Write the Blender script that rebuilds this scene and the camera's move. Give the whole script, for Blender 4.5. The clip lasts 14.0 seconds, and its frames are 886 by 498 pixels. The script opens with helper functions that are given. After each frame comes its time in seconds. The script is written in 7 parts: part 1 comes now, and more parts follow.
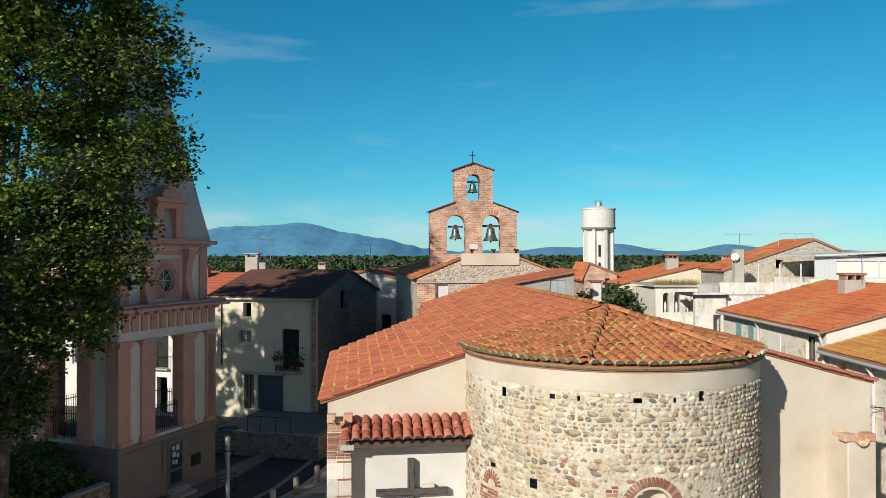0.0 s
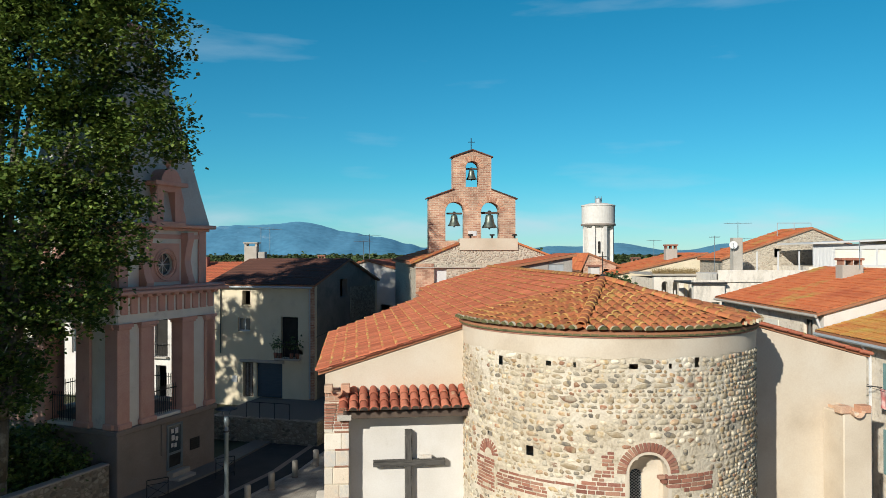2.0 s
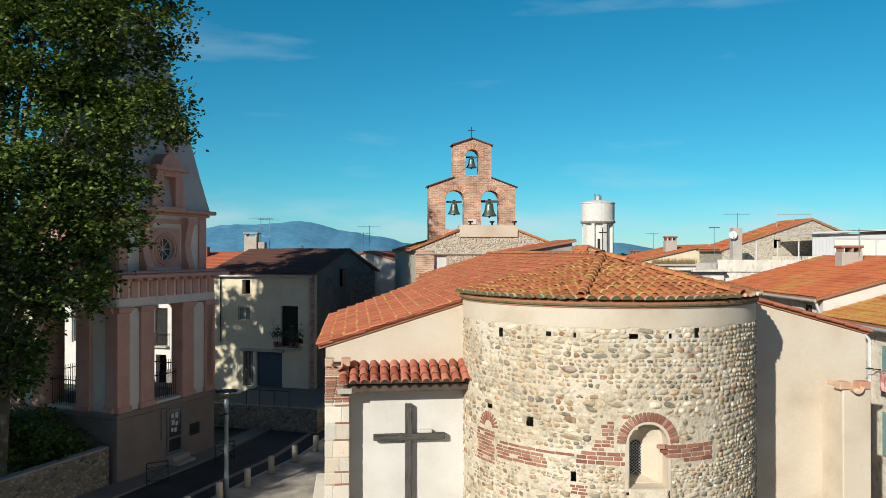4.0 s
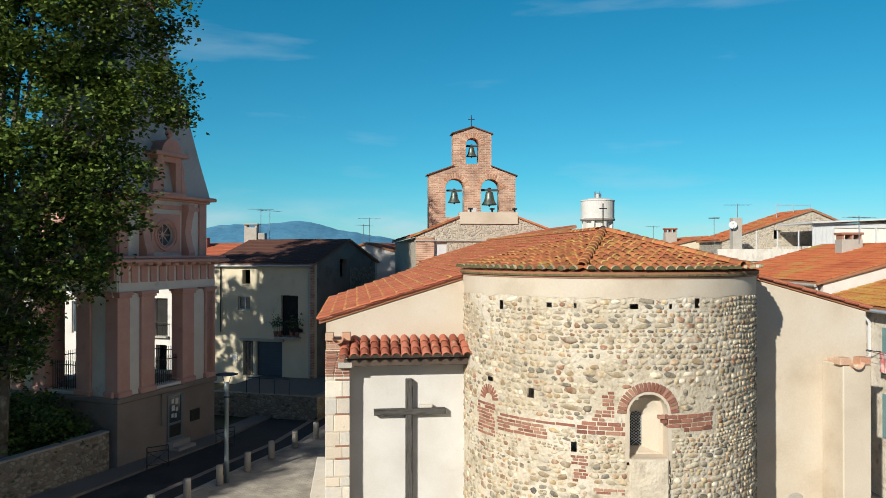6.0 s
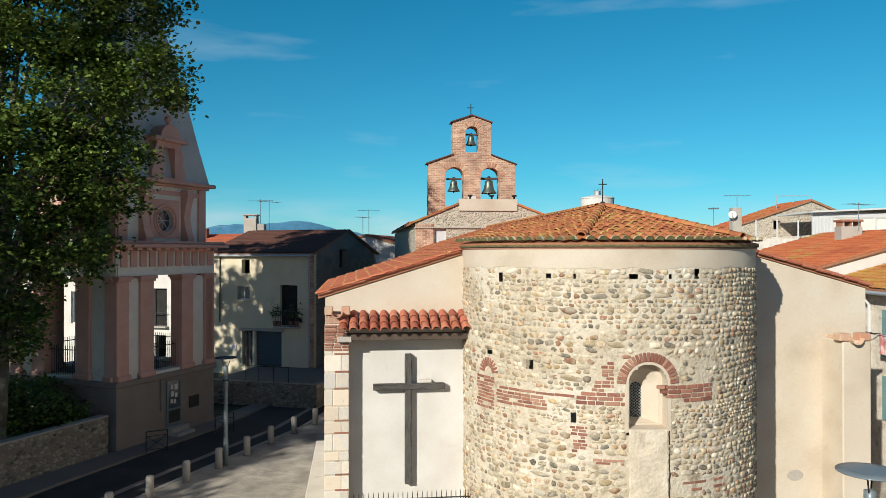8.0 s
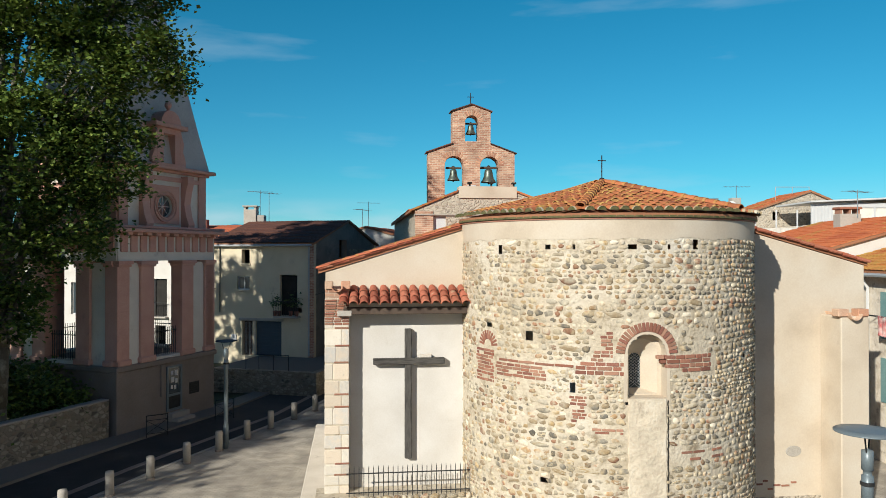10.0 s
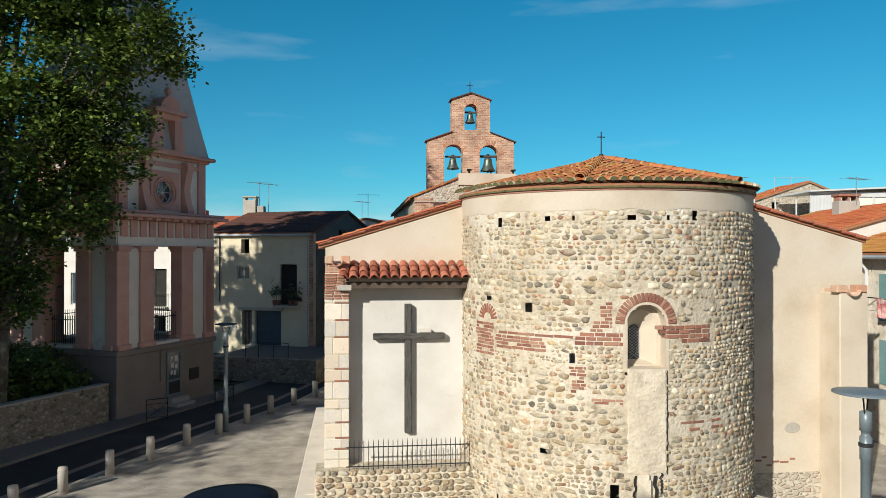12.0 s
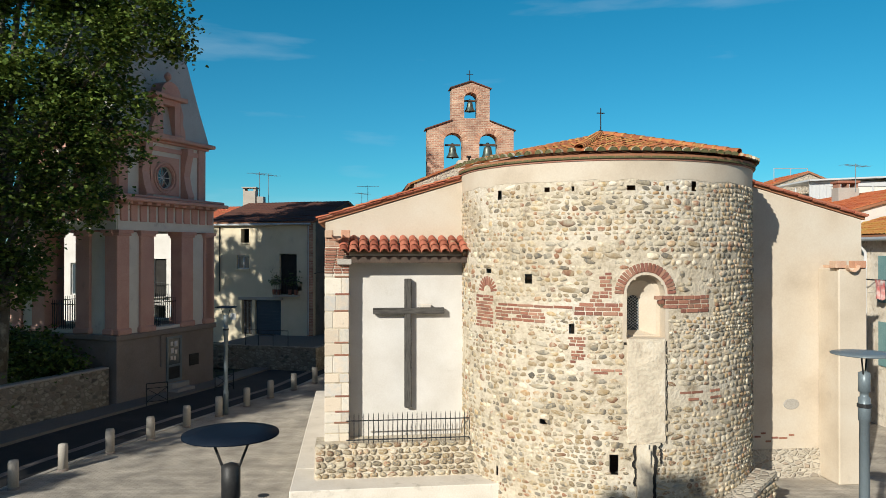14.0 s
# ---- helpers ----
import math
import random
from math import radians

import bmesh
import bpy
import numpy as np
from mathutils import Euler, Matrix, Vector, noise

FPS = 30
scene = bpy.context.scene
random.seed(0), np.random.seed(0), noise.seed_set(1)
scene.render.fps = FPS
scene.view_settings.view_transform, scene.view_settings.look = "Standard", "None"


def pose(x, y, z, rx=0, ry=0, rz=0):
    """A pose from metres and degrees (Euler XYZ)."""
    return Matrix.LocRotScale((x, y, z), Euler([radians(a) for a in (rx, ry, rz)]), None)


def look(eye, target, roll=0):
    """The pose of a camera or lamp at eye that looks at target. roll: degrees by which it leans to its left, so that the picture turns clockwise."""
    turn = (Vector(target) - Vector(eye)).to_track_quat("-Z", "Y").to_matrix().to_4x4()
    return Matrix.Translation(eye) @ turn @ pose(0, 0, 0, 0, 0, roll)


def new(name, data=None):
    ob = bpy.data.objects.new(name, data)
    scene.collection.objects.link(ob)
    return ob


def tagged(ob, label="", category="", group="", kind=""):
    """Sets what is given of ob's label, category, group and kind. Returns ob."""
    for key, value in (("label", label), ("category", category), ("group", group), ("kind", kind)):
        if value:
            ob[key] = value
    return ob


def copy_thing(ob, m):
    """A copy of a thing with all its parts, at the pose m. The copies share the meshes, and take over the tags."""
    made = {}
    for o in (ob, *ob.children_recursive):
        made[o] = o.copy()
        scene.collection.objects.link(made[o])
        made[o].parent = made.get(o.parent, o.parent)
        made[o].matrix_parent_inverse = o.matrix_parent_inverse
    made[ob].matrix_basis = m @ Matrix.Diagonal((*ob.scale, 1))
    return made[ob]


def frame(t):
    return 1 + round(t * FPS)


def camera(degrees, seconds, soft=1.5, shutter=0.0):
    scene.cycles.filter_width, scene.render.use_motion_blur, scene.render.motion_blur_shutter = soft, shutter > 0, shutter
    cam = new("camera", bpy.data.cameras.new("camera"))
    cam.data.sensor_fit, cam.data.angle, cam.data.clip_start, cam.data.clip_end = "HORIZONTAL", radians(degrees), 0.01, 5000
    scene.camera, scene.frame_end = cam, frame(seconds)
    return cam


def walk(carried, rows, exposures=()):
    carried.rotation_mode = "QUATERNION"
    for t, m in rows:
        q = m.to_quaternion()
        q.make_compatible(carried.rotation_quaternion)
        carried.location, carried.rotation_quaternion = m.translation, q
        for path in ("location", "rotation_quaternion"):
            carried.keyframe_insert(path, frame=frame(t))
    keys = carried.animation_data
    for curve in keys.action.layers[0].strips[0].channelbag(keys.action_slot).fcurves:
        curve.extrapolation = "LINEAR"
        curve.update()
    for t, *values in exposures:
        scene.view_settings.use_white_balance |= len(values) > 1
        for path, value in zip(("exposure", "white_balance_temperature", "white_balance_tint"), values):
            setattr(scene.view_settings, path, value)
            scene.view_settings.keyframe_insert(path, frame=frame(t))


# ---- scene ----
cam = camera(62.2, 14.0, 0.5)
EXPO = 0.5
PATH = [
    (0, (0.033, 0.241, 10.954), (0.029, 2.241, 10.967), -0.1),
    (0.5, (0.054, 0.208, 10.779), (0.05, 2.208, 10.793), -0.0),
    (1, (0.089, 0.194, 10.59), (0.085, 2.194, 10.603), -0.0),
    (1.5, (0.095, 0.187, 10.439), (0.091, 2.187, 10.45), -0.1),
    (2, (0.106, 0.181, 10.238), (0.102, 2.18, 10.249), -0.1),
    (2.5, (0.097, 0.168, 10.076), (0.094, 2.168, 10.087), -0.0),
    (3, (0.096, 0.157, 9.913), (0.093, 2.157, 9.923), -0.0),
    (5.5, (0.06, 0.146, 9.099), (0.058, 2.146, 9.109), -0.0),
    (6, (0.064, 0.142, 8.934), (0.062, 2.142, 8.944), -0.0),
    (6.5, (0.064, 0.14, 8.772), (0.063, 2.14, 8.782), -0.0),
    (7, (0.077, 0.165, 8.614), (0.075, 2.165, 8.624), -0.0),
    (7.5, (0.078, 0.179, 8.457), (0.077, 2.179, 8.466), -0.0),
    (8, (0.072, 0.171, 8.278), (0.071, 2.171, 8.288), -0.0),
    (10.5, (0.065, 0.088, 7.465), (0.066, 2.088, 7.476), -0.0),
    (11, (0.053, 0.072, 7.306), (0.055, 2.071, 7.317), -0.0),
    (11.5, (0.047, 0.058, 7.135), (0.049, 2.057, 7.146), -0.0),
    (12, (0.055, 0.067, 6.981), (0.057, 2.067, 6.991), -0.0),
    (12.5, (0.04, 0.051, 6.808), (0.042, 2.051, 6.819), -0.0),
    (13, (0.031, 0.034, 6.652), (0.034, 2.034, 6.662), 0.0),
    (13.5, (0.029, 0.051, 6.483), (0.033, 2.051, 6.494), -0.0),
    (14, (0.051, 0.035, 6.333), (0.054, 2.035, 6.342), -0.0),
]
walk(cam, [(t, look(eye, target, roll)) for t, eye, target, roll in PATH], [(0, EXPO), (14, EXPO)])

# ---- sun, sky ----
SUN_AZ = Vector((-0.539, -0.842, 0)).normalized()
SUN_EL = 25.3
SUN_DIR = (SUN_AZ * math.cos(radians(SUN_EL)) + Vector((0, 0, math.sin(radians(SUN_EL))))).normalized()
world = bpy.data.worlds.new("sky")
scene.world = world
world.use_nodes = True
wn, wl = world.node_tree.nodes, world.node_tree.links
wn.clear()
w_out, w_bg = wn.new("ShaderNodeOutputWorld"), wn.new("ShaderNodeBackground")
w_sky = wn.new("ShaderNodeTexSky")
w_sky.sky_type = "NISHITA"
w_sky.sun_disc = False
w_sky.sun_elevation = radians(SUN_EL)
w_sky.sun_rotation = math.atan2(SUN_DIR.x, SUN_DIR.y)
w_sky.altitude = 100
w_sky.air_density, w_sky.dust_density, w_sky.ozone_density = 1.0, 0.0, 3.0
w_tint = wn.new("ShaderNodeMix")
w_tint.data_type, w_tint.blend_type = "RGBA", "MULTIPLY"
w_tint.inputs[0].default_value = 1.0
w_co, w_map, w_noise, w_ramp = (wn.new("ShaderNodeTexCoord"), wn.new("ShaderNodeMapping"), wn.new("ShaderNodeTexNoise"), wn.new("ShaderNodeValToRGB"))
w_map.inputs["Scale"].default_value = (1.6, 1.0, 9.0)
w_map.inputs["Location"].default_value = (1.18, -0.02, 0.62)
w_noise.inputs["Scale"].default_value, w_noise.inputs["Detail"].default_value, w_noise.inputs["Roughness"].default_value = 2.2, 7, 0.5
w_ramp.color_ramp.elements[0].position, w_ramp.color_ramp.elements[1].position = 0.60, 1.0
w_ramp.color_ramp.elements[1].color = (0.5, 0.5, 0.5, 1)
w_cloud = wn.new("ShaderNodeMix")
w_cloud.data_type = "RGBA"
w_cloud.inputs[7].default_value = (7.0, 8.6, 9.6, 1)
wl.new(w_co.outputs["Generated"], w_map.inputs["Vector"])
wl.new(w_map.outputs[0], w_noise.inputs["Vector"])
wl.new(w_noise.outputs["Fac"], w_ramp.inputs["Fac"])
w_sat = wn.new("ShaderNodeHueSaturation")
w_sat.inputs["Saturation"].default_value = 1.0
wl.new(w_sky.outputs[0], w_sat.inputs["Color"])
wl.new(w_sat.outputs[0], w_tint.inputs[6])
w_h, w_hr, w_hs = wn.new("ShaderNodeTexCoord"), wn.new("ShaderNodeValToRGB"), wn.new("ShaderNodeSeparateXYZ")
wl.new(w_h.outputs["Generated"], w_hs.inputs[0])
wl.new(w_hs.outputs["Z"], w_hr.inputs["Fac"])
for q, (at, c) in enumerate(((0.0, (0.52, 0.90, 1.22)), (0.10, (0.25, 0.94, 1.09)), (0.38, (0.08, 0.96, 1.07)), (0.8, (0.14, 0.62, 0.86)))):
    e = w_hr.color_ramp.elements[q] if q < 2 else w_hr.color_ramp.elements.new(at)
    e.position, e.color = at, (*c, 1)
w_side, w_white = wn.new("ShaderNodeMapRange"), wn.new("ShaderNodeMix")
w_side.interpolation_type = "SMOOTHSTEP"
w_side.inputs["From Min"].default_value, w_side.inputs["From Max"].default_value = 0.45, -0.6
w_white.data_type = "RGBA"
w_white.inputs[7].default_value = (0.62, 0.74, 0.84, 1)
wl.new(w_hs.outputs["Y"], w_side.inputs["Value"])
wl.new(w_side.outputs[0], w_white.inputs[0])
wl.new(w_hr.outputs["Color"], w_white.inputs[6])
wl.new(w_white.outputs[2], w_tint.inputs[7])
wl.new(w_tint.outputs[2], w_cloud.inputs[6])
w_sep, w_up, w_dn = wn.new("ShaderNodeSeparateXYZ"), wn.new("ShaderNodeMapRange"), wn.new("ShaderNodeMapRange")
wl.new(w_co.outputs["Generated"], w_sep.inputs[0])
for node, lo, hi in ((w_up, 0.015, 0.035), (w_dn, 0.075, 0.04)):
    node.inputs["From Min"].default_value, node.inputs["From Max"].default_value = lo, hi
    wl.new(w_sep.outputs["Z"], node.inputs["Value"])
w_puff, w_pr = wn.new("ShaderNodeTexNoise"), wn.new("ShaderNodeMapRange")
w_puff.inputs["Scale"].default_value, w_puff.inputs["Detail"].default_value = 5.0, 6
w_pm = wn.new("ShaderNodeMapping")
w_pm.inputs["Scale"].default_value = (1, 1, 4)
wl.new(w_co.outputs["Generated"], w_pm.inputs["Vector"])
wl.new(w_pm.outputs[0], w_puff.inputs["Vector"])
w_pr.inputs["From Min"].default_value, w_pr.inputs["From Max"].default_value, w_pr.inputs["To Max"].default_value = 0.46, 0.75, 0.9
wl.new(w_puff.outputs["Fac"], w_pr.inputs["Value"])
last_w = w_pr.outputs[0]
for node in (w_up, w_dn):
    mul = wn.new("ShaderNodeMath")
    mul.operation = "MULTIPLY"
    wl.new(last_w, mul.inputs[0])
    wl.new(node.outputs[0], mul.inputs[1])
    last_w = mul.outputs[0]
w_all = wn.new("ShaderNodeMath")
w_all.operation, w_all.use_clamp = "ADD", True
wl.new(last_w, w_all.inputs[0])
wl.new(w_ramp.outputs["Color"], w_all.inputs[1])
wl.new(w_all.outputs[0], w_cloud.inputs[0])
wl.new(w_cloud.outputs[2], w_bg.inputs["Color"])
wl.new(w_bg.outputs[0], w_out.inputs["Surface"])
w_bg.inputs["Strength"].default_value = 0.060
sun_data = bpy.data.lights.new("sun", "SUN")
sun_data.energy, sun_data.angle, sun_data.color = 3.75, radians(0.53), (1.0, 0.96, 0.86)
sun = new("sun", sun_data)
sun.matrix_world = look(SUN_DIR * 100, (0, 0, 0))


# ---- materials ----
def dim(cols, k=0.84):
    return [tuple(v * k for v in c) for c in cols]


def mat(name, cols, scale=1.5, fine=30.0, rough=0.85, bump=0.25, dist=0.01, rnd=0.0, grain_amount=0.3, metal=0.0, spots=None, spec=0.3, shape=(1, 1, 1), island=True):
    """A procedural surface: broad stains between the colours, fine grain, a value that varies from piece to piece, blotches of another colour."""
    m = bpy.data.materials.new(name)
    m.use_nodes = True
    n, l = m.node_tree.nodes, m.node_tree.links
    b = n["Principled BSDF"]
    b.inputs["Roughness"].default_value, b.inputs["Metallic"].default_value = rough, metal
    b.inputs["Specular IOR Level"].default_value = spec
    co, mp = n.new("ShaderNodeTexCoord"), n.new("ShaderNodeMapping")
    mp.inputs["Scale"].default_value = shape
    l.new(co.outputs["Object"], mp.inputs["Vector"])
    info = n.new("ShaderNodeObjectInfo")
    shift = n.new("ShaderNodeVectorMath")
    shift.operation = "SCALE"
    shift.inputs[0].default_value = (37, 17, 53)
    l.new(info.outputs["Random"], shift.inputs["Scale"])
    l.new(shift.outputs[0], mp.inputs["Location"])
    big, small = n.new("ShaderNodeTexNoise"), n.new("ShaderNodeTexNoise")
    big.inputs["Scale"].default_value, big.inputs["Detail"].default_value = scale, 6
    small.inputs["Scale"].default_value, small.inputs["Detail"].default_value = fine, 4
    for t in (big, small):
        l.new(mp.outputs[0], t.inputs["Vector"])
    ramp = n.new("ShaderNodeValToRGB")
    el = ramp.color_ramp.elements
    while len(el) < len(cols):
        el.new(0.5)
    for i, c in enumerate(cols):
        el[i].position = 0.3 + 0.4 * i / max(1, len(cols) - 1)
        el[i].color = (*c, 1)
    l.new(big.outputs["Fac"], ramp.inputs["Fac"])
    last = ramp.outputs["Color"]
    if rnd:
        geo = n.new("ShaderNodeNewGeometry")
        src = geo.outputs["Random Per Island"] if island else info.outputs["Random"]
        add = n.new("ShaderNodeMath")
        add.operation = "ADD"
        l.new(src, add.inputs[0])
        l.new(info.outputs["Random"], add.inputs[1])
        fr = n.new("ShaderNodeMath")
        fr.operation = "FRACT"
        l.new(add.outputs[0], fr.inputs[0])
        fac = n.new("ShaderNodeMath")
        fac.operation = "ADD"
        l.new(fr.outputs[0], fac.inputs[0])
        half = n.new("ShaderNodeMath")
        half.operation = "MULTIPLY_ADD"
        half.inputs[1].default_value, half.inputs[2].default_value = 0.5, -0.25
        l.new(big.outputs["Fac"], half.inputs[0])
        l.new(half.outputs[0], fac.inputs[1])
        for i, c in enumerate(cols):
            el[i].position = (i + 0.3) / len(cols)
        l.new(fac.outputs[0], ramp.inputs["Fac"])
        val = n.new("ShaderNodeHueSaturation")
        mr = n.new("ShaderNodeMapRange")
        mr.inputs["To Min"].default_value, mr.inputs["To Max"].default_value = 1 - rnd, 1 + rnd
        sc = n.new("ShaderNodeMath")
        sc.operation = "MULTIPLY"
        sc.inputs[1].default_value = 7.31
        fr2 = n.new("ShaderNodeMath")
        fr2.operation = "FRACT"
        l.new(fr.outputs[0], sc.inputs[0])
        l.new(sc.outputs[0], fr2.inputs[0])
        l.new(fr2.outputs[0], mr.inputs["Value"])
        l.new(mr.outputs[0], val.inputs["Value"])
        l.new(last, val.inputs["Color"])
        last = val.outputs["Color"]
    if spots:
        col, sc2, lo, hi = spots
        sp, sr, mx = n.new("ShaderNodeTexNoise"), n.new("ShaderNodeValToRGB"), n.new("ShaderNodeMix")
        sp.inputs["Scale"].default_value, sp.inputs["Detail"].default_value, sp.inputs["Roughness"].default_value = sc2, 8, 0.65
        l.new(mp.outputs[0], sp.inputs["Vector"])
        sr.color_ramp.elements[0].position, sr.color_ramp.elements[1].position = lo, hi
        l.new(sp.outputs["Fac"], sr.inputs["Fac"])
        mx.data_type = "RGBA"
        mx.inputs[7].default_value = (*col, 1)
        l.new(sr.outputs["Color"], mx.inputs[0])
        l.new(last, mx.inputs[6])
        last = mx.outputs[2]
    grain = n.new("ShaderNodeMix")
    grain.data_type, grain.blend_type = "RGBA", "OVERLAY"
    grain.inputs[0].default_value = grain_amount
    l.new(last, grain.inputs[6])
    l.new(small.outputs["Fac"], grain.inputs[7])
    l.new(grain.outputs[2], b.inputs["Base Color"])
    bp = n.new("ShaderNodeBump")
    bp.inputs["Strength"].default_value, bp.inputs["Distance"].default_value = bump, dist
    l.new(small.outputs["Fac"], bp.inputs["Height"])
    l.new(bp.outputs[0], b.inputs["Normal"])
    return m


M_RENDER = mat("lime_render", dim([(0.60, 0.50, 0.38), (0.70, 0.60, 0.47), (0.74, 0.66, 0.54)]), 0.8, 25, bump=0.07, grain_amount=0.12, spots=((0.45, 0.38, 0.30), 1.3, 0.62, 0.8))
M_WHITE = mat("white_render", dim([(0.70, 0.66, 0.60), (0.80, 0.77, 0.72)]), 1.2, 25, bump=0.08, grain_amount=0.12, spots=((0.5, 0.46, 0.4), 1.5, 0.62, 0.85))
M_MORTAR = mat("mortar", dim([(0.56, 0.47, 0.34), (0.70, 0.61, 0.47), (0.78, 0.71, 0.59)]), 0.9, 14, bump=0.9, dist=0.035, spots=((0.30, 0.24, 0.16), 3.2, 0.52, 0.70))
M_STONE = mat("river_stone", [(0.52, 0.44, 0.31), (0.60, 0.53, 0.40), (0.36, 0.27, 0.16), (0.55, 0.48, 0.36), (0.40, 0.28, 0.14), (0.58, 0.51, 0.38), (0.26, 0.235, 0.19), (0.50, 0.41, 0.27), (0.15, 0.14, 0.12), (0.48, 0.38, 0.24), (0.30, 0.15, 0.09), (0.54, 0.47, 0.35), (0.38, 0.24, 0.12), (0.62, 0.55, 0.43)], 3.0, 22, rnd=0.3, bump=0.8, dist=0.02)
M_BRICK = mat("old_brick", dim([(0.36, 0.15, 0.10), (0.42, 0.20, 0.13), (0.30, 0.12, 0.09), (0.46, 0.25, 0.17)], 0.8), 4.0, 40, rnd=0.2)
M_BELLBRICK = mat("pale_brick", [(0.46, 0.24, 0.15), (0.54, 0.32, 0.21), (0.42, 0.20, 0.13), (0.58, 0.40, 0.28)], 4.0, 40, rnd=0.18)
M_TILE = mat("clay_tile", dim([(0.52, 0.155, 0.075), (0.46, 0.13, 0.065), (0.56, 0.19, 0.095), (0.40, 0.115, 0.06)], 1.0), 2.0, 30, rnd=0.16, spots=((0.44, 0.26, 0.07), 2.4, 0.60, 0.74))
M_TILE_RED = mat("fresh_clay_tile", dim([(0.48, 0.15, 0.09), (0.54, 0.20, 0.12), (0.40, 0.12, 0.07)], 0.85), 2.0, 30, rnd=0.15, spots=((0.48, 0.36, 0.24), 2.5, 0.62, 0.75))
M_TILE_LICHEN = mat("lichen_tile", dim([(0.46, 0.15, 0.065), (0.48, 0.17, 0.07), (0.34, 0.115, 0.055)], 0.95), 2.0, 30, rnd=0.22, spots=((0.46, 0.30, 0.08), 2.6, 0.52, 0.70))
# one dark clay for bell gable copings and the village roof's painted shade
M_TILE_DARK = mat("dark_and_shaded_clay_tile", [(0.12, 0.055, 0.04), (0.18, 0.075, 0.05), (0.08, 0.045, 0.035)], 1.0, 30, rnd=0.2)
M_ROOFBASE = mat("roof_bedding", [(0.30, 0.13, 0.07), (0.36, 0.17, 0.09)], 2.0, 20)
M_FARTILE = mat("far_clay_roof", [(0.50, 0.13, 0.05), (0.58, 0.18, 0.07), (0.44, 0.115, 0.05)], 0.5, 8, spots=((0.48, 0.28, 0.08), 0.45, 0.55, 0.66), bump=0.5, dist=0.03)
M_OCHRETILE = mat("ochre_lichened_roof", [(0.50, 0.17, 0.05), (0.54, 0.26, 0.07), (0.44, 0.14, 0.05)], 0.8, 10, spots=((0.50, 0.32, 0.08), 0.9, 0.46, 0.62), bump=0.5, dist=0.03)
M_LICHEN = mat("lichened_tile_end", [(0.40, 0.15, 0.06), (0.46, 0.25, 0.08), (0.42, 0.14, 0.06), (0.48, 0.30, 0.10)], 6.0, 40, rnd=0.15)
M_TILE_PALE = mat("pale_lichened_tile", [(0.50, 0.44, 0.30), (0.40, 0.32, 0.19), (0.56, 0.52, 0.40), (0.34, 0.24, 0.12)], 5.0, 40, rnd=0.15)
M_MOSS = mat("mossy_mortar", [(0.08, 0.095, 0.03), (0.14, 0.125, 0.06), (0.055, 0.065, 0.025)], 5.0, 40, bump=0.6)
M_WOOD = mat("weathered_wood", [(0.035, 0.033, 0.030), (0.10, 0.094, 0.085), (0.018, 0.017, 0.016)], 3.0, 30, shape=(6, 6, 0.6), bump=0.5)
M_DARKWOOD = mat("dark_timber", [(0.07, 0.05, 0.04), (0.11, 0.08, 0.06)], 3.0, 30)
M_IRON = mat("dark_iron", [(0.03, 0.03, 0.032), (0.05, 0.05, 0.05)], 5, 60, rough=0.5, metal=0.3)
M_STEEL = mat("grey_painted_steel", [(0.16, 0.20, 0.22), (0.20, 0.24, 0.26)], 2, 60, rough=0.4, metal=0.2, bump=0.05)
M_GALV = mat("pale_painted_steel", [(0.40, 0.44, 0.46), (0.48, 0.51, 0.52)], 2, 60, rough=0.4, metal=0.2, bump=0.05)
M_DISC = mat("dark_blue_lamp_paint", [(0.007, 0.012, 0.022), (0.010, 0.017, 0.03)], 2, 60, rough=0.6, metal=0.0, spec=0.06, bump=0.03)
M_BRONZE = mat("bell_bronze", [(0.10, 0.13, 0.11), (0.16, 0.19, 0.16), (0.07, 0.08, 0.07)], 4, 40, rough=0.45, metal=0.7)
M_PINK = mat("pink_render", [(0.60, 0.34, 0.27), (0.66, 0.40, 0.32)], 1.5, 25, spots=((0.34, 0.22, 0.18), 1.8, 0.6, 0.85))
M_GREYWHITE = mat("pale_grey_render", dim([(0.74, 0.71, 0.62), (0.82, 0.79, 0.70)], 0.95), 1.5, 25, spots=((0.36, 0.34, 0.31), 1.4, 0.6, 0.9))
M_BASE = mat("grey_base_render", [(0.24, 0.20, 0.17), (0.30, 0.25, 0.215)], 1.0, 25, spots=((0.26, 0.24, 0.22), 1.2, 0.55, 0.8))
M_SPIRE = mat("pale_roof_render", [(0.46, 0.46, 0.43), (0.54, 0.54, 0.50)], 1.0, 20, spots=((0.36, 0.35, 0.32), 0.8, 0.55, 0.8))
M_CREAM = mat("cream_house_render", [(0.62, 0.54, 0.38), (0.70, 0.61, 0.45)], 0.9, 25, spots=((0.42, 0.36, 0.27), 1.0, 0.58, 0.85))
M_GREY = mat("grey_cement_render", [(0.30, 0.28, 0.25), (0.38, 0.36, 0.33)], 0.8, 20, spots=((0.2, 0.19, 0.18), 0.9, 0.55, 0.8))
M_ROUGHWALL = mat("rough_town_wall", [(0.66, 0.58, 0.47), (0.78, 0.70, 0.58), (0.60, 0.52, 0.41)], 2.0, 10, bump=0.5, dist=0.03, spots=((0.42, 0.35, 0.27), 3.0, 0.56, 0.68))
M_CONCRETE = mat("concrete", dim([(0.46, 0.42, 0.36), (0.54, 0.50, 0.44)]), 1.5, 30, spots=((0.34, 0.31, 0.27), 1.5, 0.58, 0.8))
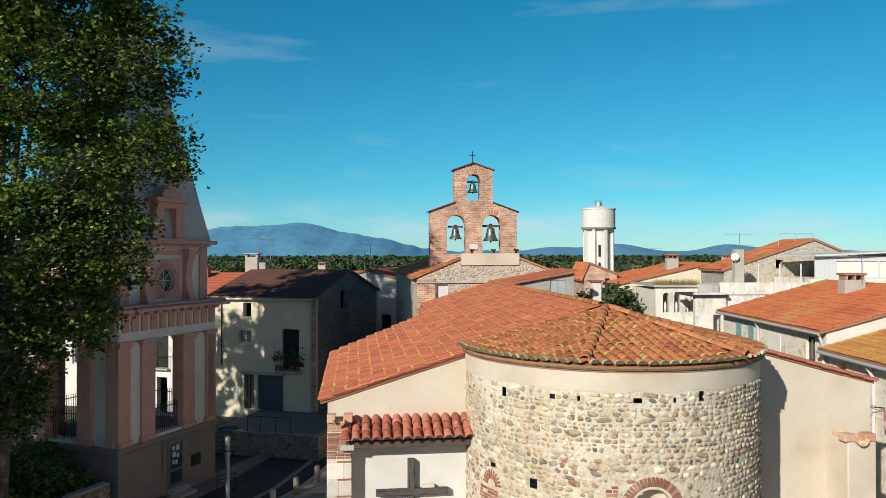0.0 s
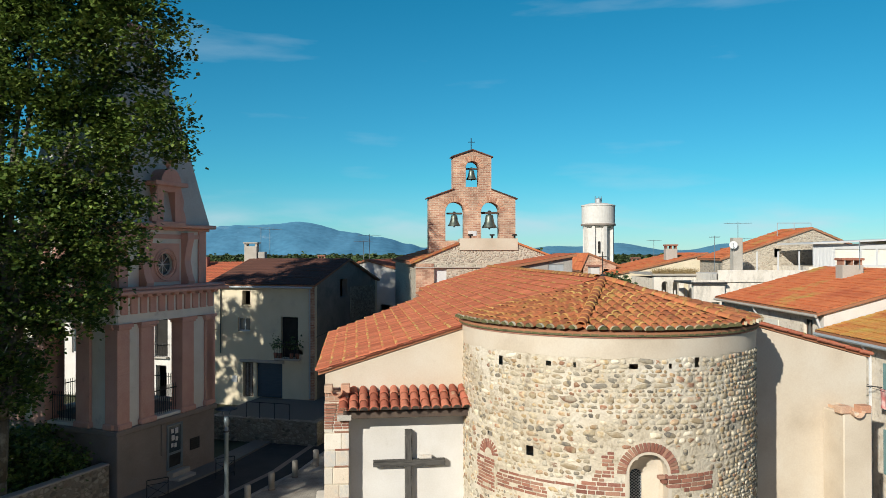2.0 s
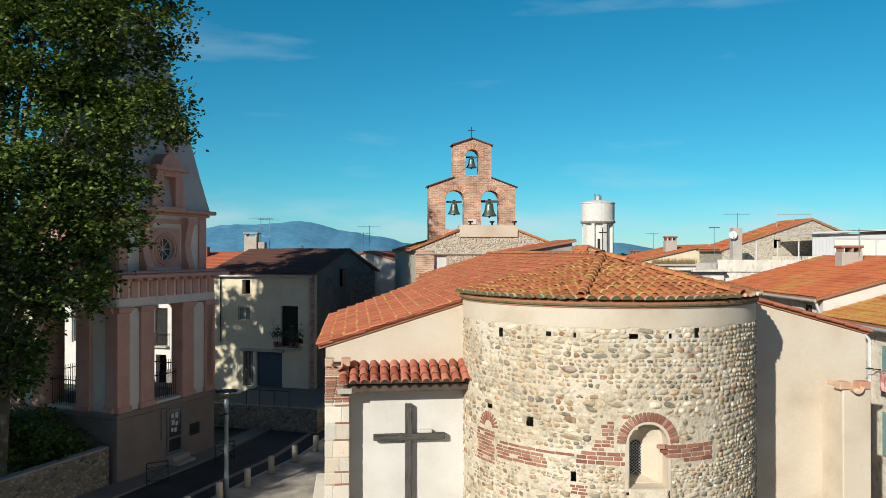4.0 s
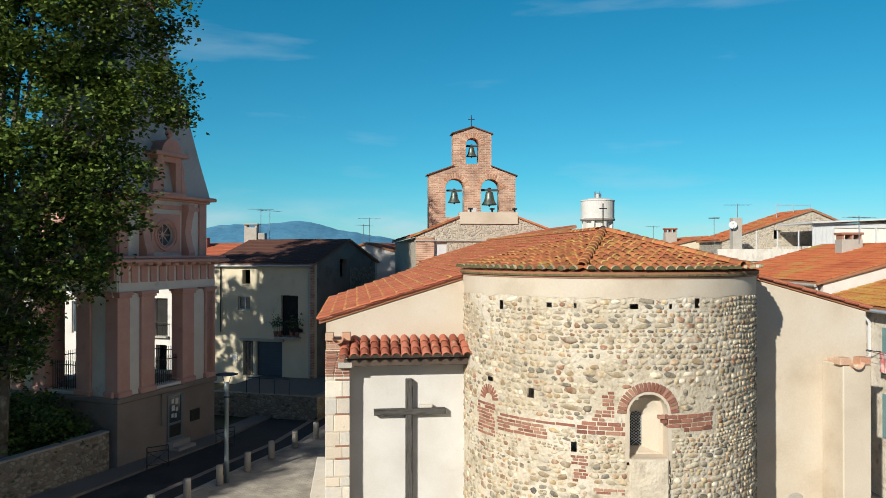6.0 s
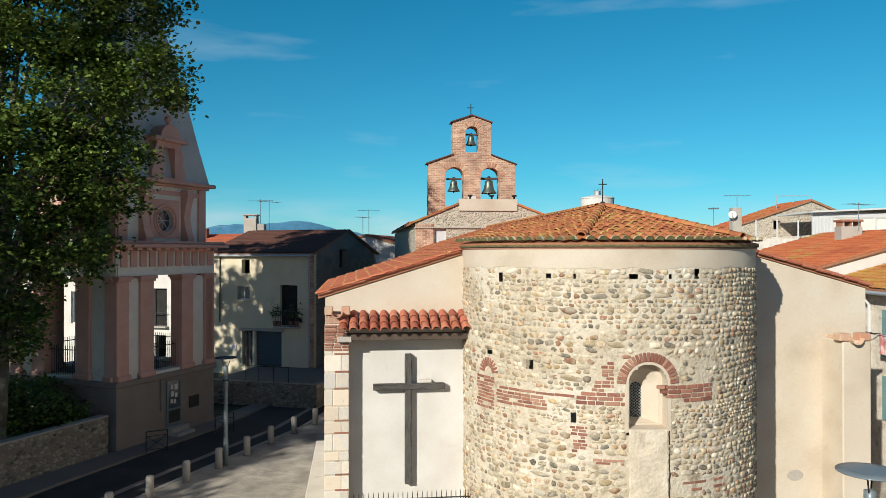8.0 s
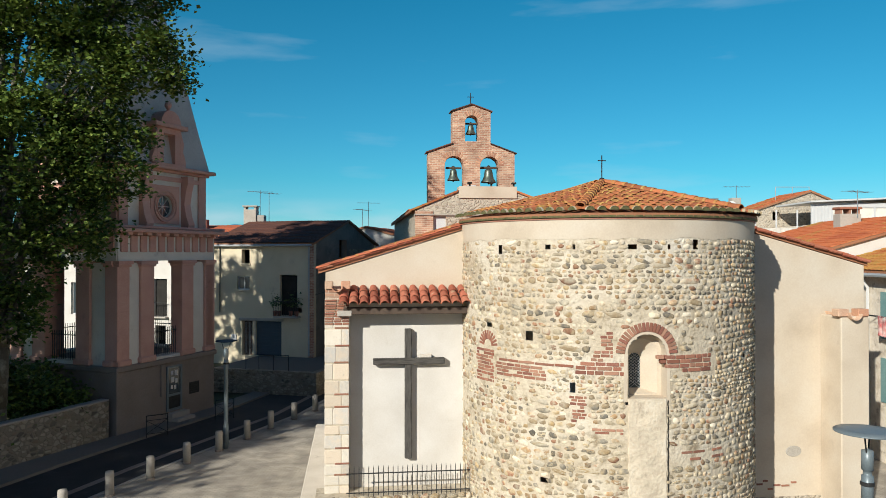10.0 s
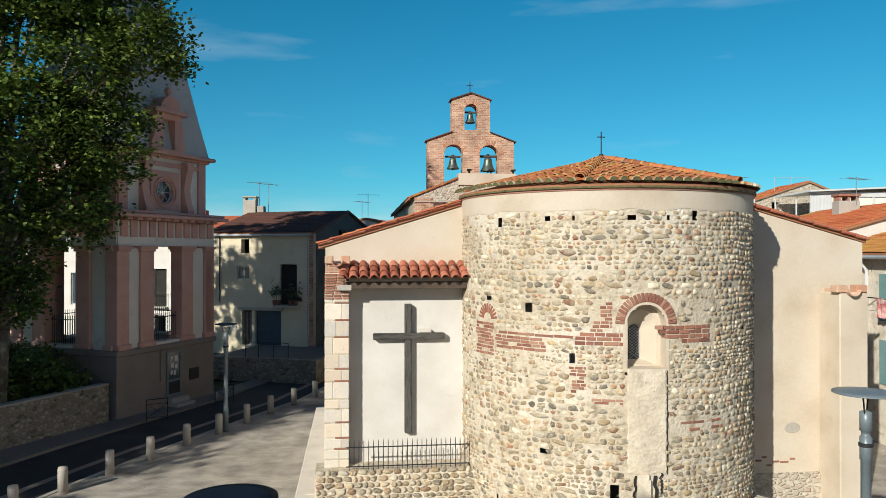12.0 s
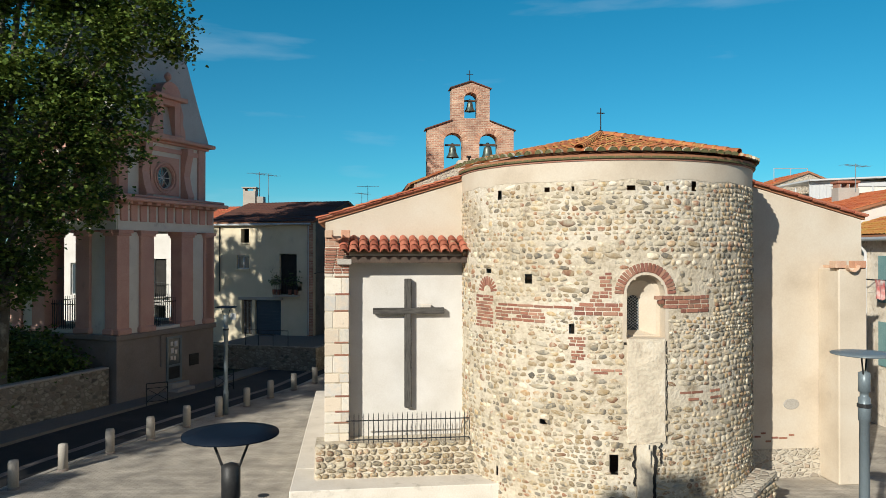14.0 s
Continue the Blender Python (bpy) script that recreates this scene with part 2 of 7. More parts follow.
M_PAVE = mat("paving", [(0.20, 0.18, 0.155), (0.25, 0.225, 0.195), (0.17, 0.155, 0.135)], 0.6, 30, rnd=0.07, spots=((0.25, 0.23, 0.2), 0.7, 0.6, 0.8))
M_ASPHALT = mat("asphalt", [(0.04, 0.04, 0.04), (0.06, 0.058, 0.055)], 0.8, 60, spots=((0.10, 0.095, 0.09), 0.9, 0.58, 0.75))
M_EARTH = mat("dry_ground", [(0.045, 0.055, 0.025), (0.08, 0.08, 0.04), (0.035, 0.05, 0.02)], 0.05, 2)
M_LEAF = mat("plane_leaf", [(0.045, 0.080, 0.018), (0.095, 0.150, 0.028), (0.190, 0.250, 0.050), (0.065, 0.110, 0.020)], 0.8, 20, rnd=0.35, rough=0.45, bump=0.05, spec=0.25)
M_FARLEAF = mat("far_foliage", [(0.045, 0.075, 0.03), (0.075, 0.115, 0.04), (0.10, 0.14, 0.05)], 0.5, 4, rnd=0.25, rough=0.8)
M_BARK = mat("plane_bark", [(0.16, 0.14, 0.10), (0.10, 0.09, 0.065), (0.30, 0.28, 0.22)], 3.0, 20)
M_TEAL = mat("faded_teal_paint", [(0.16, 0.30, 0.30), (0.22, 0.36, 0.35)], 2, 30)
M_BLUE = mat("blue_shutter_paint", [(0.045, 0.07, 0.095), (0.06, 0.09, 0.12)], 2, 30, rough=0.5)
M_WHITEPAINT = mat("white_paint", [(0.56, 0.57, 0.57), (0.62, 0.62, 0.61)], 2, 40, rough=0.45, bump=0.05)
M_DARK = mat("dark_room", [(0.02, 0.018, 0.016), (0.03, 0.028, 0.025)], 2, 10)
M_PAPER = mat("notice_paper", [(0.66, 0.64, 0.60), (0.72, 0.70, 0.66)], 2, 30)
# distance haze is painted into the blue of both ranges
M_HILL = mat("haze_painted_mountain", [(0.07, 0.20, 0.31), (0.085, 0.23, 0.35), (0.10, 0.26, 0.39)], 0.004, 0.03, rough=1.0, bump=0.0, spec=0.0, spots=((0.28, 0.42, 0.54), 0.006, 0.60, 0.78))
M_HILL2 = mat("haze_painted_hills", [(0.09, 0.235, 0.34), (0.11, 0.265, 0.38)], 0.004, 0.03, rough=1.0, bump=0.0, spec=0.0)
for m_leaf in (M_LEAF, M_FARLEAF):
    n_, l_ = m_leaf.node_tree.nodes, m_leaf.node_tree.links
    tr, mx_ = n_.new("ShaderNodeBsdfTranslucent"), n_.new("ShaderNodeMixShader")
    pb = n_["Principled BSDF"]
    l_.new(pb.inputs["Base Color"].links[0].from_socket, tr.inputs["Color"])
    mx_.inputs[0].default_value = 0.15
    l_.new(pb.outputs[0], mx_.inputs[1])
    l_.new(tr.outputs[0], mx_.inputs[2])
    l_.new(mx_.outputs[0], n_["Material Output"].inputs["Surface"])
M_GLASS = bpy.data.materials.new("window_glass")
M_GLASS.use_nodes = True
_b = M_GLASS.node_tree.nodes["Principled BSDF"]
_b.inputs["Base Color"].default_value = (0.05, 0.07, 0.08, 1)
_b.inputs["Roughness"].default_value = 0.060
_b.inputs["Specular IOR Level"].default_value = 0.8


# ---- building helpers ----
def part(name, bm, material, parent=None, label="", smooth=False):
    me = bpy.data.meshes.new(name)
    bm.normal_update()
    bm.to_mesh(me)
    bm.free()
    me.materials.append(material)
    if smooth:
        me.polygons.foreach_set("use_smooth", [True] * len(me.polygons))
    ob = new(name, me)
    ob.parent = parent
    if label:
        ob["label"] = label
    return ob


def thing(name, m, label, category, group="", kind=""):
    e = new(name)
    e.empty_display_size = 0.3
    e.matrix_world = m
    return tagged(e, label, category, group, kind)


def mesh_from(name, verts, faces, material, parent=None, label="", smooth=False):
    me = bpy.data.meshes.new(name)
    me.from_pydata(verts, [], faces)
    me.update()
    me.materials.append(material)
    if smooth:
        me.polygons.foreach_set("use_smooth", [True] * len(me.polygons))
    ob = new(name, me)
    ob.parent = parent
    if label:
        ob["label"] = label
    return ob


def box(bm, x0, x1, y0, y1, z0, z1, m=None):
    vs = [bm.verts.new(Vector((x, y, z)) if m is None else m @ Vector((x, y, z))) for z in (z0, z1) for y in (y0, y1) for x in (x0, x1)]
    for f in ((0, 2, 3, 1), (4, 5, 7, 6), (0, 1, 5, 4), (2, 6, 7, 3), (0, 4, 6, 2), (1, 3, 7, 5)):
        bm.faces.new([vs[i] for i in f])
    return bm


def boxes(*bs):
    bm = bmesh.new()
    for b in bs:
        box(bm, *b)
    return bm


def soft_box(x0, x1, y0, y1, z0, z1, r=0.02):
    bm = boxes((x0, x1, y0, y1, z0, z1))
    bmesh.ops.bevel(bm, geom=bm.edges[:], offset=r, segments=1, affect="EDGES")
    return bm


def prism(bm, poly, h0, h1, axis="y", m=None):
    """A polygon in the plane across axis, drawn out from h0 to h1."""
    def at(a, b, h):
        p = {"y": (a, h, b), "x": (h, a, b), "z": (a, b, h)}[axis]
        return Vector(p) if m is None else m @ Vector(p)
    lo, hi = [bm.verts.new(at(a, b, h0)) for a, b in poly], [bm.verts.new(at(a, b, h1)) for a, b in poly]
    n = len(poly)
    faces = [bm.faces.new(lo), bm.faces.new(hi[::-1])]
    for i in range(n):
        faces.append(bm.faces.new((lo[i], hi[i], hi[(i + 1) % n], lo[(i + 1) % n])))
    bmesh.ops.recalc_face_normals(bm, faces=faces)
    return bm


def lathe(bm, profile, seg=20, centre=(0, 0), a0=0.0, a1=360.0):
    """A profile of (radius, height) turned round a vertical axis."""
    whole = abs(a1 - a0 - 360) < 1e-6
    n = seg if whole else seg + 1
    rings = []
    for r, z in profile:
        rings.append([bm.verts.new((centre[0] + r * math.cos(radians(a0 + (a1 - a0) * i / seg)), centre[1] + r * math.sin(radians(a0 + (a1 - a0) * i / seg)), z)) for i in range(n)])
    for a, b in zip(rings, rings[1:]):
        for i in range(seg):
            j = (i + 1) % n
            bm.faces.new((a[i], a[j], b[j], b[i]))
    for r in (rings[0][::-1], rings[-1]):
        if whole:
            bm.faces.new(r)
    return bm


def rod(bm, a, b, r, seg=8, r1=None):
    a, b = Vector(a), Vector(b)
    q = (b - a).to_track_quat("Z", "Y").to_matrix()
    r1 = r if r1 is None else r1
    lo = [bm.verts.new(a + q @ Vector((r * math.cos(2 * math.pi * i / seg), r * math.sin(2 * math.pi * i / seg), 0))) for i in range(seg)]
    hi = [bm.verts.new(b + q @ Vector((r1 * math.cos(2 * math.pi * i / seg), r1 * math.sin(2 * math.pi * i / seg), 0))) for i in range(seg)]
    for i in range(seg):
        j = (i + 1) % seg
        bm.faces.new((lo[i], lo[j], hi[j], hi[i]))
    bm.faces.new(lo[::-1])
    bm.faces.new(hi)
    return bm


def frame_of(p0, p1):
    """The pose whose x runs from p0 to p1 on the plan, and whose y runs into the building on the left hand of that way."""
    d = Vector((p1[0] - p0[0], p1[1] - p0[1]))
    return pose(p0[0], p0[1], 0, 0, 0, math.degrees(math.atan2(d.y, d.x))), d.length


def brick_mat(name, c1, c2, mortar, w=0.24, h=0.065, gap=0.012, axis="XZ"):
    m = bpy.data.materials.new(name)
    m.use_nodes = True
    n, l = m.node_tree.nodes, m.node_tree.links
    b = n["Principled BSDF"]
    b.inputs["Roughness"].default_value = 0.9
    co, sep, com = n.new("ShaderNodeTexCoord"), n.new("ShaderNodeSeparateXYZ"), n.new("ShaderNodeCombineXYZ")
    br, ns, mx = n.new("ShaderNodeTexBrick"), n.new("ShaderNodeTexNoise"), n.new("ShaderNodeMix")
    l.new(co.outputs["Object"], sep.inputs[0])
    add = n.new("ShaderNodeMath")
    l.new(sep.outputs["X"], add.inputs[0])
    l.new(sep.outputs["Y"], add.inputs[1])
    l.new(add.outputs[0] if axis == "XZ" else sep.outputs["X"], com.inputs["X"])
    l.new(sep.outputs["Z" if axis == "XZ" else "Y"], com.inputs["Y"])
    l.new(com.outputs[0], br.inputs["Vector"])
    br.inputs["Scale"].default_value = 1.0
    br.inputs["Color1"].default_value, br.inputs["Color2"].default_value, br.inputs["Mortar"].default_value = (*c1, 1), (*c2, 1), (*mortar, 1)
    br.inputs["Mortar Size"].default_value, br.inputs["Brick Width"].default_value, br.inputs["Row Height"].default_value = gap, w, h
    ns.inputs["Scale"].default_value, ns.inputs["Detail"].default_value = 1.3, 8
    l.new(co.outputs["Object"], ns.inputs["Vector"])
    mx.data_type, mx.blend_type = "RGBA", "OVERLAY"
    mx.inputs[0].default_value = 0.8
    l.new(br.outputs["Color"], mx.inputs[6])
    l.new(ns.outputs["Fac"], mx.inputs[7])
    hs = n.new("ShaderNodeHueSaturation")
    hs.inputs["Saturation"].default_value = 0.9
    l.new(mx.outputs[2], hs.inputs["Color"])
    l.new(hs.outputs[0], b.inputs["Base Color"])
    bp = n.new("ShaderNodeBump")
    bp.inputs["Strength"].default_value, bp.inputs["Distance"].default_value = 0.8, 0.015
    bp.invert = True
    l.new(br.outputs["Fac"], bp.inputs["Height"])
    l.new(bp.outputs[0], b.inputs["Normal"])
    return m


M_BELFRY = brick_mat("belfry_brickwork", (0.36, 0.145, 0.08), (0.54, 0.31, 0.19), (0.55, 0.41, 0.29), 0.30, 0.10, 0.014)


def cobble_mat(name, cols, mortar, scale=6.0):
    """Rounded field stones in mortar, for walls too far off to pick their stones apart."""
    m = mat(name, [mortar, mortar], 2.0, 25)
    n, l = m.node_tree.nodes, m.node_tree.links
    b = n["Principled BSDF"]
    co = n.new("ShaderNodeTexCoord")
    mp = n.new("ShaderNodeMapping")
    mp.inputs["Scale"].default_value = (1, 1, 1.6)
    l.new(co.outputs["Object"], mp.inputs["Vector"])
    v1, v2 = n.new("ShaderNodeTexVoronoi"), n.new("ShaderNodeTexVoronoi")
    v2.feature = "DISTANCE_TO_EDGE"
    for v in (v1, v2):
        v.inputs["Scale"].default_value = scale
        l.new(mp.outputs[0], v.inputs["Vector"])
    sep = n.new("ShaderNodeSeparateColor")
    l.new(v1.outputs["Color"], sep.inputs[0])
    ramp = n.new("ShaderNodeValToRGB")
    el = ramp.color_ramp.elements
    while len(el) < len(cols):
        el.new(0.5)
    for i, c in enumerate(cols):
        el[i].position, el[i].color = i / (len(cols) - 1), (*c, 1)
    l.new(sep.outputs[0], ramp.inputs["Fac"])
    edge = n.new("ShaderNodeMapRange")
    edge.inputs["From Min"].default_value, edge.inputs["From Max"].default_value = 0.05, 0.16
    l.new(v2.outputs["Distance"], edge.inputs["Value"])
    mx = n.new("ShaderNodeMix")
    mx.data_type = "RGBA"
    old = b.inputs["Base Color"].links[0].from_socket
    l.new(edge.outputs[0], mx.inputs[0])
    l.new(old, mx.inputs[6])
    l.new(ramp.outputs["Color"], mx.inputs[7])
    l.new(mx.outputs[2], b.inputs["Base Color"])
    bp = n.new("ShaderNodeBump")
    bp.inputs["Strength"].default_value, bp.inputs["Distance"].default_value = 0.8, 0.04
    l.new(edge.outputs[0], bp.inputs["Height"])
    l.new(bp.outputs[0], b.inputs["Normal"])
    return m


M_COBBLE = cobble_mat("cobble_masonry", [(0.30, 0.26, 0.21), (0.46, 0.40, 0.31), (0.56, 0.50, 0.40), (0.40, 0.31, 0.23)], (0.52, 0.46, 0.37), 5.0)
M_GARDENWALL = cobble_mat("garden_wall_masonry", [(0.13, 0.115, 0.09), (0.34, 0.30, 0.23), (0.44, 0.39, 0.30), (0.22, 0.17, 0.12)], (0.27, 0.235, 0.18), 4.2)


def tile_sheet(name, parent, origin, along, up, width, length, material, pitch=0.25, course=0.36, label=""):
    """Rows of rounded clay tiles as one rippled, stepped sheet, for roofs too far off to pick tiles apart."""
    o, a, u = Vector(origin), Vector(along).normalized(), Vector(up).normalized()
    nrm = a.cross(u).normalized()
    if nrm.z < 0:
        nrm = -nrm
    per = 4
    nx, ny = int(width / pitch) * per, max(1, int(length / course))
    prof = [0.0, 0.022, 0.032, 0.022]
    rng = random.Random(int(width * 1000 + length * 77))
    verts, faces = [], []
    rows = []
    for j in range(ny):
        for end in (0, 1):
            row = []
            s = length * (j + end) / ny
            for i in range(nx + 1):
                h = prof[i % per] * (1.0 if end == 0 else 0.75) + (0.022 if end == 0 else 0.0)
                h += 0.008 * math.sin(i // per * 12.9 + j * 3.1)
                if i == 0 or i == nx:
                    h = 0.0
                row.append(len(verts))
                verts.append(o + a * (width * i / nx) + u * s + nrm * (h + 0.006 * rng.uniform(-1, 1)))
            rows.append(row)
    for r0, r1 in zip(rows, rows[1:]):
        for i in range(nx):
            faces.append((r0[i], r0[i + 1], r1[i + 1], r1[i]))
    return mesh_from(name, verts, faces, material, parent, label)


def holed_grid(bm, outer, holes, h0, h1, at):
    """The same for a wall with a level foot and rectangular holes: cells in columns, then the reveals and rims."""
    def top(x, side):
        best = None
        for (xa, za), (xb, zb) in zip(outer, outer[1:] + outer[:1]):
            lo, hi = min(xa, xb), max(xa, xb)
            if hi - lo > 1e-4 and lo - 1e-4 <= x <= hi + 1e-4 and (x - lo > 1e-4 if side < 0 else hi - x > 1e-4):
                z = za + (zb - za) * (x - xa) / (xb - xa)
                best = z if best is None else max(best, z)
        return best
    foot = min(z for _, z in outer)
    xs = sorted({round(p[0], 5) for loop in (outer, *holes) for p in loop})
    zs = sorted({round(p[1], 5) for hole in holes for p in hole} | {foot})
    verts, made = {}, []

    def vert(x, z, h):
        k = (round(x, 5), round(z, 5), h)
        if k not in verts:
            verts[k] = bm.verts.new(at(x, z, h))
        return verts[k]
    for xa, xb in zip(xs, xs[1:]):
        ta, tb = top(xa, 1), top(xb, -1)
        lv = [z for z in zs if z < min(ta, tb) - 1e-4]
        cells = [(z0, z0, z1, z1) for z0, z1 in zip(lv, lv[1:])] + [(lv[-1], lv[-1], ta, tb)]
        for za, zb, zc, zd in cells:
            mx, mz = (xa + xb) / 2, za + 1e-3
            if any(hole[0][0] < mx < hole[1][0] and hole[0][1] <= mz < hole[2][1] for hole in holes):
                continue
            for h in (h0, h1):
                made.append(bm.faces.new((vert(xa, za, h), vert(xb, zb, h), vert(xb, zd, h), vert(xa, zc, h))))
    rim = [e for e in {e for f in made for e in f.edges} if len(e.link_faces) == 1]
    keys = {v: k for k, v in verts.items()}
    for e in rim:
        (xa, za, ha), (xb, zb, _) = keys[e.verts[0]], keys[e.verts[1]]
        if ha == h0:
            made.append(bm.faces.new((vert(xa, za, h0), vert(xb, zb, h0), vert(xb, zb, h1), vert(xa, za, h1))))
    bmesh.ops.recalc_face_normals(bm, faces=made)
    return bm


def holed(bm, outer, holes, h0, h1, axis="y"):
    """A slab with openings through it: an outline and its holes in the plane across axis, drawn out from h0 to h1."""
    def at(a, b, h):
        return {"y": (a, h, b), "x": (h, a, b), "z": (a, b, h)}[axis]
    if holes and all(len(hole) == 4 for hole in holes):
        return holed_grid(bm, outer, holes, h0, h1, at)
    faces = []
    caps = []
    holes = [[(a + 0.0011 * ((7 * q + 3 * k) % 5 - 2), b + 0.0013 * ((3 * q + 5 * k) % 7 - 3)) for k, (a, b) in enumerate(hole)] for q, hole in enumerate(holes)]
    for h in (h0, h1):
        edges, loops = [], []
        for loop in (outer, *holes):
            vs = [bm.verts.new(at(a, b, h)) for a, b in loop]
            loops.append(vs)
            edges += [bm.edges.new((vs[k], vs[(k + 1) % len(vs)])) for k in range(len(vs))]
        got = bmesh.ops.triangle_fill(bm, edges=edges, use_beauty=True)
        faces += [f for f in got["geom"] if isinstance(f, bmesh.types.BMFace)]
        caps.append(loops)
    for lo, hi in zip(*caps):
        for k in range(len(lo)):
            n = (k + 1) % len(lo)
            faces.append(bm.faces.new((lo[k], lo[n], hi[n], hi[k])))
    bmesh.ops.recalc_face_normals(bm, faces=faces)
    return bm


def rect(h):
    return [(h[0], h[2]), (h[1], h[2]), (h[1], h[3]), (h[0], h[3])]


def slab_roof(h, along_x, e0, e1, z_e, z_r, lo, hi, tile_mat):
    """One roof slope with its tiles: from the eave e0 up to the ridge e1, drawn out from lo to hi."""
    bm = prism(bmesh.new(), [(e0, z_e), (e1, z_r), (e1, z_r + 0.12), (e0, z_e + 0.12)], lo, hi, "x" if along_x else "y")
    rf = part("roof", bm, M_ROOFBASE, h)
    run = math.hypot(e1 - e0, z_r - z_e)
    if along_x:
        tile_sheet("roof_tiles", rf, (lo, e0, z_e + 0.13), (1, 0, 0), (0, e1 - e0, z_r - z_e), hi - lo, run, tile_mat)
    else:
        tile_sheet("roof_tiles", rf, (e0, lo, z_e + 0.13), (0, 1, 0), (e1 - e0, 0, z_r - z_e), hi - lo, run, tile_mat)
    return rf


def gabled_house(name, p0, p1, depth, eave, rise, label, wall_mat, tile_mat, ridge="x", front=(), right=(), left=(), over=0.25, base=0.0, split=0.5, side_mat=None, category="house"):
    """A house whose front runs from p0 to p1, with a tiled roof. ridge: along the front (x), or across it (y). Holes: (from, to, low, high)."""
    m, L = frame_of(p0, p1)
    h = thing(name, m, label, category)
    D, t = depth, 0.4
    side = side_mat or wall_mat
    if ridge == "x":
        r = D * split
        part("front_wall", holed(bmesh.new(), rect((0, L, base, eave)), [rect(q) for q in front], 0, t), wall_mat, h)
        part("back_wall", boxes((0, L, D - t, D, base, eave)), wall_mat, h)
        for x0, holes in ((0, left), (L - t, right)):
            g = [(t, base), (D - t, base), (D - t, eave), (r, eave + rise), (t, eave)]
            part("side_wall", holed(bmesh.new(), g, [rect(q) for q in holes], x0, x0 + t, "x"), side, h)
        slab_roof(h, True, -over, r, eave - rise / r * over, eave + rise, -0.15, L + 0.15, tile_mat)
        slab_roof(h, True, D + over, r, eave - rise / (D - r) * over, eave + rise, -0.15, L + 0.15, tile_mat)
    else:
        r = L * split
        g = [(0, base), (L, base), (L, eave), (r, eave + rise), (0, eave)]
        part("front_wall", holed(bmesh.new(), g, [rect(q) for q in front], 0, t), wall_mat, h)
        part("back_wall", holed(bmesh.new(), g, [], D - t, D), wall_mat, h)
        for x0, holes in ((0, left), (L - t, right)):
            part("side_wall", holed(bmesh.new(), rect((t, D - t, base, eave)), [rect(q) for q in holes], x0, x0 + t, "x"), side, h)
        slab_roof(h, False, -over, r, eave - rise / r * over, eave + rise, -0.15, D + 0.15, tile_mat)
        slab_roof(h, False, L + over, r, eave - rise / (L - r) * over, eave + rise, -0.15, D + 0.15, tile_mat)
    return h, m, L


# ---- ground ----
g = bmesh.new()
for (x0, x1, y0, y1) in ((-4000, 4000, -4000, 4500),):
    vs = [g.verts.new((x, y, -0.16)) for x, y in ((x0, y0), (x1, y0), (x1, y1), (x0, y1))]
    g.faces.new(vs)
tagged(part("ground", g, M_EARTH), "dry brown and green plain reaching the horizon", "ground", kind="structure")

# ---- church ----
CH = pose(4.37, 20.0, 0, 0, 0, 6.9)
church = thing("church", CH, "old stone church with round apse and red tiled roof", "church")
R = 3.79
SLOPE_L, SLOPE_R, RIDGE = 0.305, 0.273, 9.5


def roof_z(u):
    return RIDGE + SLOPE_L * u if u < 0 else RIDGE - SLOPE_R * u


WIN = -4.2


def on_apse(th, z, r=R):
    a = radians(th)
    return Vector((r * math.sin(a), -r * math.cos(a), z))


def in_window(th, z, grow=0.0):
    s = radians(th - WIN) * R
    w = 0.45 + grow
    return abs(s) < w and 4.43 - grow < z < 5.4 or math.hypot(s, z - 5.4) < w


PUTLOGS = [(-57.5, 7.70, 0.07, 0.11), (-37.4, 7.74, 0.07, 0.09), (-28.4, 7.76, 0.05, 0.09), (-8.9, 7.77, 0.10, 0.07), (3.2, 7.77, 0.05, 0.09), (13.6, 7.79, 0.05, 0.09), (-44.3, 5.7, 0.10, 0.13),
           (-38.8, 2.45, 0.08, 0.08), (-28.8, 4.6, 0.08, 0.08), (-64.1, 5.85, 0.09, 0.06), (-14.5, 1.65, 0.09, 0.2), (-59, 1.1, 0.06, 0.15), (-10.4, 4.33, 0.08, 0.05), (40, 5.2, 0.06, 0.07)]


def in_putlog(th, z, grow=0.0):
    return any(abs(radians(th - a) * R) < w + grow and abs(z - c) < h + grow for a, c, w, h in PUTLOGS)


bm = bmesh.new()
TH = [-96 + 0.96 * i for i in range(201)]
ZS = [0.0 + 0.11 * i for i in range(78)]
cache = {}


def av(i, j, r):
    k = (i, j, r)
    if k not in cache:
        p = on_apse(TH[i], ZS[j], r)
        cache[k] = bm.verts.new(p)
    return cache[k]


for i in range(200):
    for j in range(77):
        if in_window(TH[i] + 0.48, ZS[j] + 0.055) or in_putlog(TH[i] + 0.48, ZS[j] + 0.055):
            continue
        bm.faces.new((av(i, j, R), av(i + 1, j, R), av(i + 1, j + 1, R), av(i, j + 1, R)))
apse = part("apse_wall", bm, M_MORTAR, church, "curved wall of river stones in pale lime mortar")

# east walls of the chancel, either side of the apse
def gable_wall(u0, u1):
    b = bmesh.new()
    prism(b, [(u0, 0), (u1, 0), (u1, roof_z(u1) - 0.12), (u0, roof_z(u0) - 0.12)], 0.1, 0.7)
    return b


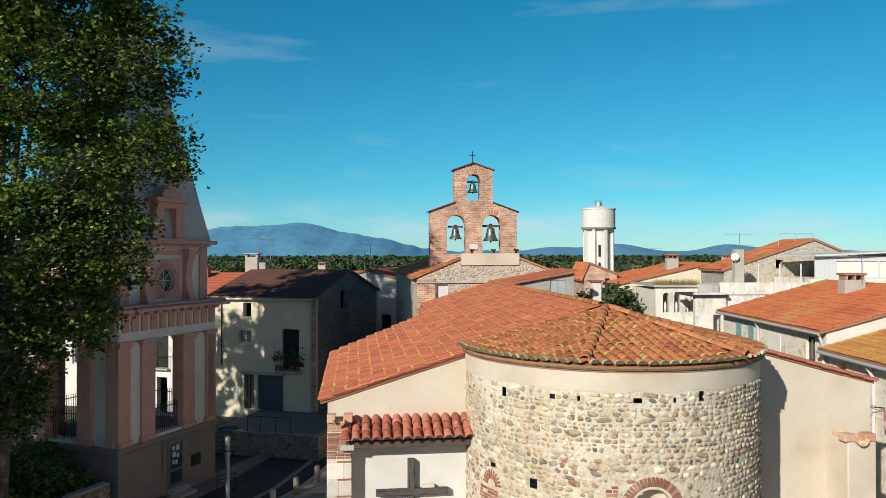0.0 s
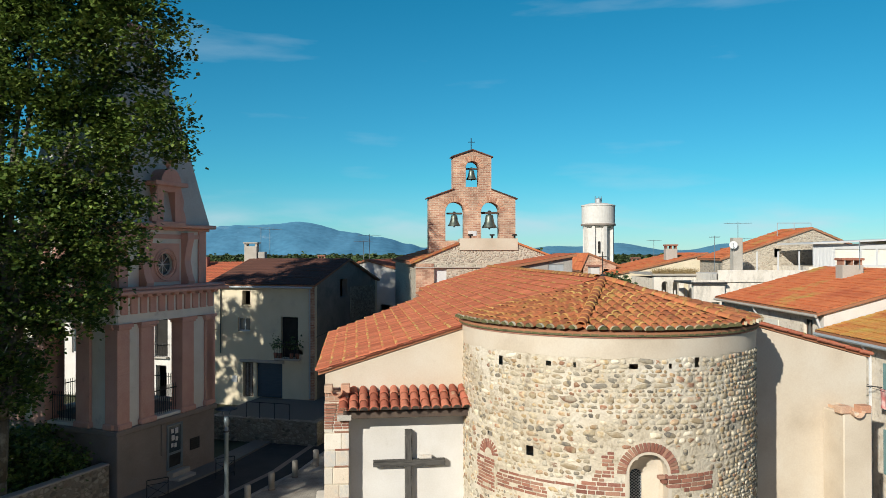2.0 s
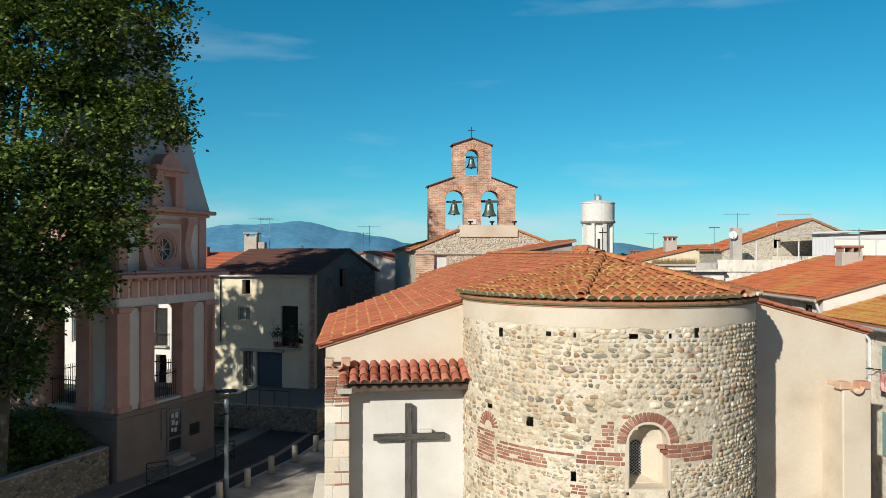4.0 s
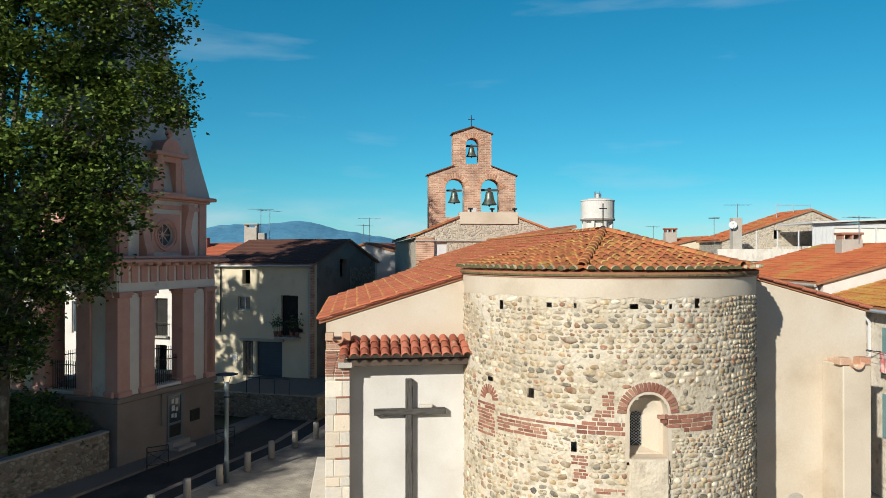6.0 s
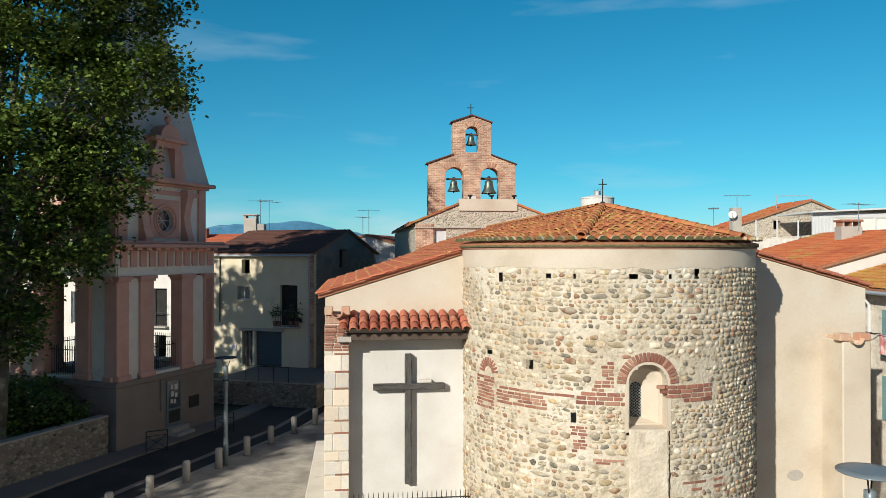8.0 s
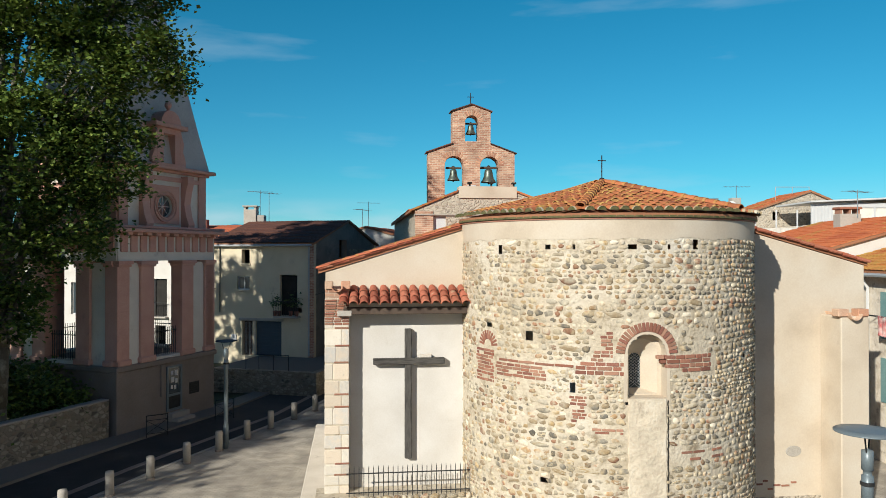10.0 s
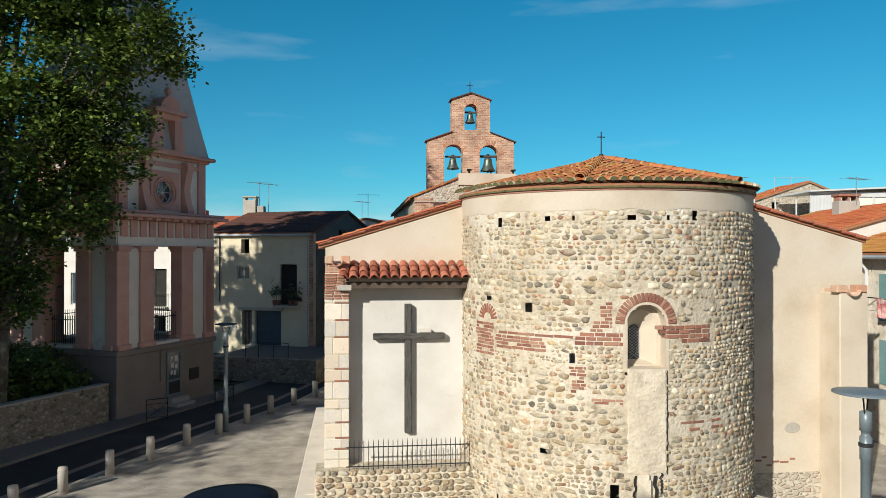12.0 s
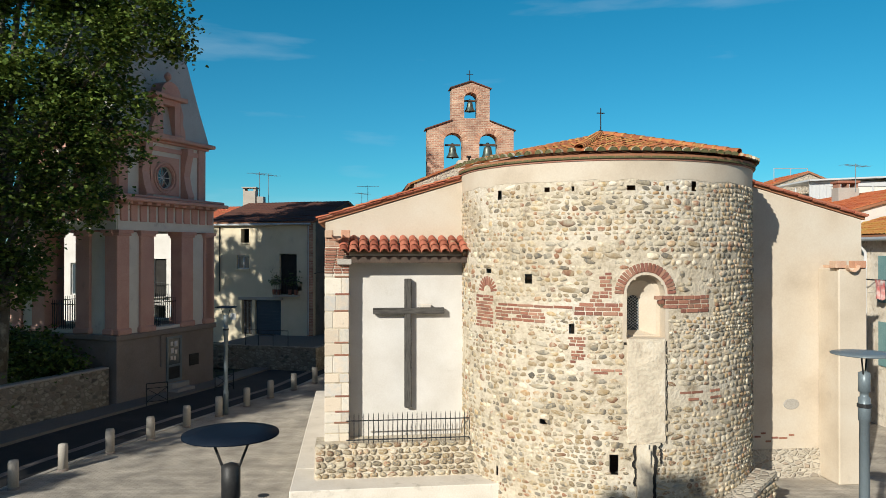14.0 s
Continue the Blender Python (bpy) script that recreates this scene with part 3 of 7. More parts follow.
part("east_wall", gable_wall(-7.40, -3.2), M_RENDER, church, "cream lime-rendered wall")
part("east_wall", gable_wall(3.2, 7.75), M_RENDER, church, "cream lime-rendered wall")
part("side_wall", boxes((-7.40, -6.80, 0.7, 9.2, 0, roof_z(-7.40) - 0.12)), M_RENDER, church)
part("side_wall", boxes((7.15, 7.75, 0.7, 14, 0, roof_z(7.75) - 0.12)), M_RENDER, church)
part("back_wall", prism(bmesh.new(), [(-7.40, 0), (-3.4, 0), (-3.4, 8.2), (-7.40, 7.0)], 9.2, 9.7), M_RENDER, church)
part("back_wall", prism(bmesh.new(), [(3.4, 0), (7.75, 0), (7.75, 7.15), (3.4, 8.3)], 13.5, 14), M_RENDER, church)

# roof planes, bedded under the tiles
def roof_poly(pts, th=0.10):
    b = bmesh.new()
    top = [b.verts.new((u, v, roof_z(u))) for u, v in pts]
    low = [b.verts.new((u, v, roof_z(u) - th)) for u, v in pts]
    n = len(pts)
    fs = [b.faces.new(top), b.faces.new(low[::-1])]
    for i in range(n):
        fs.append(b.faces.new((top[i], low[i], low[(i + 1) % n], top[(i + 1) % n])))
    bmesh.ops.recalc_face_normals(b, faces=fs)
    return b


LEFT_ROOF = [(-7.58, 0.06), (-0.001, 0.06), (-0.001, 17.2), (-3.5, 17.2), (-4.0, 12.2), (-7.58, 9.2)]
RIGHT_ROOF = [(0.001, 0.06), (7.84, 0.06), (7.84, 14.2), (3.5, 17.2), (0.001, 17.2)]
roof_l = part("roof", roof_poly(LEFT_ROOF), M_ROOFBASE, church)
roof_r = part("roof", roof_poly(RIGHT_ROOF), M_ROOFBASE, church)
b = bmesh.new()
lathe(b, [(3.88, 8.43), (3.88, 8.50), (0.02, 9.40)], 64, a0=178, a1=362)
roof_a = part("apse_roof", b, M_ROOFBASE, church)

# higher nave behind, with the bell wall on it
b = holed(bmesh.new(), [(-3.65, 5), (3.7, 5), (3.7, 9.87), (1.55, 10.68), (1.5, 10.95), (-1.45, 10.95), (-1.5, 10.68), (-3.65, 9.77)], [rect((-2.7, -2.1, 8.75, 9.5))], 17.2, 17.8)
nave_front = part("nave_front_wall", b, M_COBBLE, church, "stone and brick wall under the bells")
part("nave_side_wall", boxes((-3.65, -3.05, 17.8, 36, 0, 9.7)), M_COBBLE, church)
part("nave_side_wall", boxes((3.1, 3.7, 17.8, 36, 0, 9.7)), M_COBBLE, church)
b = bmesh.new()
prism(b, [(-3.9, 9.66), (0, 10.75), (0, 10.87), (-3.9, 9.78)], 17.82, 36)
prism(b, [(3.95, 9.66), (0, 10.75), (0, 10.87), (3.95, 9.78)], 17.82, 36)
nr = part("nave_roof", b, M_ROOFBASE, church)
tile_sheet("roof_tiles", nr, (-3.9, 17.82, 9.79), (0, 1, 0), (3.9, 0, 1.09), 18, 4.05, M_FARTILE)
tile_sheet("roof_tiles", nr, (3.95, 17.82, 9.79), (0, 1, 0), (-3.95, 0, 1.09), 18, 4.1, M_FARTILE)

# bell wall
def arch_poly(x0, x1, z0, spring, n=10):
    c, r = (x0 + x1) / 2, (x1 - x0) / 2
    return [(x0, z0)] + [(c - r * math.cos(math.pi * i / n), spring + r * math.sin(math.pi * i / n)) for i in range(n + 1)] + [(x1, z0)]


BV0, BV1 = 22.2, 23.0
b = holed(bmesh.new(), [(-2.5, 9.5), (2.5, 9.5), (2.5, 13.35), (1.09, 13.85), (-1.09, 13.85), (-2.5, 13.35)], [arch_poly(-1.55, -0.45, 10.95, 12.6), arch_poly(0.5, 1.6, 10.95, 12.6)], BV0, BV1)
bell_wall = part("bell_wall", b, M_BELFRY, church, "pale brick bell gable with three arches")
b = holed(bmesh.new(), [(-1.1, 13.85), (1.1, 13.85), (1.1, 15.72), (0, 16.1), (-1.1, 15.72)], [arch_poly(-0.38, 0.4, 14.0, 15.1)], BV0 + 0.003, BV1 - 0.003)
part("bell_wall_top", b, M_BELFRY, church)

# ---- apse: render band, eaves, window, bricks, stones ----
b = bmesh.new()
lathe(b, [(R + 0.035, 7.95), (R + 0.03, 8.42)], 120, a0=176, a1=364)
rng = random.Random(5)
for v in b.verts:
    if v.co.z < 8:
        v.co.z += 0.05 * noise.noise(v.co * 2.1) + 0.03 * noise.noise(v.co * 9) - 0.02
        v.co.xy *= 0.993
part("render_band", b, M_RENDER, church, "smooth cream render band under the eaves")
b = bmesh.new()
lathe(b, [(R + 0.02, 8.365), (R + 0.05, 8.365), (R + 0.05, 8.40), (R + 0.02, 8.40)], 120, a0=176, a1=364)
part("brick_cornice", b, M_BRICK, church, "thin red brick course under the eaves")
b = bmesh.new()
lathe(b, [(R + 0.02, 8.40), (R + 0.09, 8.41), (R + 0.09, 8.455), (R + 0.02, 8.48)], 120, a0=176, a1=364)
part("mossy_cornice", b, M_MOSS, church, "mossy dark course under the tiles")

# splayed window with its lattice
WSEG = 14


def niche_ring(half, z0, spring, r, shift=0.0):
    pts = [(-half, z0)] + [(-half * math.cos(math.pi * i / WSEG), spring + half * math.sin(math.pi * i / WSEG)) for i in range(WSEG + 1)] + [(half, z0)]
    a = radians(WIN)
    cx, sx = Vector((math.cos(a), math.sin(a), 0)), Vector((math.sin(a), -math.cos(a), 0))
    return [cx * (s + shift) + sx * math.sqrt(max(r * r - s * s * 0.9, 0.1)) + Vector((0, 0, z)) for s, z in pts]


b = bmesh.new()
rings = [niche_ring(0.52, 4.34, 5.4, R - 0.03), niche_ring(0.515, 4.35, 5.4, R + 0.006), niche_ring(0.44, 4.43, 5.4, R + 0.004), niche_ring(0.43, 4.44, 5.4, R - 0.34), niche_ring(0.34, 4.47, 5.36, R - 0.35), niche_ring(0.13, 4.56, 5.22, R - 0.62, -0.10)]
vr = [[b.verts.new(p) for p in r] for r in rings]
for a, c in zip(vr, vr[1:]):
    for i in range(len(a)):
        j = (i + 1) % len(a)
        b.faces.new((a[i], a[j], c[j], c[i]))
niche = part("window_niche", b, M_RENDER, church, "splayed round-headed window opening in pale stone")
b = bmesh.new()
b.faces.new([b.verts.new(p) for p in niche_ring(0.14, 4.54, 5.23, R - 0.63, -0.10)])
part("pane", b, M_GLASS, niche)
b = bmesh.new()
a = radians(WIN)
ux = Vector((math.cos(a), math.sin(a), 0))
ox = Vector((math.sin(a), -math.cos(a), 0)) * (R - 0.60) - ux * 0.10
for k in range(-2, 14):
    z = 4.55 + 0.065 * k
    for sgn in (1, -1):
        p, q = ux * -0.13 * sgn + ox + Vector((0, 0, z)), ux * 0.13 * sgn + ox + Vector((0, 0, z + 0.2))
        if z > 4.5 and z + 0.2 < 5.42:
            rod(b, p, q, 0.006, 4)
part("lattice", b, M_GALV, niche)

# bricks of the apse: one shared block, each set at its place
cube = boxes((-0.5, 0.5, -0.5, 0.5, -0.5, 0.5))
bmesh.ops.bevel(cube, geom=[e for e in cube.edges], offset=0.06, segments=1, affect="EDGES")
BRICK_ME = bpy.data.meshes.new("brick")
cube.to_mesh(BRICK_ME)
cube.free()
BRICK_ME.materials.append(M_BRICK)


def piece(name, me, parent, m):
    ob = new(name, me)
    ob.parent = parent
    ob.matrix_local = m
    return ob


def apse_piece(name, me, th, z, w, h, proud, spin=0.0, depth=0.12):
    a = radians(th)
    p = on_apse(th, z, R + proud - depth / 2)
    m = Matrix.Translation(p) @ Matrix.Rotation(a, 4, "Z") @ Matrix.Rotation(spin, 4, "Y") @ Matrix.Diagonal((w, depth, h, 1))
    return piece(name, me, apse, m)


BRICKED = []
n_v = 23
for i in range(n_v):
    q = math.pi * (i + 0.5) / n_v
    s, z = -0.59 * math.cos(q), 5.41 + 0.59 * math.sin(q)
    apse_piece("voussoir", BRICK_ME, WIN + math.degrees(s / R), z, 0.066, 0.20, 0.025, -(math.pi / 2 - q))
rng = random.Random(11)


def courses(s0, s1, z0, z1, h=0.075, slope0=0.0, fill=1.0, ww=(0.14, 0.34)):
    """Rows of flat bricks between two arc places (metres from the window's axis) and two heights."""
    z = z0
    k = 0
    while z < z1 - 0.02:
        s = s0 + slope0 * k + rng.uniform(-0.08, 0.04)
        while s < s1 - 0.06:
            w = min(rng.uniform(*ww), s1 - s)
            if rng.random() < fill:
                apse_piece("brick", BRICK_ME, WIN + math.degrees((s + w / 2) / R), z + h / 2 + rng.uniform(-0.006, 0.006), w - 0.02, h - 0.02, rng.uniform(0.004, 0.022), rng.uniform(-0.02, 0.02))
            s += w
        BRICKED.append((s0 + slope0 * k - 0.05, s1 + 0.03, z - 0.02, z + h + 0.01))
        z += h
        k += 1


def s_of(th):
    return radians(th - WIN) * R


courses(-1.55, -0.50, 4.92, 5.22, 0.10, 0.06)
courses(-1.25, -0.74, 5.22, 5.9, 0.085, 0.05, 0.93, (0.12, 0.26))
courses(0.50, 1.6, 4.98, 5.3, 0.1, -0.08, 0.95)
courses(s_of(-58), -1.6, 5.06, 5.14, 0.075, 0, 0.9, (0.25, 0.5))
courses(s_of(-60), s_of(-38), 4.72, 4.98, 0.08, 0.0, 0.88)
courses(s_of(-72), s_of(-61), 4.5, 5.25, 0.08, 0.0, 0.85)
courses(s_of(-29), s_of(-24), 3.85, 4.4, 0.075, 0.0, 0.7, (0.1, 0.24))
courses(s_of(-22), s_of(-12), 3.62, 3.72, 0.07, 0.0, 0.6)
courses(s_of(4), s_of(26), 3.02, 3.2, 0.075, 0.0, 0.5)
for i in range(11):
    q = math.pi * (i + 0.5) / 11
    s, z = s_of(-64.8) - 0.26 * math.cos(q), 5.38 + 0.26 * math.sin(q)
    apse_piece("voussoir", BRICK_ME, WIN + math.degrees(s / R), z, 0.055, 0.22, 0.015, -(math.pi / 2 - q))

M_PATCH = mat("patched_render", [(0.50, 0.43, 0.33), (0.66, 0.57, 0.44), (0.72, 0.65, 0.52)], 1.6, 16, bump=0.7, dist=0.03, spots=((0.40, 0.33, 0.25), 2.5, 0.58, 0.72))
# rendered pilaster strip below the window, with its broken foot
b = bmesh.new()
NZ = 26
lv = []
for j in range(NZ + 1):
    z = 2.14 + (4.42 - 2.14) * j / NZ
    row = []
    for k, s in enumerate((-0.42, -0.4, -0.2, 0.0, 0.2, 0.42, 0.45)):
        ss = s + (0.04 * noise.noise(Vector((j * 0.5, k, 0))) if k in (0, 1, 5, 6) else 0)
        rr = R + (0.0 if k in (0, 6) else 0.028 + 0.02 * noise.noise(Vector((ss * 6, z * 5, 2))))
        row.append(b.verts.new(on_apse(WIN + math.degrees(ss / R), z + (0.04 * noise.noise(Vector((k * 2.2, 7, 1))) if j == 0 else 0), rr)))
    lv.append(row)
for r0, r1 in zip(lv, lv[1:]):
    for k in range(6):
        b.faces.new((r0[k], r0[k + 1], r1[k + 1], r1[k]))
low = [b.verts.new((v.co.x * 0.97, v.co.y * 0.97, v.co.z - 0.01)) for v in lv[0]]
for k in range(6):
    b.faces.new((low[k], low[k + 1], lv[0][k + 1], lv[0][k]))
part("pilaster_strip", b, M_PATCH, church, "patched pale render strip under the window")
b = bmesh.new()
for th, z0, z1, w in ((WIN - 1.5, 0.2, 2.12, 0.13), (WIN + 0.3, 1.1, 2.0, 0.05)):
    p = on_apse(th, 0, R + 0.02)
    box(b, -w, w, -0.06, 0.05, z0, z1, Matrix.Translation(p) @ Matrix.Rotation(radians(th), 4, "Z"))
for th, z0, z1, w in ((WIN + 1.6, 0.15, 1.6, 0.10),):
    box(b, -w, w, -0.05, 0.05, z0, z1, Matrix.Translation(on_apse(th, 0, R + 0.0)) @ Matrix.Rotation(radians(th), 4, "Z"))
part("pilaster_foot", b, M_PATCH, church, "broken white plaster foot of the strip")
b = bmesh.new()
for i in range(30):
    z0, z1 = 2.1 + i * 0.076, 2.1 + (i + 1) * 0.076
    e0, e1 = 0.47 + 0.03 * noise.noise(Vector((i * 0.6, 3, 1))), 0.47 + 0.03 * noise.noise(Vector((i * 0.6 + 0.6, 3, 1)))
    w = 0.012 + 0.012 * abs(noise.noise(Vector((i * 0.9, 8, 1))))
    b.faces.new([b.verts.new(on_apse(WIN + math.degrees(s / R), z, R + 0.012)) for s, z in ((e0 - w, z0), (e0 + w, z0), (e1 + w, z1), (e1 - w, z1))])
part("crack", b, M_DARK, church, "dark open crack beside the strip")
for s0, w, z0, z1 in ((0.16, 0.035, 0.9, 2.1), (-0.26, 0.03, 1.2, 2.1), (0.30, 0.02, 1.7, 2.15)):
    b = bmesh.new()
    edges = []
    for i in range(13):
        z = z0 + (z1 - z0) * i / 12
        e = s0 + 0.07 * noise.noise(Vector((i * 0.7, s0 * 9, 4)))
        edges.append([b.verts.new(on_apse(WIN + math.degrees(q / R), z, R + 0.062)) for q in (e - w, e + w)])
    for (p0, p1), (q0, q1) in zip(edges, edges[1:]):
        b.faces.new((p0, p1, q1, q0))
    part("crack", b, M_DARK, church)

# river stones
def stone_mesh(seed):
    """A worn, flat-faced field stone: an uneven squarish outline with steep sides."""
    r = random.Random(seed)
    n = 9
    vs, fs = [], []
    ph = r.uniform(0, 6.28)
    rad = [1 + r.uniform(-0.24, 0.16) for _ in range(n)]
    e = r.uniform(2.2, 4.0)
    for sc, d in ((1.0, 0.25), (0.98, -0.30), (0.80, -0.44)):
        for i in range(n):
            a = ph + 2 * math.pi * i / n
            q = rad[i] * (abs(math.cos(a)) ** e + abs(math.sin(a)) ** e) ** (-1 / e)
            vs.append((0.5 * sc * q * math.cos(a), d + 0.05 * r.uniform(-1, 1), 0.5 * sc * q * math.sin(a)))
    vs.append((0.08 * r.uniform(-1, 1), -0.45, 0.08 * r.uniform(-1, 1)))
    for k in range(2):
        for i in range(n):
            j = (i + 1) % n
            fs.append((k * n + i, k * n + j, (k + 1) * n + j, (k + 1) * n + i))
    for i in range(n):
        fs.append((2 * n + i, 2 * n + (i + 1) % n, 3 * n))
    return vs, fs


STONES = [stone_mesh(i) for i in range(14)]
STONE_ME = []
for vs, fs in STONES:
    me = bpy.data.meshes.new("stone")
    me.from_pydata(vs, [], fs)
    me.materials.append(M_STONE)
    me.polygons.foreach_set("use_smooth", [True] * len(fs))
    STONE_ME.append(me)


def blocked(th, z, w, h):
    s = s_of(th)
    if in_window(th, z, 0.30 if z > 5.35 else 0.10) or in_putlog(th, z, 0.05):
        return True
    if abs(s) < 0.48 and z < 4.45 and z > 2.0 or -0.35 < s < 0.2 and z <= 2.0:
        return True
    if math.hypot(s - s_of(-64.8), z - 5.38) < 0.42 and z > 5.2:
        return True
    return any(a - w * 0.4 < s < c + w * 0.4 and lo - h * 0.3 < z < hi + h * 0.3 for a, c, lo, hi in BRICKED)


rng = random.Random(21)
JV, JF, NEAR = [], [], 0
z = 0.04
while z < 7.93:
    # stones fit closely at the top and foot; in the middle more of the mortar covers them
    h = rng.choice((0.07, 0.09, 0.10, 0.12, 0.12, 0.14, 0.16))
    th = -93.0 + rng.uniform(0, 2)
    while th < 93:
        w = h * rng.uniform(0.75, 2.0)
        if rng.random() < 0.06:
            w = h * rng.uniform(2.4, 3.4)
        step = math.degrees((w + rng.uniform(0.006, 0.022)) / R)
        tc = th + step / 2
        zc = z + h / 2 + 0.05 * noise.noise(Vector((tc * 0.07, z * 0.8, 5.0))) + rng.uniform(-0.012, 0.012)
        cover = 0.95 + 0.12 * min(1, max(-1.2, (tc + 20) / 40)) + 0.6 * noise.noise(Vector((tc * 0.045, zc * 0.6, 3.0)))
        if zc > 6.8 or zc < 2.2:
            cover += 0.12
        if zc < 7.9 and rng.random() < cover and not blocked(tc, zc, w, h):
            k = rng.randrange(len(STONES))
            sw, shh = w * rng.uniform(0.92, 1.04), h * rng.uniform(0.80, 1.02)
            pr = 0.008 + 0.024 * rng.random() + 0.022 * max(0.0, (tc - 20) / 70)
            spin = rng.uniform(-0.28, 0.28)
            dep = 0.13
            if NEAR < 300 and -40 < tc < 24 and 1.0 < zc < 3.6 and rng.random() < 0.5:
                apse_piece("stone", STONE_ME[k], tc, zc, sw, shh, pr, spin, dep)
                NEAR += 1
            else:
                m = Matrix.Translation(on_apse(tc, zc, R + pr - dep / 2)) @ Matrix.Rotation(radians(tc), 4, "Z") @ Matrix.Rotation(spin, 4, "Y") @ Matrix.Diagonal((sw, dep, shh, 1))
                o = len(JV)
                vs, fs = STONES[k]
                JV += [tuple(m @ Vector(v)) for v in vs]
                JF += [tuple(o + i for i in f) for f in fs]
        th += step
    z += h * rng.uniform(0.92, 1.02)
tagged(mesh_from("stonework", JV, JF, M_STONE, apse, "rounded river stones bedded in mortar", True), kind="stuff")

# ---- clay tiles ----
def tile_mesh(length=0.44, r0=0.105, r1=0.085, seg=6, t=0.014):
    """A half-round tile that runs down along x (its low, wide end at x = 0), as vertices and faces."""
    vs, fs = [], []
    for x, r in ((0.0, r0), (0.065, r0 + (r1 - r0) * 0.065 / length), (length, r1)):
        for rr in (r, r - t):
            for i in range(seg + 1):
                a = math.pi * i / seg
                vs.append((x, -rr * math.cos(a), rr * math.sin(a) * 0.85))
    n = seg + 1
    for i in range(seg):
        fs.append((i, i + 1, 2 * n + i + 1, 2 * n + i))
        fs.append((2 * n + i, 2 * n + i + 1, 4 * n + i + 1, 4 * n + i))
        fs.append((i, n + i, n + i + 1, i + 1))
    return vs, fs


TV, TF = tile_mesh()
TILE_END = [int(q % 3 != 1) for q in range(len(TF))]


def lichened(me, second, share=1.0, seed=1):
    """Give the low end of a share of the tiles in a mesh its own lichened surface."""
    r = random.Random(seed)
    me.materials.append(second)
    idx = []
    for _ in range(len(me.polygons) // len(TF)):
        idx += TILE_END if r.random() < share else [0] * len(TF)
    me.polygons.foreach_set("material_index", idx)


def slope_tiles(cols, course, keep, place, rng, jit=0.015):
    """Vertices and faces of many tiles: place(c, s) gives the pose of the tile at column c and distance s up the slope."""
    V, F = [], []
    for c, s in cols:
        if not keep(c, s):
            continue
        m = place(c, s) @ pose(rng.uniform(-jit, jit), rng.uniform(-jit, jit) * 0.5, rng.uniform(0, jit) * 0.6, 0, rng.uniform(-0.8, 0.8), rng.uniform(-1.2, 1.2))
        o = len(V)
        V += [tuple(m @ Vector(v)) for v in TV]
        F += [tuple(o + i for i in f) for f in TF]
    return V, F


def roof_pose(u, v, z, dirx, diry, slope):
    """A pose whose x climbs the slope towards (dirx, diry)."""
    d = Vector((dirx, diry, slope)).normalized()
    side = Vector((0, 0, 1)).cross(d).normalized()
    up = d.cross(side)
    return Matrix.Translation((u, v, z)) @ Matrix((( d.x, side.x, up.x, 0), (d.y, side.y, up.y, 0), (d.z, side.z, up.z, 0), (0, 0, 0, 1)))


def in_poly(x, y, poly):
    c = False
    for (x0, y0), (x1, y1) in zip(poly, poly[1:] + poly[:1]):
        if (y0 > y) != (y1 > y) and x < (x1 - x0) * (y - y0) / (y1 - y0) + x0:
            c = not c
    return c


rng = random.Random(3)
PITCH, COURSE = 0.215, 0.36
grid = [(0.06 + PITCH * i, COURSE * j) for i in range(82) for j in range(23)]
keep_l = lambda c, s: in_poly(-7.55 + s * 0.956 + 0.02, c, LEFT_ROOF) and not (math.hypot(-7.55 + s * 0.956, c) < 4.0 and c < 0.3)
V, F = slope_tiles(grid, COURSE, keep_l, lambda c, s: roof_pose(-7.63 + s * 0.956, c, roof_z(-7.63 + s * 0.956) + 0.015 + 0.012, 1, 0, SLOPE_L) @ pose(0, 0, 0.022, 0, 3.2, 0) @ Matrix.Diagonal((1, 1, 0.5, 1)), rng)
tiles_l = tagged(mesh_from("roof_tiles", V, F, M_TILE, roof_l, "orange clay tiles with yellow lichen along the courses", True), kind="stuff")
lichened(tiles_l.data, M_LICHEN, 0.6, 2)
keep_r = lambda c, s: in_poly(7.81 - s * 0.956 - 0.02, c, RIGHT_ROOF)
V, F = slope_tiles(grid, COURSE, keep_r, lambda c, s: roof_pose(7.89 - s * 0.956, c, roof_z(7.89 - s * 0.956) + 0.02, -1, 0, SLOPE_R) @ Matrix.Diagonal((1, 1, 0.7, 1)), rng)
tiles_r = tagged(mesh_from("roof_tiles", V, F, M_TILE, roof_r, "orange clay roof tiles", True), kind="stuff")
lichened(tiles_r.data, M_LICHEN, 0.3, 3)

# apse roof: facets of parallel columns, every tile a piece
TILE_ME = bpy.data.meshes.new("tile")
TILE_ME.from_pydata(TV, [], TF)
TILE_ME.materials.append(M_TILE_LICHEN)
TILE_ME.polygons.foreach_set("use_smooth", [True] * len(TF))
PLAIN_ME = TILE_ME.copy()
lichened(TILE_ME, M_LICHEN)
EAVE_ME = bpy.data.meshes.new("eave_tile")
EAVE_ME.from_pydata(TV, [], TF + [tuple(range(7))])
for m_ in (M_TILE_LICHEN, M_TILE_PALE, M_MOSS):
    EAVE_ME.materials.append(m_)
EAVE_ME.polygons.foreach_set("material_index", TILE_END + [2])
EAVE_ME.polygons.foreach_set("use_smooth", [True] * len(TF) + [False])
CONE = 0.235
rng = random.Random(8)
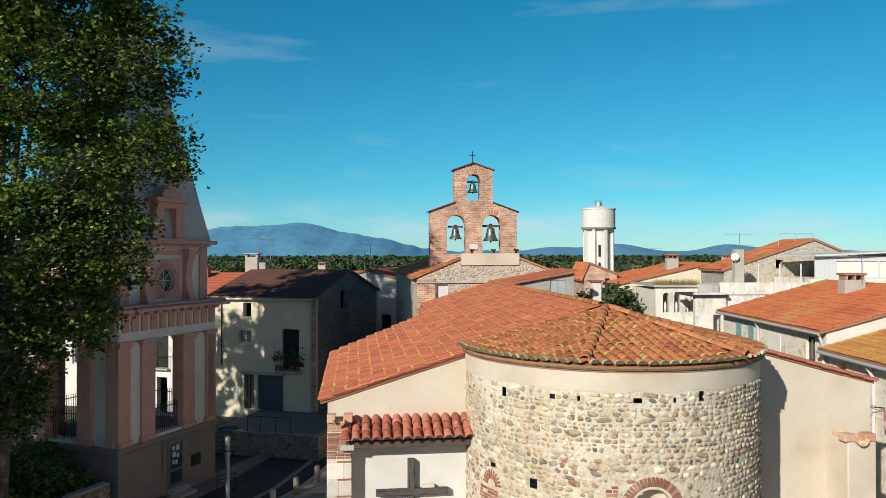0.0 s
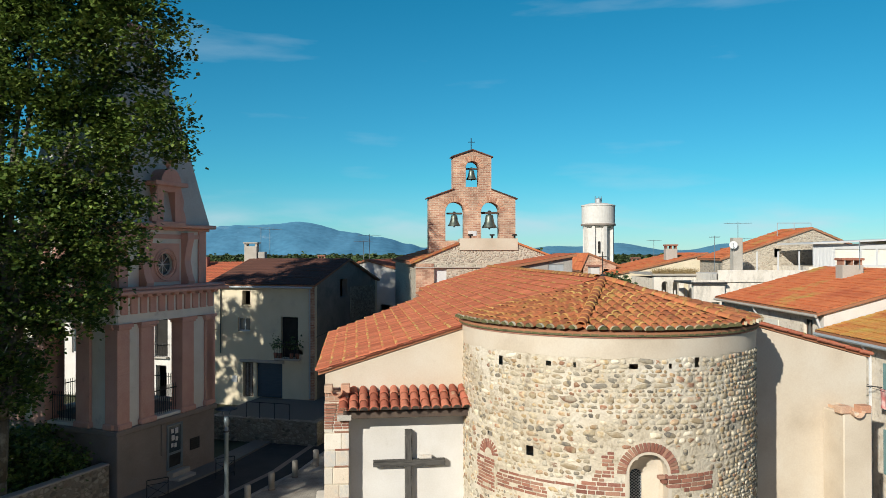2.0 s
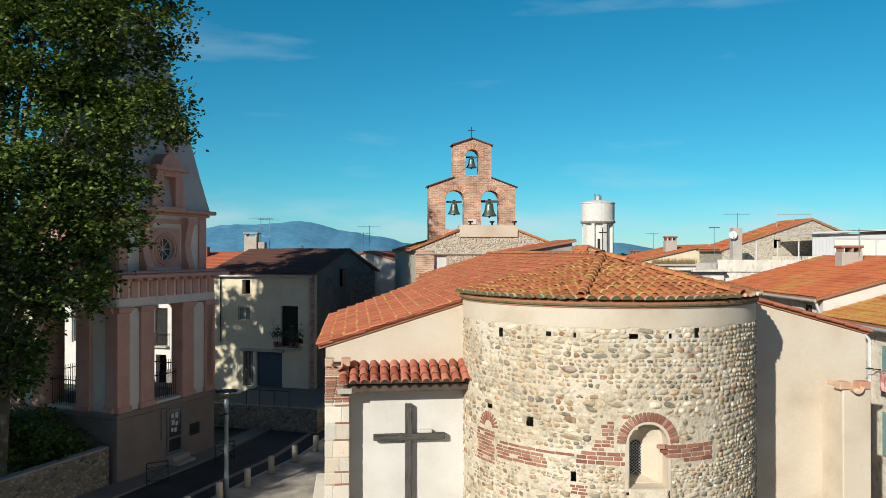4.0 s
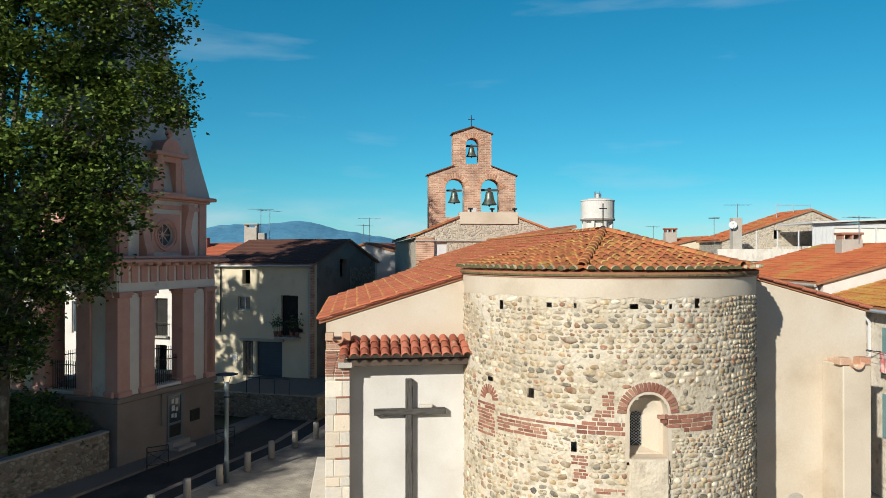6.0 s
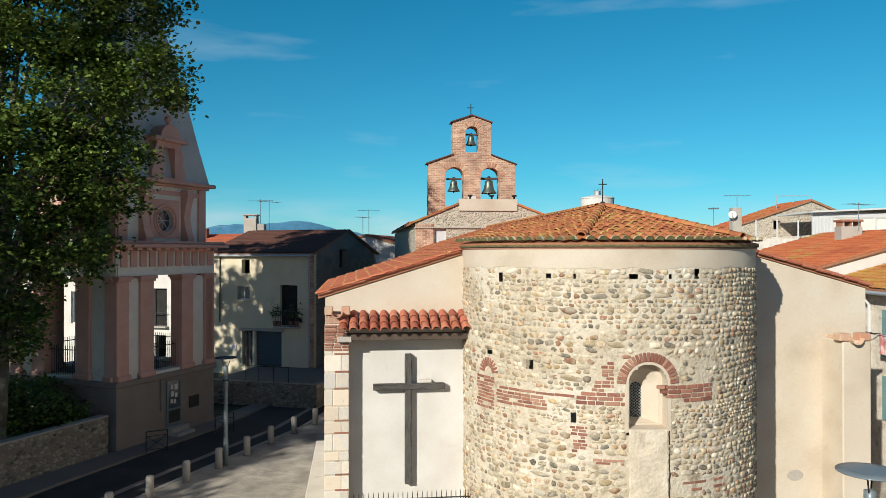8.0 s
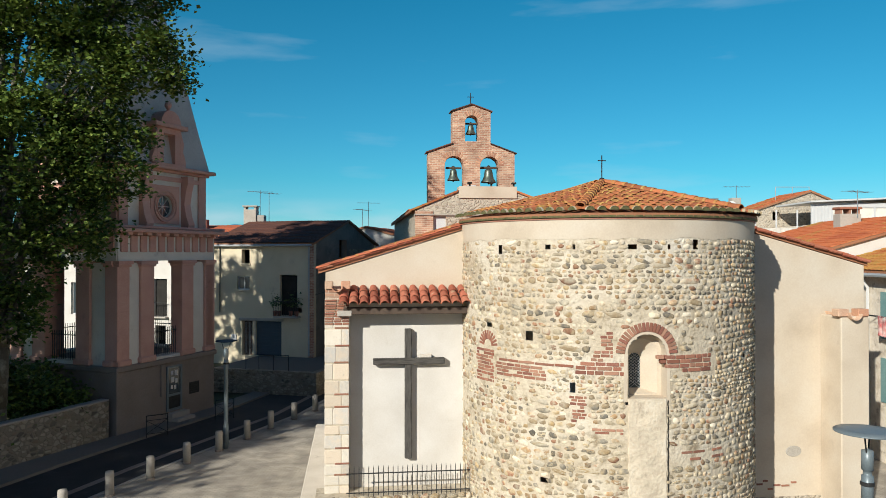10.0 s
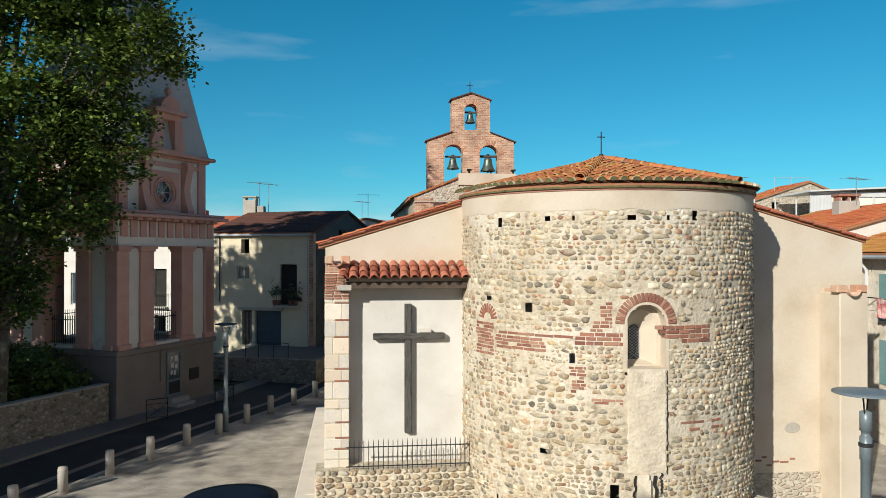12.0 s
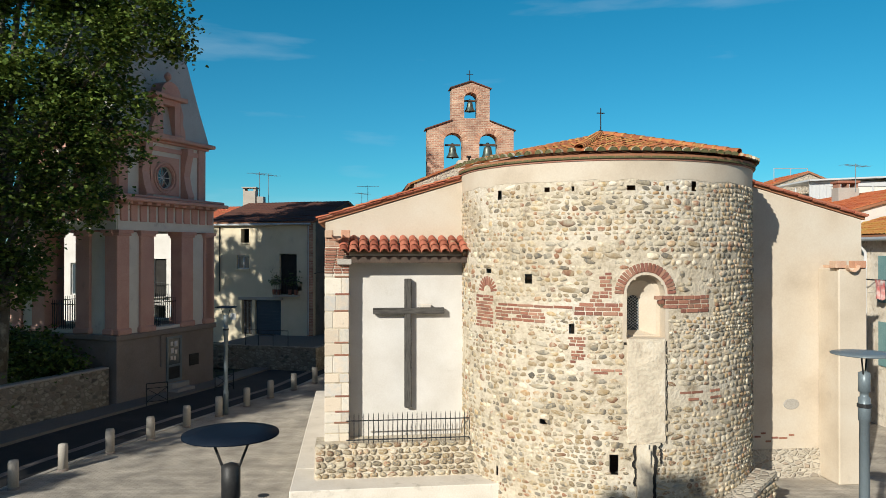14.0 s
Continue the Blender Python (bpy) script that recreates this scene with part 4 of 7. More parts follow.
for f0, f1, gap in ((-92, -26, 0), (-26, 34, 0), (34, 92, 0)):
    mid = radians((f0 + f1) / 2)
    dn = Vector((math.sin(mid), -math.cos(mid)))
    sd = Vector((math.cos(mid), math.sin(mid)))
    for i in range(-19, 20):
        off = (i + 0.5) * 0.235
        reach = math.sqrt(max(0.0, 3.95 ** 2 - off * off))
        for j in range(15):
            d = reach - 0.285 * j
            p = dn * d + sd * off
            mid_p = dn * (d - 0.2) + sd * off
            ang = math.degrees(math.atan2(mid_p.x, -mid_p.y))
            if d < 0.15 or not f0 <= ang <= f1 or mid_p.length < 0.25:
                continue
            zz = 9.45 - CONE * p.length + 0.035
            zu = 9.45 - CONE * (dn * (d - 0.4) + sd * off).length + 0.035
            me_t = EAVE_ME if j == 0 else TILE_ME if rng.random() < 0.7 else PLAIN_ME
            m = roof_pose(p.x, p.y, zz, -dn.x, -dn.y, (zu - zz) / 0.4 - 0.05)
            piece("tile", me_t, roof_a, m @ pose(rng.uniform(-0.02, 0.02), rng.uniform(-0.01, 0.01), rng.uniform(0, 0.012), 0, rng.uniform(-1, 1), rng.uniform(-2, 2)))
for ang in (-26, 34):
    a = radians(ang)
    for j in range(14):
        d = 3.93 - 0.285 * j
        if d > 0.3:
            piece("hip_tile", TILE_ME, roof_a, roof_pose(d * math.sin(a), -d * math.cos(a), 9.45 - CONE * d + 0.12, -math.sin(a), math.cos(a), CONE - 0.03) @ Matrix.Diagonal((1, 1.2, 1.1, 1)))
for j in range(48):
    piece("ridge_tile", TILE_ME, roof_l, roof_pose(0, 0.4 + 0.35 * j, RIDGE + 0.06, 0, 1, -0.02) @ Matrix.Diagonal((1, 1.2, 1.0, 1)))
# verge: broad red tiles laid along both gables
vb = boxes((0, 0.43, -0.10, 0.16, 0.0, 0.075))
bmesh.ops.bevel(vb, geom=vb.edges[:], offset=0.02, segments=2, affect="EDGES")
VERGE_ME = bpy.data.meshes.new("verge_tile")
vb.to_mesh(VERGE_ME)
vb.free()
VERGE_ME.materials.append(M_TILE_RED)
rng = random.Random(12)
for u0, u1, r_ob, sgn, sl in ((-7.60, -3.85, roof_l, 1, SLOPE_L), (7.86, 4.0, roof_r, -1, SLOPE_R)):
    n = 9
    for j in range(n):
        u = u0 + (u1 - u0) * j / n
        piece("verge_tile", VERGE_ME, r_ob, roof_pose(u, 0.09, roof_z(u) - 0.02 + rng.uniform(0, 0.01), sgn, 0, sl) @ pose(0, 0, 0, 0, 2.0, rng.uniform(-1, 1)))

# iron cross on the apse
b = rod(bmesh.new(), (0.02, 0.05, 9.55), (0.02, 0.05, 10.27), 0.016, 6)
rod(b, (-0.09, 0.05, 10.13), (0.13, 0.05, 10.13), 0.015, 6)
lathe(b, [(0.10, 9.5), (0.11, 9.58), (0.05, 9.66)], 10, (0.02, 0.05))
part("roof_cross", b, M_IRON, church, "small iron cross on the apse roof")

# ---- chancel corner: pier, canopy, crucifix niche ----
pier = part("pier", soft_box(-7.40, -6.79, -0.36, 0.1, 1.45, 6.47, 0.02), M_MORTAR, church, "corner pier of pale dressed stones and brick")
rng = random.Random(31)
STONE_BLOCK = bpy.data.meshes.new("block")
cb = boxes((-0.5, 0.5, -0.5, 0.5, -0.5, 0.5))
bmesh.ops.bevel(cb, geom=cb.edges[:], offset=0.05, segments=1, affect="EDGES")
cb.to_mesh(STONE_BLOCK)
cb.free()
M_BLOCK = mat("pale_dressed_stone", [(0.62, 0.56, 0.46), (0.70, 0.64, 0.54), (0.52, 0.50, 0.46), (0.66, 0.56, 0.44)], 3.0, 20, rnd=0.1, bump=0.5, spots=((0.4, 0.34, 0.27), 4, 0.62, 0.75))
STONE_BLOCK.materials.append(M_BLOCK)
z, k = 1.5, 0
while z < 5.75:
    h = rng.uniform(0.20, 0.46)
    cut = rng.choice((0.38, 0.44, 0.22, 0.30))
    for x0, x1 in ((-7.41, -7.41 + cut), (-7.41 + cut, -6.78)):
        piece("block", STONE_BLOCK, pier, pose((x0 + x1) / 2, -0.285, z + h / 2) @ Matrix.Diagonal((x1 - x0 - 0.012, 0.17, h - 0.012, 1)))
    if rng.random() < 0.3:
        for q in range(1):
            piece("brick", BRICK_ME, pier, pose(-6.97 + rng.uniform(-0.02, 0.02), -0.315, z + h + 0.03) @ Matrix.Diagonal((0.36, 0.13, 0.045, 1)))
    z += h + 0.02
z = 5.82
while z < 6.42:
    off = rng.uniform(0, 0.1)
    for x0, x1 in ((-7.41, -7.19 + off), (-7.19 + off, -6.98 + off), (-6.98 + off, -6.78)):
        piece("brick", BRICK_ME, pier, pose((x0 + x1) / 2, -0.305, z) @ Matrix.Diagonal((x1 - x0 - 0.018, 0.17, 0.048, 1)))
    z += 0.066


def spout_cap(parent, u0, u1, v0, z, gap0, gap1):
    """Two brick kerbs and the clay channel between them, on top of a pier."""
    for a, c in ((u0, gap0), (gap1, u1)):
        part("kerb_brick", soft_box(a, c, v0 - 0.05, v0 + 0.24, z, z + 0.2, 0.015), M_BELLBRICK, parent)
    bb = bmesh.new()
    n, w = 8, (gap1 - gap0) / 2 + 0.05
    cx = (gap0 + gap1) / 2
    loops = []
    for v in (v0 - 0.17, 0.1):
        for rr in (w, w - 0.025):
            loops.append([bb.verts.new((cx - rr * math.cos(math.pi * i / n), v, z + 0.08 - rr * math.sin(math.pi * i / n))) for i in range(n + 1)])
    for a, c in ((0, 2), (1, 3), (0, 1), (2, 3)):
        for i in range(n):
            bb.faces.new((loops[a][i], loops[a][i + 1], loops[c][i + 1], loops[c][i]))
    part("clay_spout", bb, M_BELLBRICK, parent, "half-round clay rain spout")


spout_cap(pier, -7.40, -6.76, -0.36, 6.70, -7.19, -6.99)
part("pier_head", soft_box(-7.39, -6.80, -0.345, 0.1, 6.44, 6.70, 0.01), M_BELFRY, pier)
buttress = part("buttress", soft_box(6.42, 7.25, -0.80, 0.1, 0, 5.90, 0.03), M_RENDER, church, "plain rendered buttress with a brick cap")
spout_cap(buttress, 6.30, 7.20, -0.80, 5.90, 6.62, 6.88)

niche_wall = part("niche_wall", boxes((-6.85, -3.62, 0.06, 0.1, 1.4, 6.3)), M_WHITE, church, "whitewashed recess wall behind the cross")
canopy = thing("tiled_canopy", CH, "small red tiled canopy over the wall cross", "canopy")
b = prism(bmesh.new(), [(-0.52, 6.35), (0.06, 6.60), (0.06, 6.64), (-0.52, 6.39)], -6.90, -3.55, "x")
part("board", b, M_DARKWOOD, canopy)
part("beam", soft_box(-6.93, -3.5, -0.50, -0.36, 6.06, 6.24, 0.01), M_DARKWOOD, canopy)
part("beam_end", soft_box(-7.08, -6.72, -0.52, -0.32, 6.02, 6.16, 0.01), M_CONCRETE, canopy)
part("bracket", soft_box(-3.62, -3.5, -0.5, 0.06, 5.85, 6.06, 0.01), M_DARKWOOD, canopy)
CT_ME = bpy.data.meshes.new("canopy_tile")
CT_ME.from_pydata(TV, [], TF)
CT_ME.materials.append(M_TILE_RED)
CT_ME.polygons.foreach_set("use_smooth", [True] * len(TF))
rng = random.Random(17)
for i in range(14):
    u = -6.93 + 0.258 * i
    for j in range(3):
        v, zz = -0.80 + 0.29 * j, 6.33 + 0.125 * j
        piece("canopy_tile", CT_ME, canopy, roof_pose(u + rng.uniform(-0.01, 0.01), v, zz, 0, 1, 0.36) @ Matrix.Diagonal((0.85, 1.12, 1.25, 1)))
    piece("under_tile", CT_ME, canopy, roof_pose(u + 0.129, -0.64, 6.44, 0, 1, 0.40) @ pose(0, 0, 0, 180) @ Matrix.Diagonal((0.9, 1.15, 1.1, 1)))

cross = thing("wooden_cross", CH, "tall weathered grey wooden cross on a white wall", "cross")
part("upright", soft_box(-5.345, -5.165, -0.13, 0.055, 2.27, 5.64, 0.012), M_WOOD, cross)
M_WOODX = mat("weathered_wood_cross", [(0.035, 0.033, 0.030), (0.10, 0.094, 0.085), (0.018, 0.017, 0.016)], 3.0, 30, shape=(0.6, 6, 6), bump=0.5)
part("crossbar", soft_box(-6.17, -4.30, -0.15, 0.0, 4.72, 4.88, 0.012), M_WOODX, cross)
part("ledge_stone", soft_box(-4.98, -4.64, -0.12, 0.02, 4.88, 4.97, 0.02), M_BLOCK, cross)

# stone base under the niche, plinth and railing
base = part("niche_base", prism(bmesh.new(), [(-1.25, 0.7), (0.1, 0.7), (0.1, 1.52), (-0.85, 1.52)], -7.62, -3.3, "x"), M_MORTAR, church, "sloping base of round stones in mortar")
rng = random.Random(41)
z = 0.80
while z < 1.5:
    h = rng.uniform(0.10, 0.16)
    u = -7.6
    while u < -3.45:
        w = rng.uniform(0.12, 0.28)
        v = -1.25 + (z + h / 2 - 0.7) / 0.82 * 0.4
        piece("stone", STONE_ME[rng.randrange(14)], base, pose(u + w / 2, v + 0.02, z + h / 2, -25, rng.uniform(-15, 15), 0) @ Matrix.Diagonal((w * 0.93, 0.17, h * 0.95, 1)))
        u += w
    z += h * 0.93
rail = thing("iron_railing", CH, "low black iron railing with pointed bars", "railing")
for i in range(26):
    u = -6.78 + 0.122 * i
    b = rod(bmesh.new(), (u, -0.72, 1.5), (u, -0.72, 2.22), 0.011, 5)
    rod(b, (u, -0.72, 2.22), (u, -0.72, 2.3), 0.012, 5, 0.001)
    part("bar", b, M_IRON, rail)
for z in (1.62, 2.1):
    part("rail_bar", boxes((-6.85, -3.55, -0.735, -0.705, z - 0.012, z + 0.012)), M_IRON, rail)
M_PLINTH = mat("pale_plinth_concrete", [(0.66, 0.60, 0.51), (0.76, 0.70, 0.61)], 1.5, 30, spots=((0.42, 0.37, 0.30), 2.5, 0.58, 0.78))
part("church_plinth", soft_box(-8.15, -3.2, -2.0, -0.2, -0.02, 0.80, 0.02), M_PLINTH, church, "pale concrete ledge round the church foot")
part("church_plinth", soft_box(-8.15, -7.38, -0.2, 10.5, -0.02, 0.797, 0.02), M_PLINTH, church)
part("rubble_foot", prism(bmesh.new(), [(0.0, 0), (0.1, 0), (0.1, 0.8), (0.06, 0.8)], 3.7, 6.42, "x"), M_COBBLE, church, "rubble stone foot of the right wall")

# ---- nave front details ----
b = boxes((-2.72, -2.08, 17.35, 17.4, 8.75, 9.5))
part("shutter", b, M_WHITEPAINT, church, "white boarded window")
part("brick_facing", boxes((-3.66, -2.75, 17.15, 17.2, 5, 9.72)), M_BELFRY, church)
part("stone_ledge", boxes((-3.7, 3.7, 17.1, 17.2, 9.50, 9.55)), M_CONCRETE, church)
part("parapet_render", boxes((-1.45, 1.5, 17.12, 17.2, 10.38, 10.97)), M_RENDER, church, "pale rendered parapet block")
for x in (-0.9, 0.2, 1.35):
    rod_b = rod(bmesh.new(), (x, 17.2, 10.95), (x, 17.2, 11.12), 0.05, 8)
    box(rod_b, x - 0.1, x + 0.1, 17.05, 17.35, 11.1, 11.18)
    part("floodlight", rod_b, M_DARK, church)
for sgn, z1 in ((-1, 9.77), (1, 9.87)):
    b = bmesh.new()
    prism(b, [(sgn * 3.85, z1 - 0.06), (sgn * 1.5, 10.68), (sgn * 1.5, 10.78), (sgn * 3.85, z1 + 0.04)], 17.1, 17.9)
    part("coping", b, M_TILE_LICHEN, church)
for x0, x1, z0, z1 in ((-2.62, -1.09, 13.31, 13.86), (2.62, 1.09, 13.31, 13.86), (-1.2, 0.0, 15.69, 16.1), (1.2, 0.0, 15.69, 16.1)):
    b = prism(bmesh.new(), [(x0, z0), (x1, z1), (x1, z1 + 0.06), (x0, z0 + 0.06)], BV0 - 0.1, BV1 + 0.1)
    part("coping", b, M_TILE_DARK, church)
PALE_ME = BRICK_ME.copy()
PALE_ME.materials[0] = M_BELLBRICK
for a0, a1, spring in ((-1.55, -0.45, 12.6), (0.5, 1.6, 12.6), (-0.38, 0.4, 15.1)):
    c, r = (a0 + a1) / 2, (a1 - a0) / 2
    for i in range(15):
        q = math.pi * (i + 0.5) / 15
        piece("voussoir", PALE_ME, bell_wall, pose(c - (r + 0.15) * math.cos(q), BV0 + 0.028, spring + (r + 0.15) * math.sin(q)) @ Matrix.Rotation(-(math.pi / 2 - q), 4, "Y") @ Matrix.Diagonal((2 * math.pi * r / 30 * 0.75 + 0.02, 0.08, 0.3, 1)))
part("plaque", soft_box(-0.24, 0.24, BV0 - 0.03, BV0 + 0.05, 11.2, 11.5, 0.01), M_WHITEPAINT, bell_wall)


def bell(u, z, k):
    """A bronze bell under its timber headstock. z: the crown's height."""
    t = thing("church_bell", CH @ pose(u, (BV0 + BV1) / 2, z), "green-grey bronze bell hung in a brick arch", "bell", "bells of the church")
    prof = [(0.02, 0.02), (0.2, 0.0), (0.27, -0.06), (0.30, -0.25), (0.34, -0.5), (0.42, -0.72), (0.54, -0.9), (0.56, -0.95), (0.5, -0.96), (0.4, -0.75), (0.05, -0.1)]
    part("bell_body", lathe(bmesh.new(), [(r * k, h * k) for r, h in prof], 20), M_BRONZE, t, "", True)
    w = 0.52 * k + 0.1
    part("headstock", soft_box(-w, w, -0.09, 0.09, 0.03, 0.03 + 0.16 * k, 0.02), M_DARKWOOD, t, "dark timber headstock")
    part("crown", lathe(bmesh.new(), [(0.1 * k, 0.0), (0.13 * k, 0.25 * k), (0.05 * k, 0.3 * k)], 8), M_IRON, t)
    part("clapper", lathe(bmesh.new(), [(0.02, -0.6 * k), (0.06 * k, -0.95 * k), (0.07 * k, -1.02 * k), (0.02, -1.08 * k)], 8), M_IRON, t)


bell(-1.0, 12.42, 0.66)
bell(1.05, 12.45, 0.80)
bell(0.01, 15.0, 0.56)
b = rod(bmesh.new(), (0, 22.6, 16.1), (0, 22.6, 16.85), 0.025, 6)
rod(b, (-0.2, 22.6, 16.62), (0.2, 22.6, 16.62), 0.022, 6)
part("gable_cross", b, M_IRON, church, "iron cross on the bell gable")

# lean-to with a grey door against the nave, and a white chimney
lean = thing("roof_cabin", CH, "grey rendered stair cabin with grey door and tiled roof", "cabin")
m_c = [(0.1, 9.0), (3.5, 8.4), (3.5, 10.05), (0.1, 9.4)]
part("cabin_wall", holed(bmesh.new(), m_c, [rect((2.35, 3.1, 8.75, 9.72))], 14.4, 14.6), M_GREY, lean)
part("cabin_side", boxes((3.3, 3.5, 14.6, 17.2, 8, 10.0)), M_GREY, lean)
part("door", boxes((2.36, 2.72, 14.45, 14.5, 8.75, 9.71), (2.74, 3.09, 14.45, 14.5, 8.75, 9.71)), M_GALV, lean, "weathered grey double door")
b = prism(bmesh.new(), [(-0.1, 9.42), (3.65, 10.08), (3.65, 10.2), (-0.1, 9.54)], 14.2, 17.2)
cr = part("cabin_roof", b, M_ROOFBASE, lean)
tile_sheet("roof_tiles", cr, (-0.1, 14.2, 9.55), (0, 1, 0), (3.75, 0, 0.66), 3.0, 3.8, M_TILE)
b = soft_box(5.0, 5.45, 16.2, 16.7, 7.5, 9.55, 0.02)
ch = thing("chimney", CH, "white rendered chimney with a tile cap", "chimney")
part("chimney_shaft", b, M_WHITE, ch)
part("cap", boxes((4.92, 5.53, 16.1, 16.8, 9.55, 9.62)), M_BRICK, ch)

lw_m, lw_l = frame_of((6.3, 15.9), (8.1, 17.8))
low = thing("low_stone_wall", lw_m, "low rubble wall beside the apse foot", "wall")
lw = part("wall_body", prism(bmesh.new(), [(0, -0.02), (lw_l, -0.02), (lw_l, 0.95), (0, 0.6)], 0, 0.4), M_MORTAR, low)
rng = random.Random(61)
z = 0.05
while z < 0.85:
    h = rng.uniform(0.10, 0.17)
    x = 0.0
    while x < lw_l - 0.1:
        w = rng.uniform(0.14, 0.3)
        if z + h < 0.6 + 0.35 * x / lw_l:
            piece("stone", STONE_ME[rng.randrange(14)], lw, pose(x + w / 2, 0.0, z + h / 2, 0, rng.uniform(-12, 12), 0) @ Matrix.Diagonal((w * 0.93, 0.14, h * 0.95, 1)))
        x += w
    z += h * 0.95
part("wall_cap", prism(bmesh.new(), [(-0.02, 0.6), (lw_l + 0.02, 0.95), (lw_l + 0.02, 1.03), (-0.02, 0.68)], -0.05, 0.45), M_COBBLE, low, "worn stone coping")
b = lathe(bmesh.new(), [(0.24, 0.0), (0.22, 0.012), (0.02, 0.014)], 18)
bmesh.ops.transform(b, matrix=pose(5.6, 0.1, 2.05, 90) @ Matrix.Diagonal((1, 0.65, 1, 1)), verts=b.verts)
part("cement_patch", b, M_CONCRETE, church, "grey cement patch on the wall")
for x, z, w in ((4.3, 1.18, 0.22), (4.58, 1.16, 0.18), (4.3, 1.04, 0.2), (5.1, 1.12, 0.2), (5.35, 1.1, 0.24), (4.9, 1.02, 0.16), (4.75, 1.25, 0.14), (5.6, 1.18, 0.16)):
    piece("brick", BRICK_ME, church, pose(x, 0.1, z) @ Matrix.Diagonal((w, 0.03, 0.05, 1)))

# ---- bell-less chapel tower by the street ----
TM, _ = frame_of((-13.5, 30.7), (-11.29, 36.38))
tower = thing("chapel_tower", TM, "pink and grey rendered open tower with steep pale roof", "tower")
TL = 6.1
part("base", soft_box(-0.04, TL + 0.04, -0.04, TL + 0.04, -0.1, 2.62, 0.03), M_BASE, tower, "grey-brown rendered base storey")
part("base_ledge", soft_box(-0.14, TL + 0.14, -0.14, TL + 0.14, 2.62, 2.86, 0.04), M_BASE, tower)
PIL = [(0.0, 0.66), (1.25, 2.1), (3.8, 4.65), (5.44, 6.1)]


def turned(k):
    """The pose of the tower's face k, turned about its middle."""
    return pose(TL / 2, TL / 2, 0, 0, 0, -90 * k) @ pose(-TL / 2, -TL / 2, 0)


def sub(name, bm, material, m, parent=tower, label=""):
    bmesh.ops.transform(bm, matrix=m, verts=bm.verts)
    return part(name, bm, material, parent, label)


for k in range(4):
    m = turned(k)
    for i, (a, c) in enumerate(PIL):
        y0 = 0.006 * (k % 2)
        bm = soft_box(a + 0.03, c - 0.03, -0.06 + y0, 0.6, 3.1, 7.05, 0.02)
        if i == 0:
            bm.free()
            bm = soft_box(a - 0.06, c - 0.03, -0.06 + y0, 0.6, 3.1, 7.05, 0.02)
        if i == 3:
            bm.free()
            bm = soft_box(a + 0.03, c - 0.1, -0.06 + y0, 0.6, 3.1, 7.05, 0.02)
        col = sub("pillar", bm, M_PINK, m, label="dusty pink rendered pillar")
        bm = soft_box(a - 0.05, c + 0.05 - (0.2 if i == 3 else 0), -0.15 + y0, 0.65, 2.86, 3.12, 0.05)
        sub("pillar_base", bm, M_PINK, m, col)
        bm = soft_box(a - 0.03, c + 0.03 - (0.2 if i == 3 else 0), -0.12 + y0, 0.62, 7.03, 7.14, 0.02)
        box(bm, a - 0.08, c + 0.08 - (0.25 if i == 3 else 0), -0.17 + y0, 0.66, 7.14, 7.28)
        sub("capital", bm, M_PINK, m, col)
    for a, c in ((0.66, 1.25), (4.65, 5.44)):
        sub("panel", boxes((a - 0.02, c + 0.02, 0.06, 0.5, 2.86, 7.2)), M_GREYWHITE, m, label="pale grey rendered panel")
    sub("sill", soft_box(2.12, 3.78, -0.02, 0.6, 2.86, 3.0, 0.02), M_GREYWHITE, m)
    grille = sub("grille", boxes((2.1, 3.8, 0.24, 0.27, 4.05, 4.09)), M_IRON, m, label="black iron grille of upright bars")
    for q in range(13):
        sub("bar", rod(bmesh.new(), (2.16 + 0.132 * q, 0.255, 3.0), (2.16 + 0.132 * q, 0.255, 4.25), 0.014, 5), M_IRON, m, grille)
    # entablature
    e = 0.004 * k
    sub("architrave", boxes((0.0 - e, TL + e, -0.05 - e, 0.6, 7.28, 7.72)), M_GREYWHITE, m)
    fr = sub("frieze", boxes((0.0 - e, TL + e, -0.03 - e, 0.6, 7.72, 8.36)), M_GREYWHITE, m)
    for q in range(11):
        x = 0.12 + q * (TL - 0.62) / 10
        bm = soft_box(x, x + 0.38, -0.10, 0.0, 7.66, 8.36, 0.015)
        sub("triglyph", bm, M_PINK, m, fr)
        sub("bracket", soft_box(x + 0.04, x + 0.34, -0.42, 0.0, 8.38, 8.5, 0.015), M_PINK, m, fr)
    # upper storey
    outer = [(0.3 + e, 8.8), (5.8 - e, 8.8), (5.8 - e, 11.35), (0.3 + e, 11.35)]
    circ = [(3.05 + 0.5 * math.cos(2 * math.pi * q / 24), 9.75 + 0.5 * math.sin(2 * math.pi * q / 24)) for q in range(24)]
    up = sub("upper_wall", holed(bmesh.new(), outer, [circ], 0.3 + e, 0.7), M_GREYWHITE, m)
    sq = [(2.15, 8.95), (3.95, 8.95), (3.95, 10.7), (2.15, 10.7)]
    sub("oculus_panel", holed(bmesh.new(), sq, [circ], 0.22, 0.299), M_PINK, m, label="pink moulded panel round a round window")
    bm = bmesh.new()
    for r_, w_ in ((0.55, 0.04), (0.70, 0.05)):
        n = 28
        pts = []
        for q in range(n):
            a = 2 * math.pi * q / n
            pts.append((Vector((3.05 + r_ * math.cos(a), 0.2, 9.75 + r_ * math.sin(a)))))
        for q in range(n):
            rod(bm, pts[q], pts[(q + 1) % n], w_, 5)
    ring = sub("oculus_ring", bm, M_PINK, m)
    sub("oculus_glass", lathe(bmesh.new(), [(0.5, 0.0), (0.5, 0.02)], 24), M_GLASS, m @ pose(3.05, 0.45, 9.75, 90))
    bm = bmesh.new()
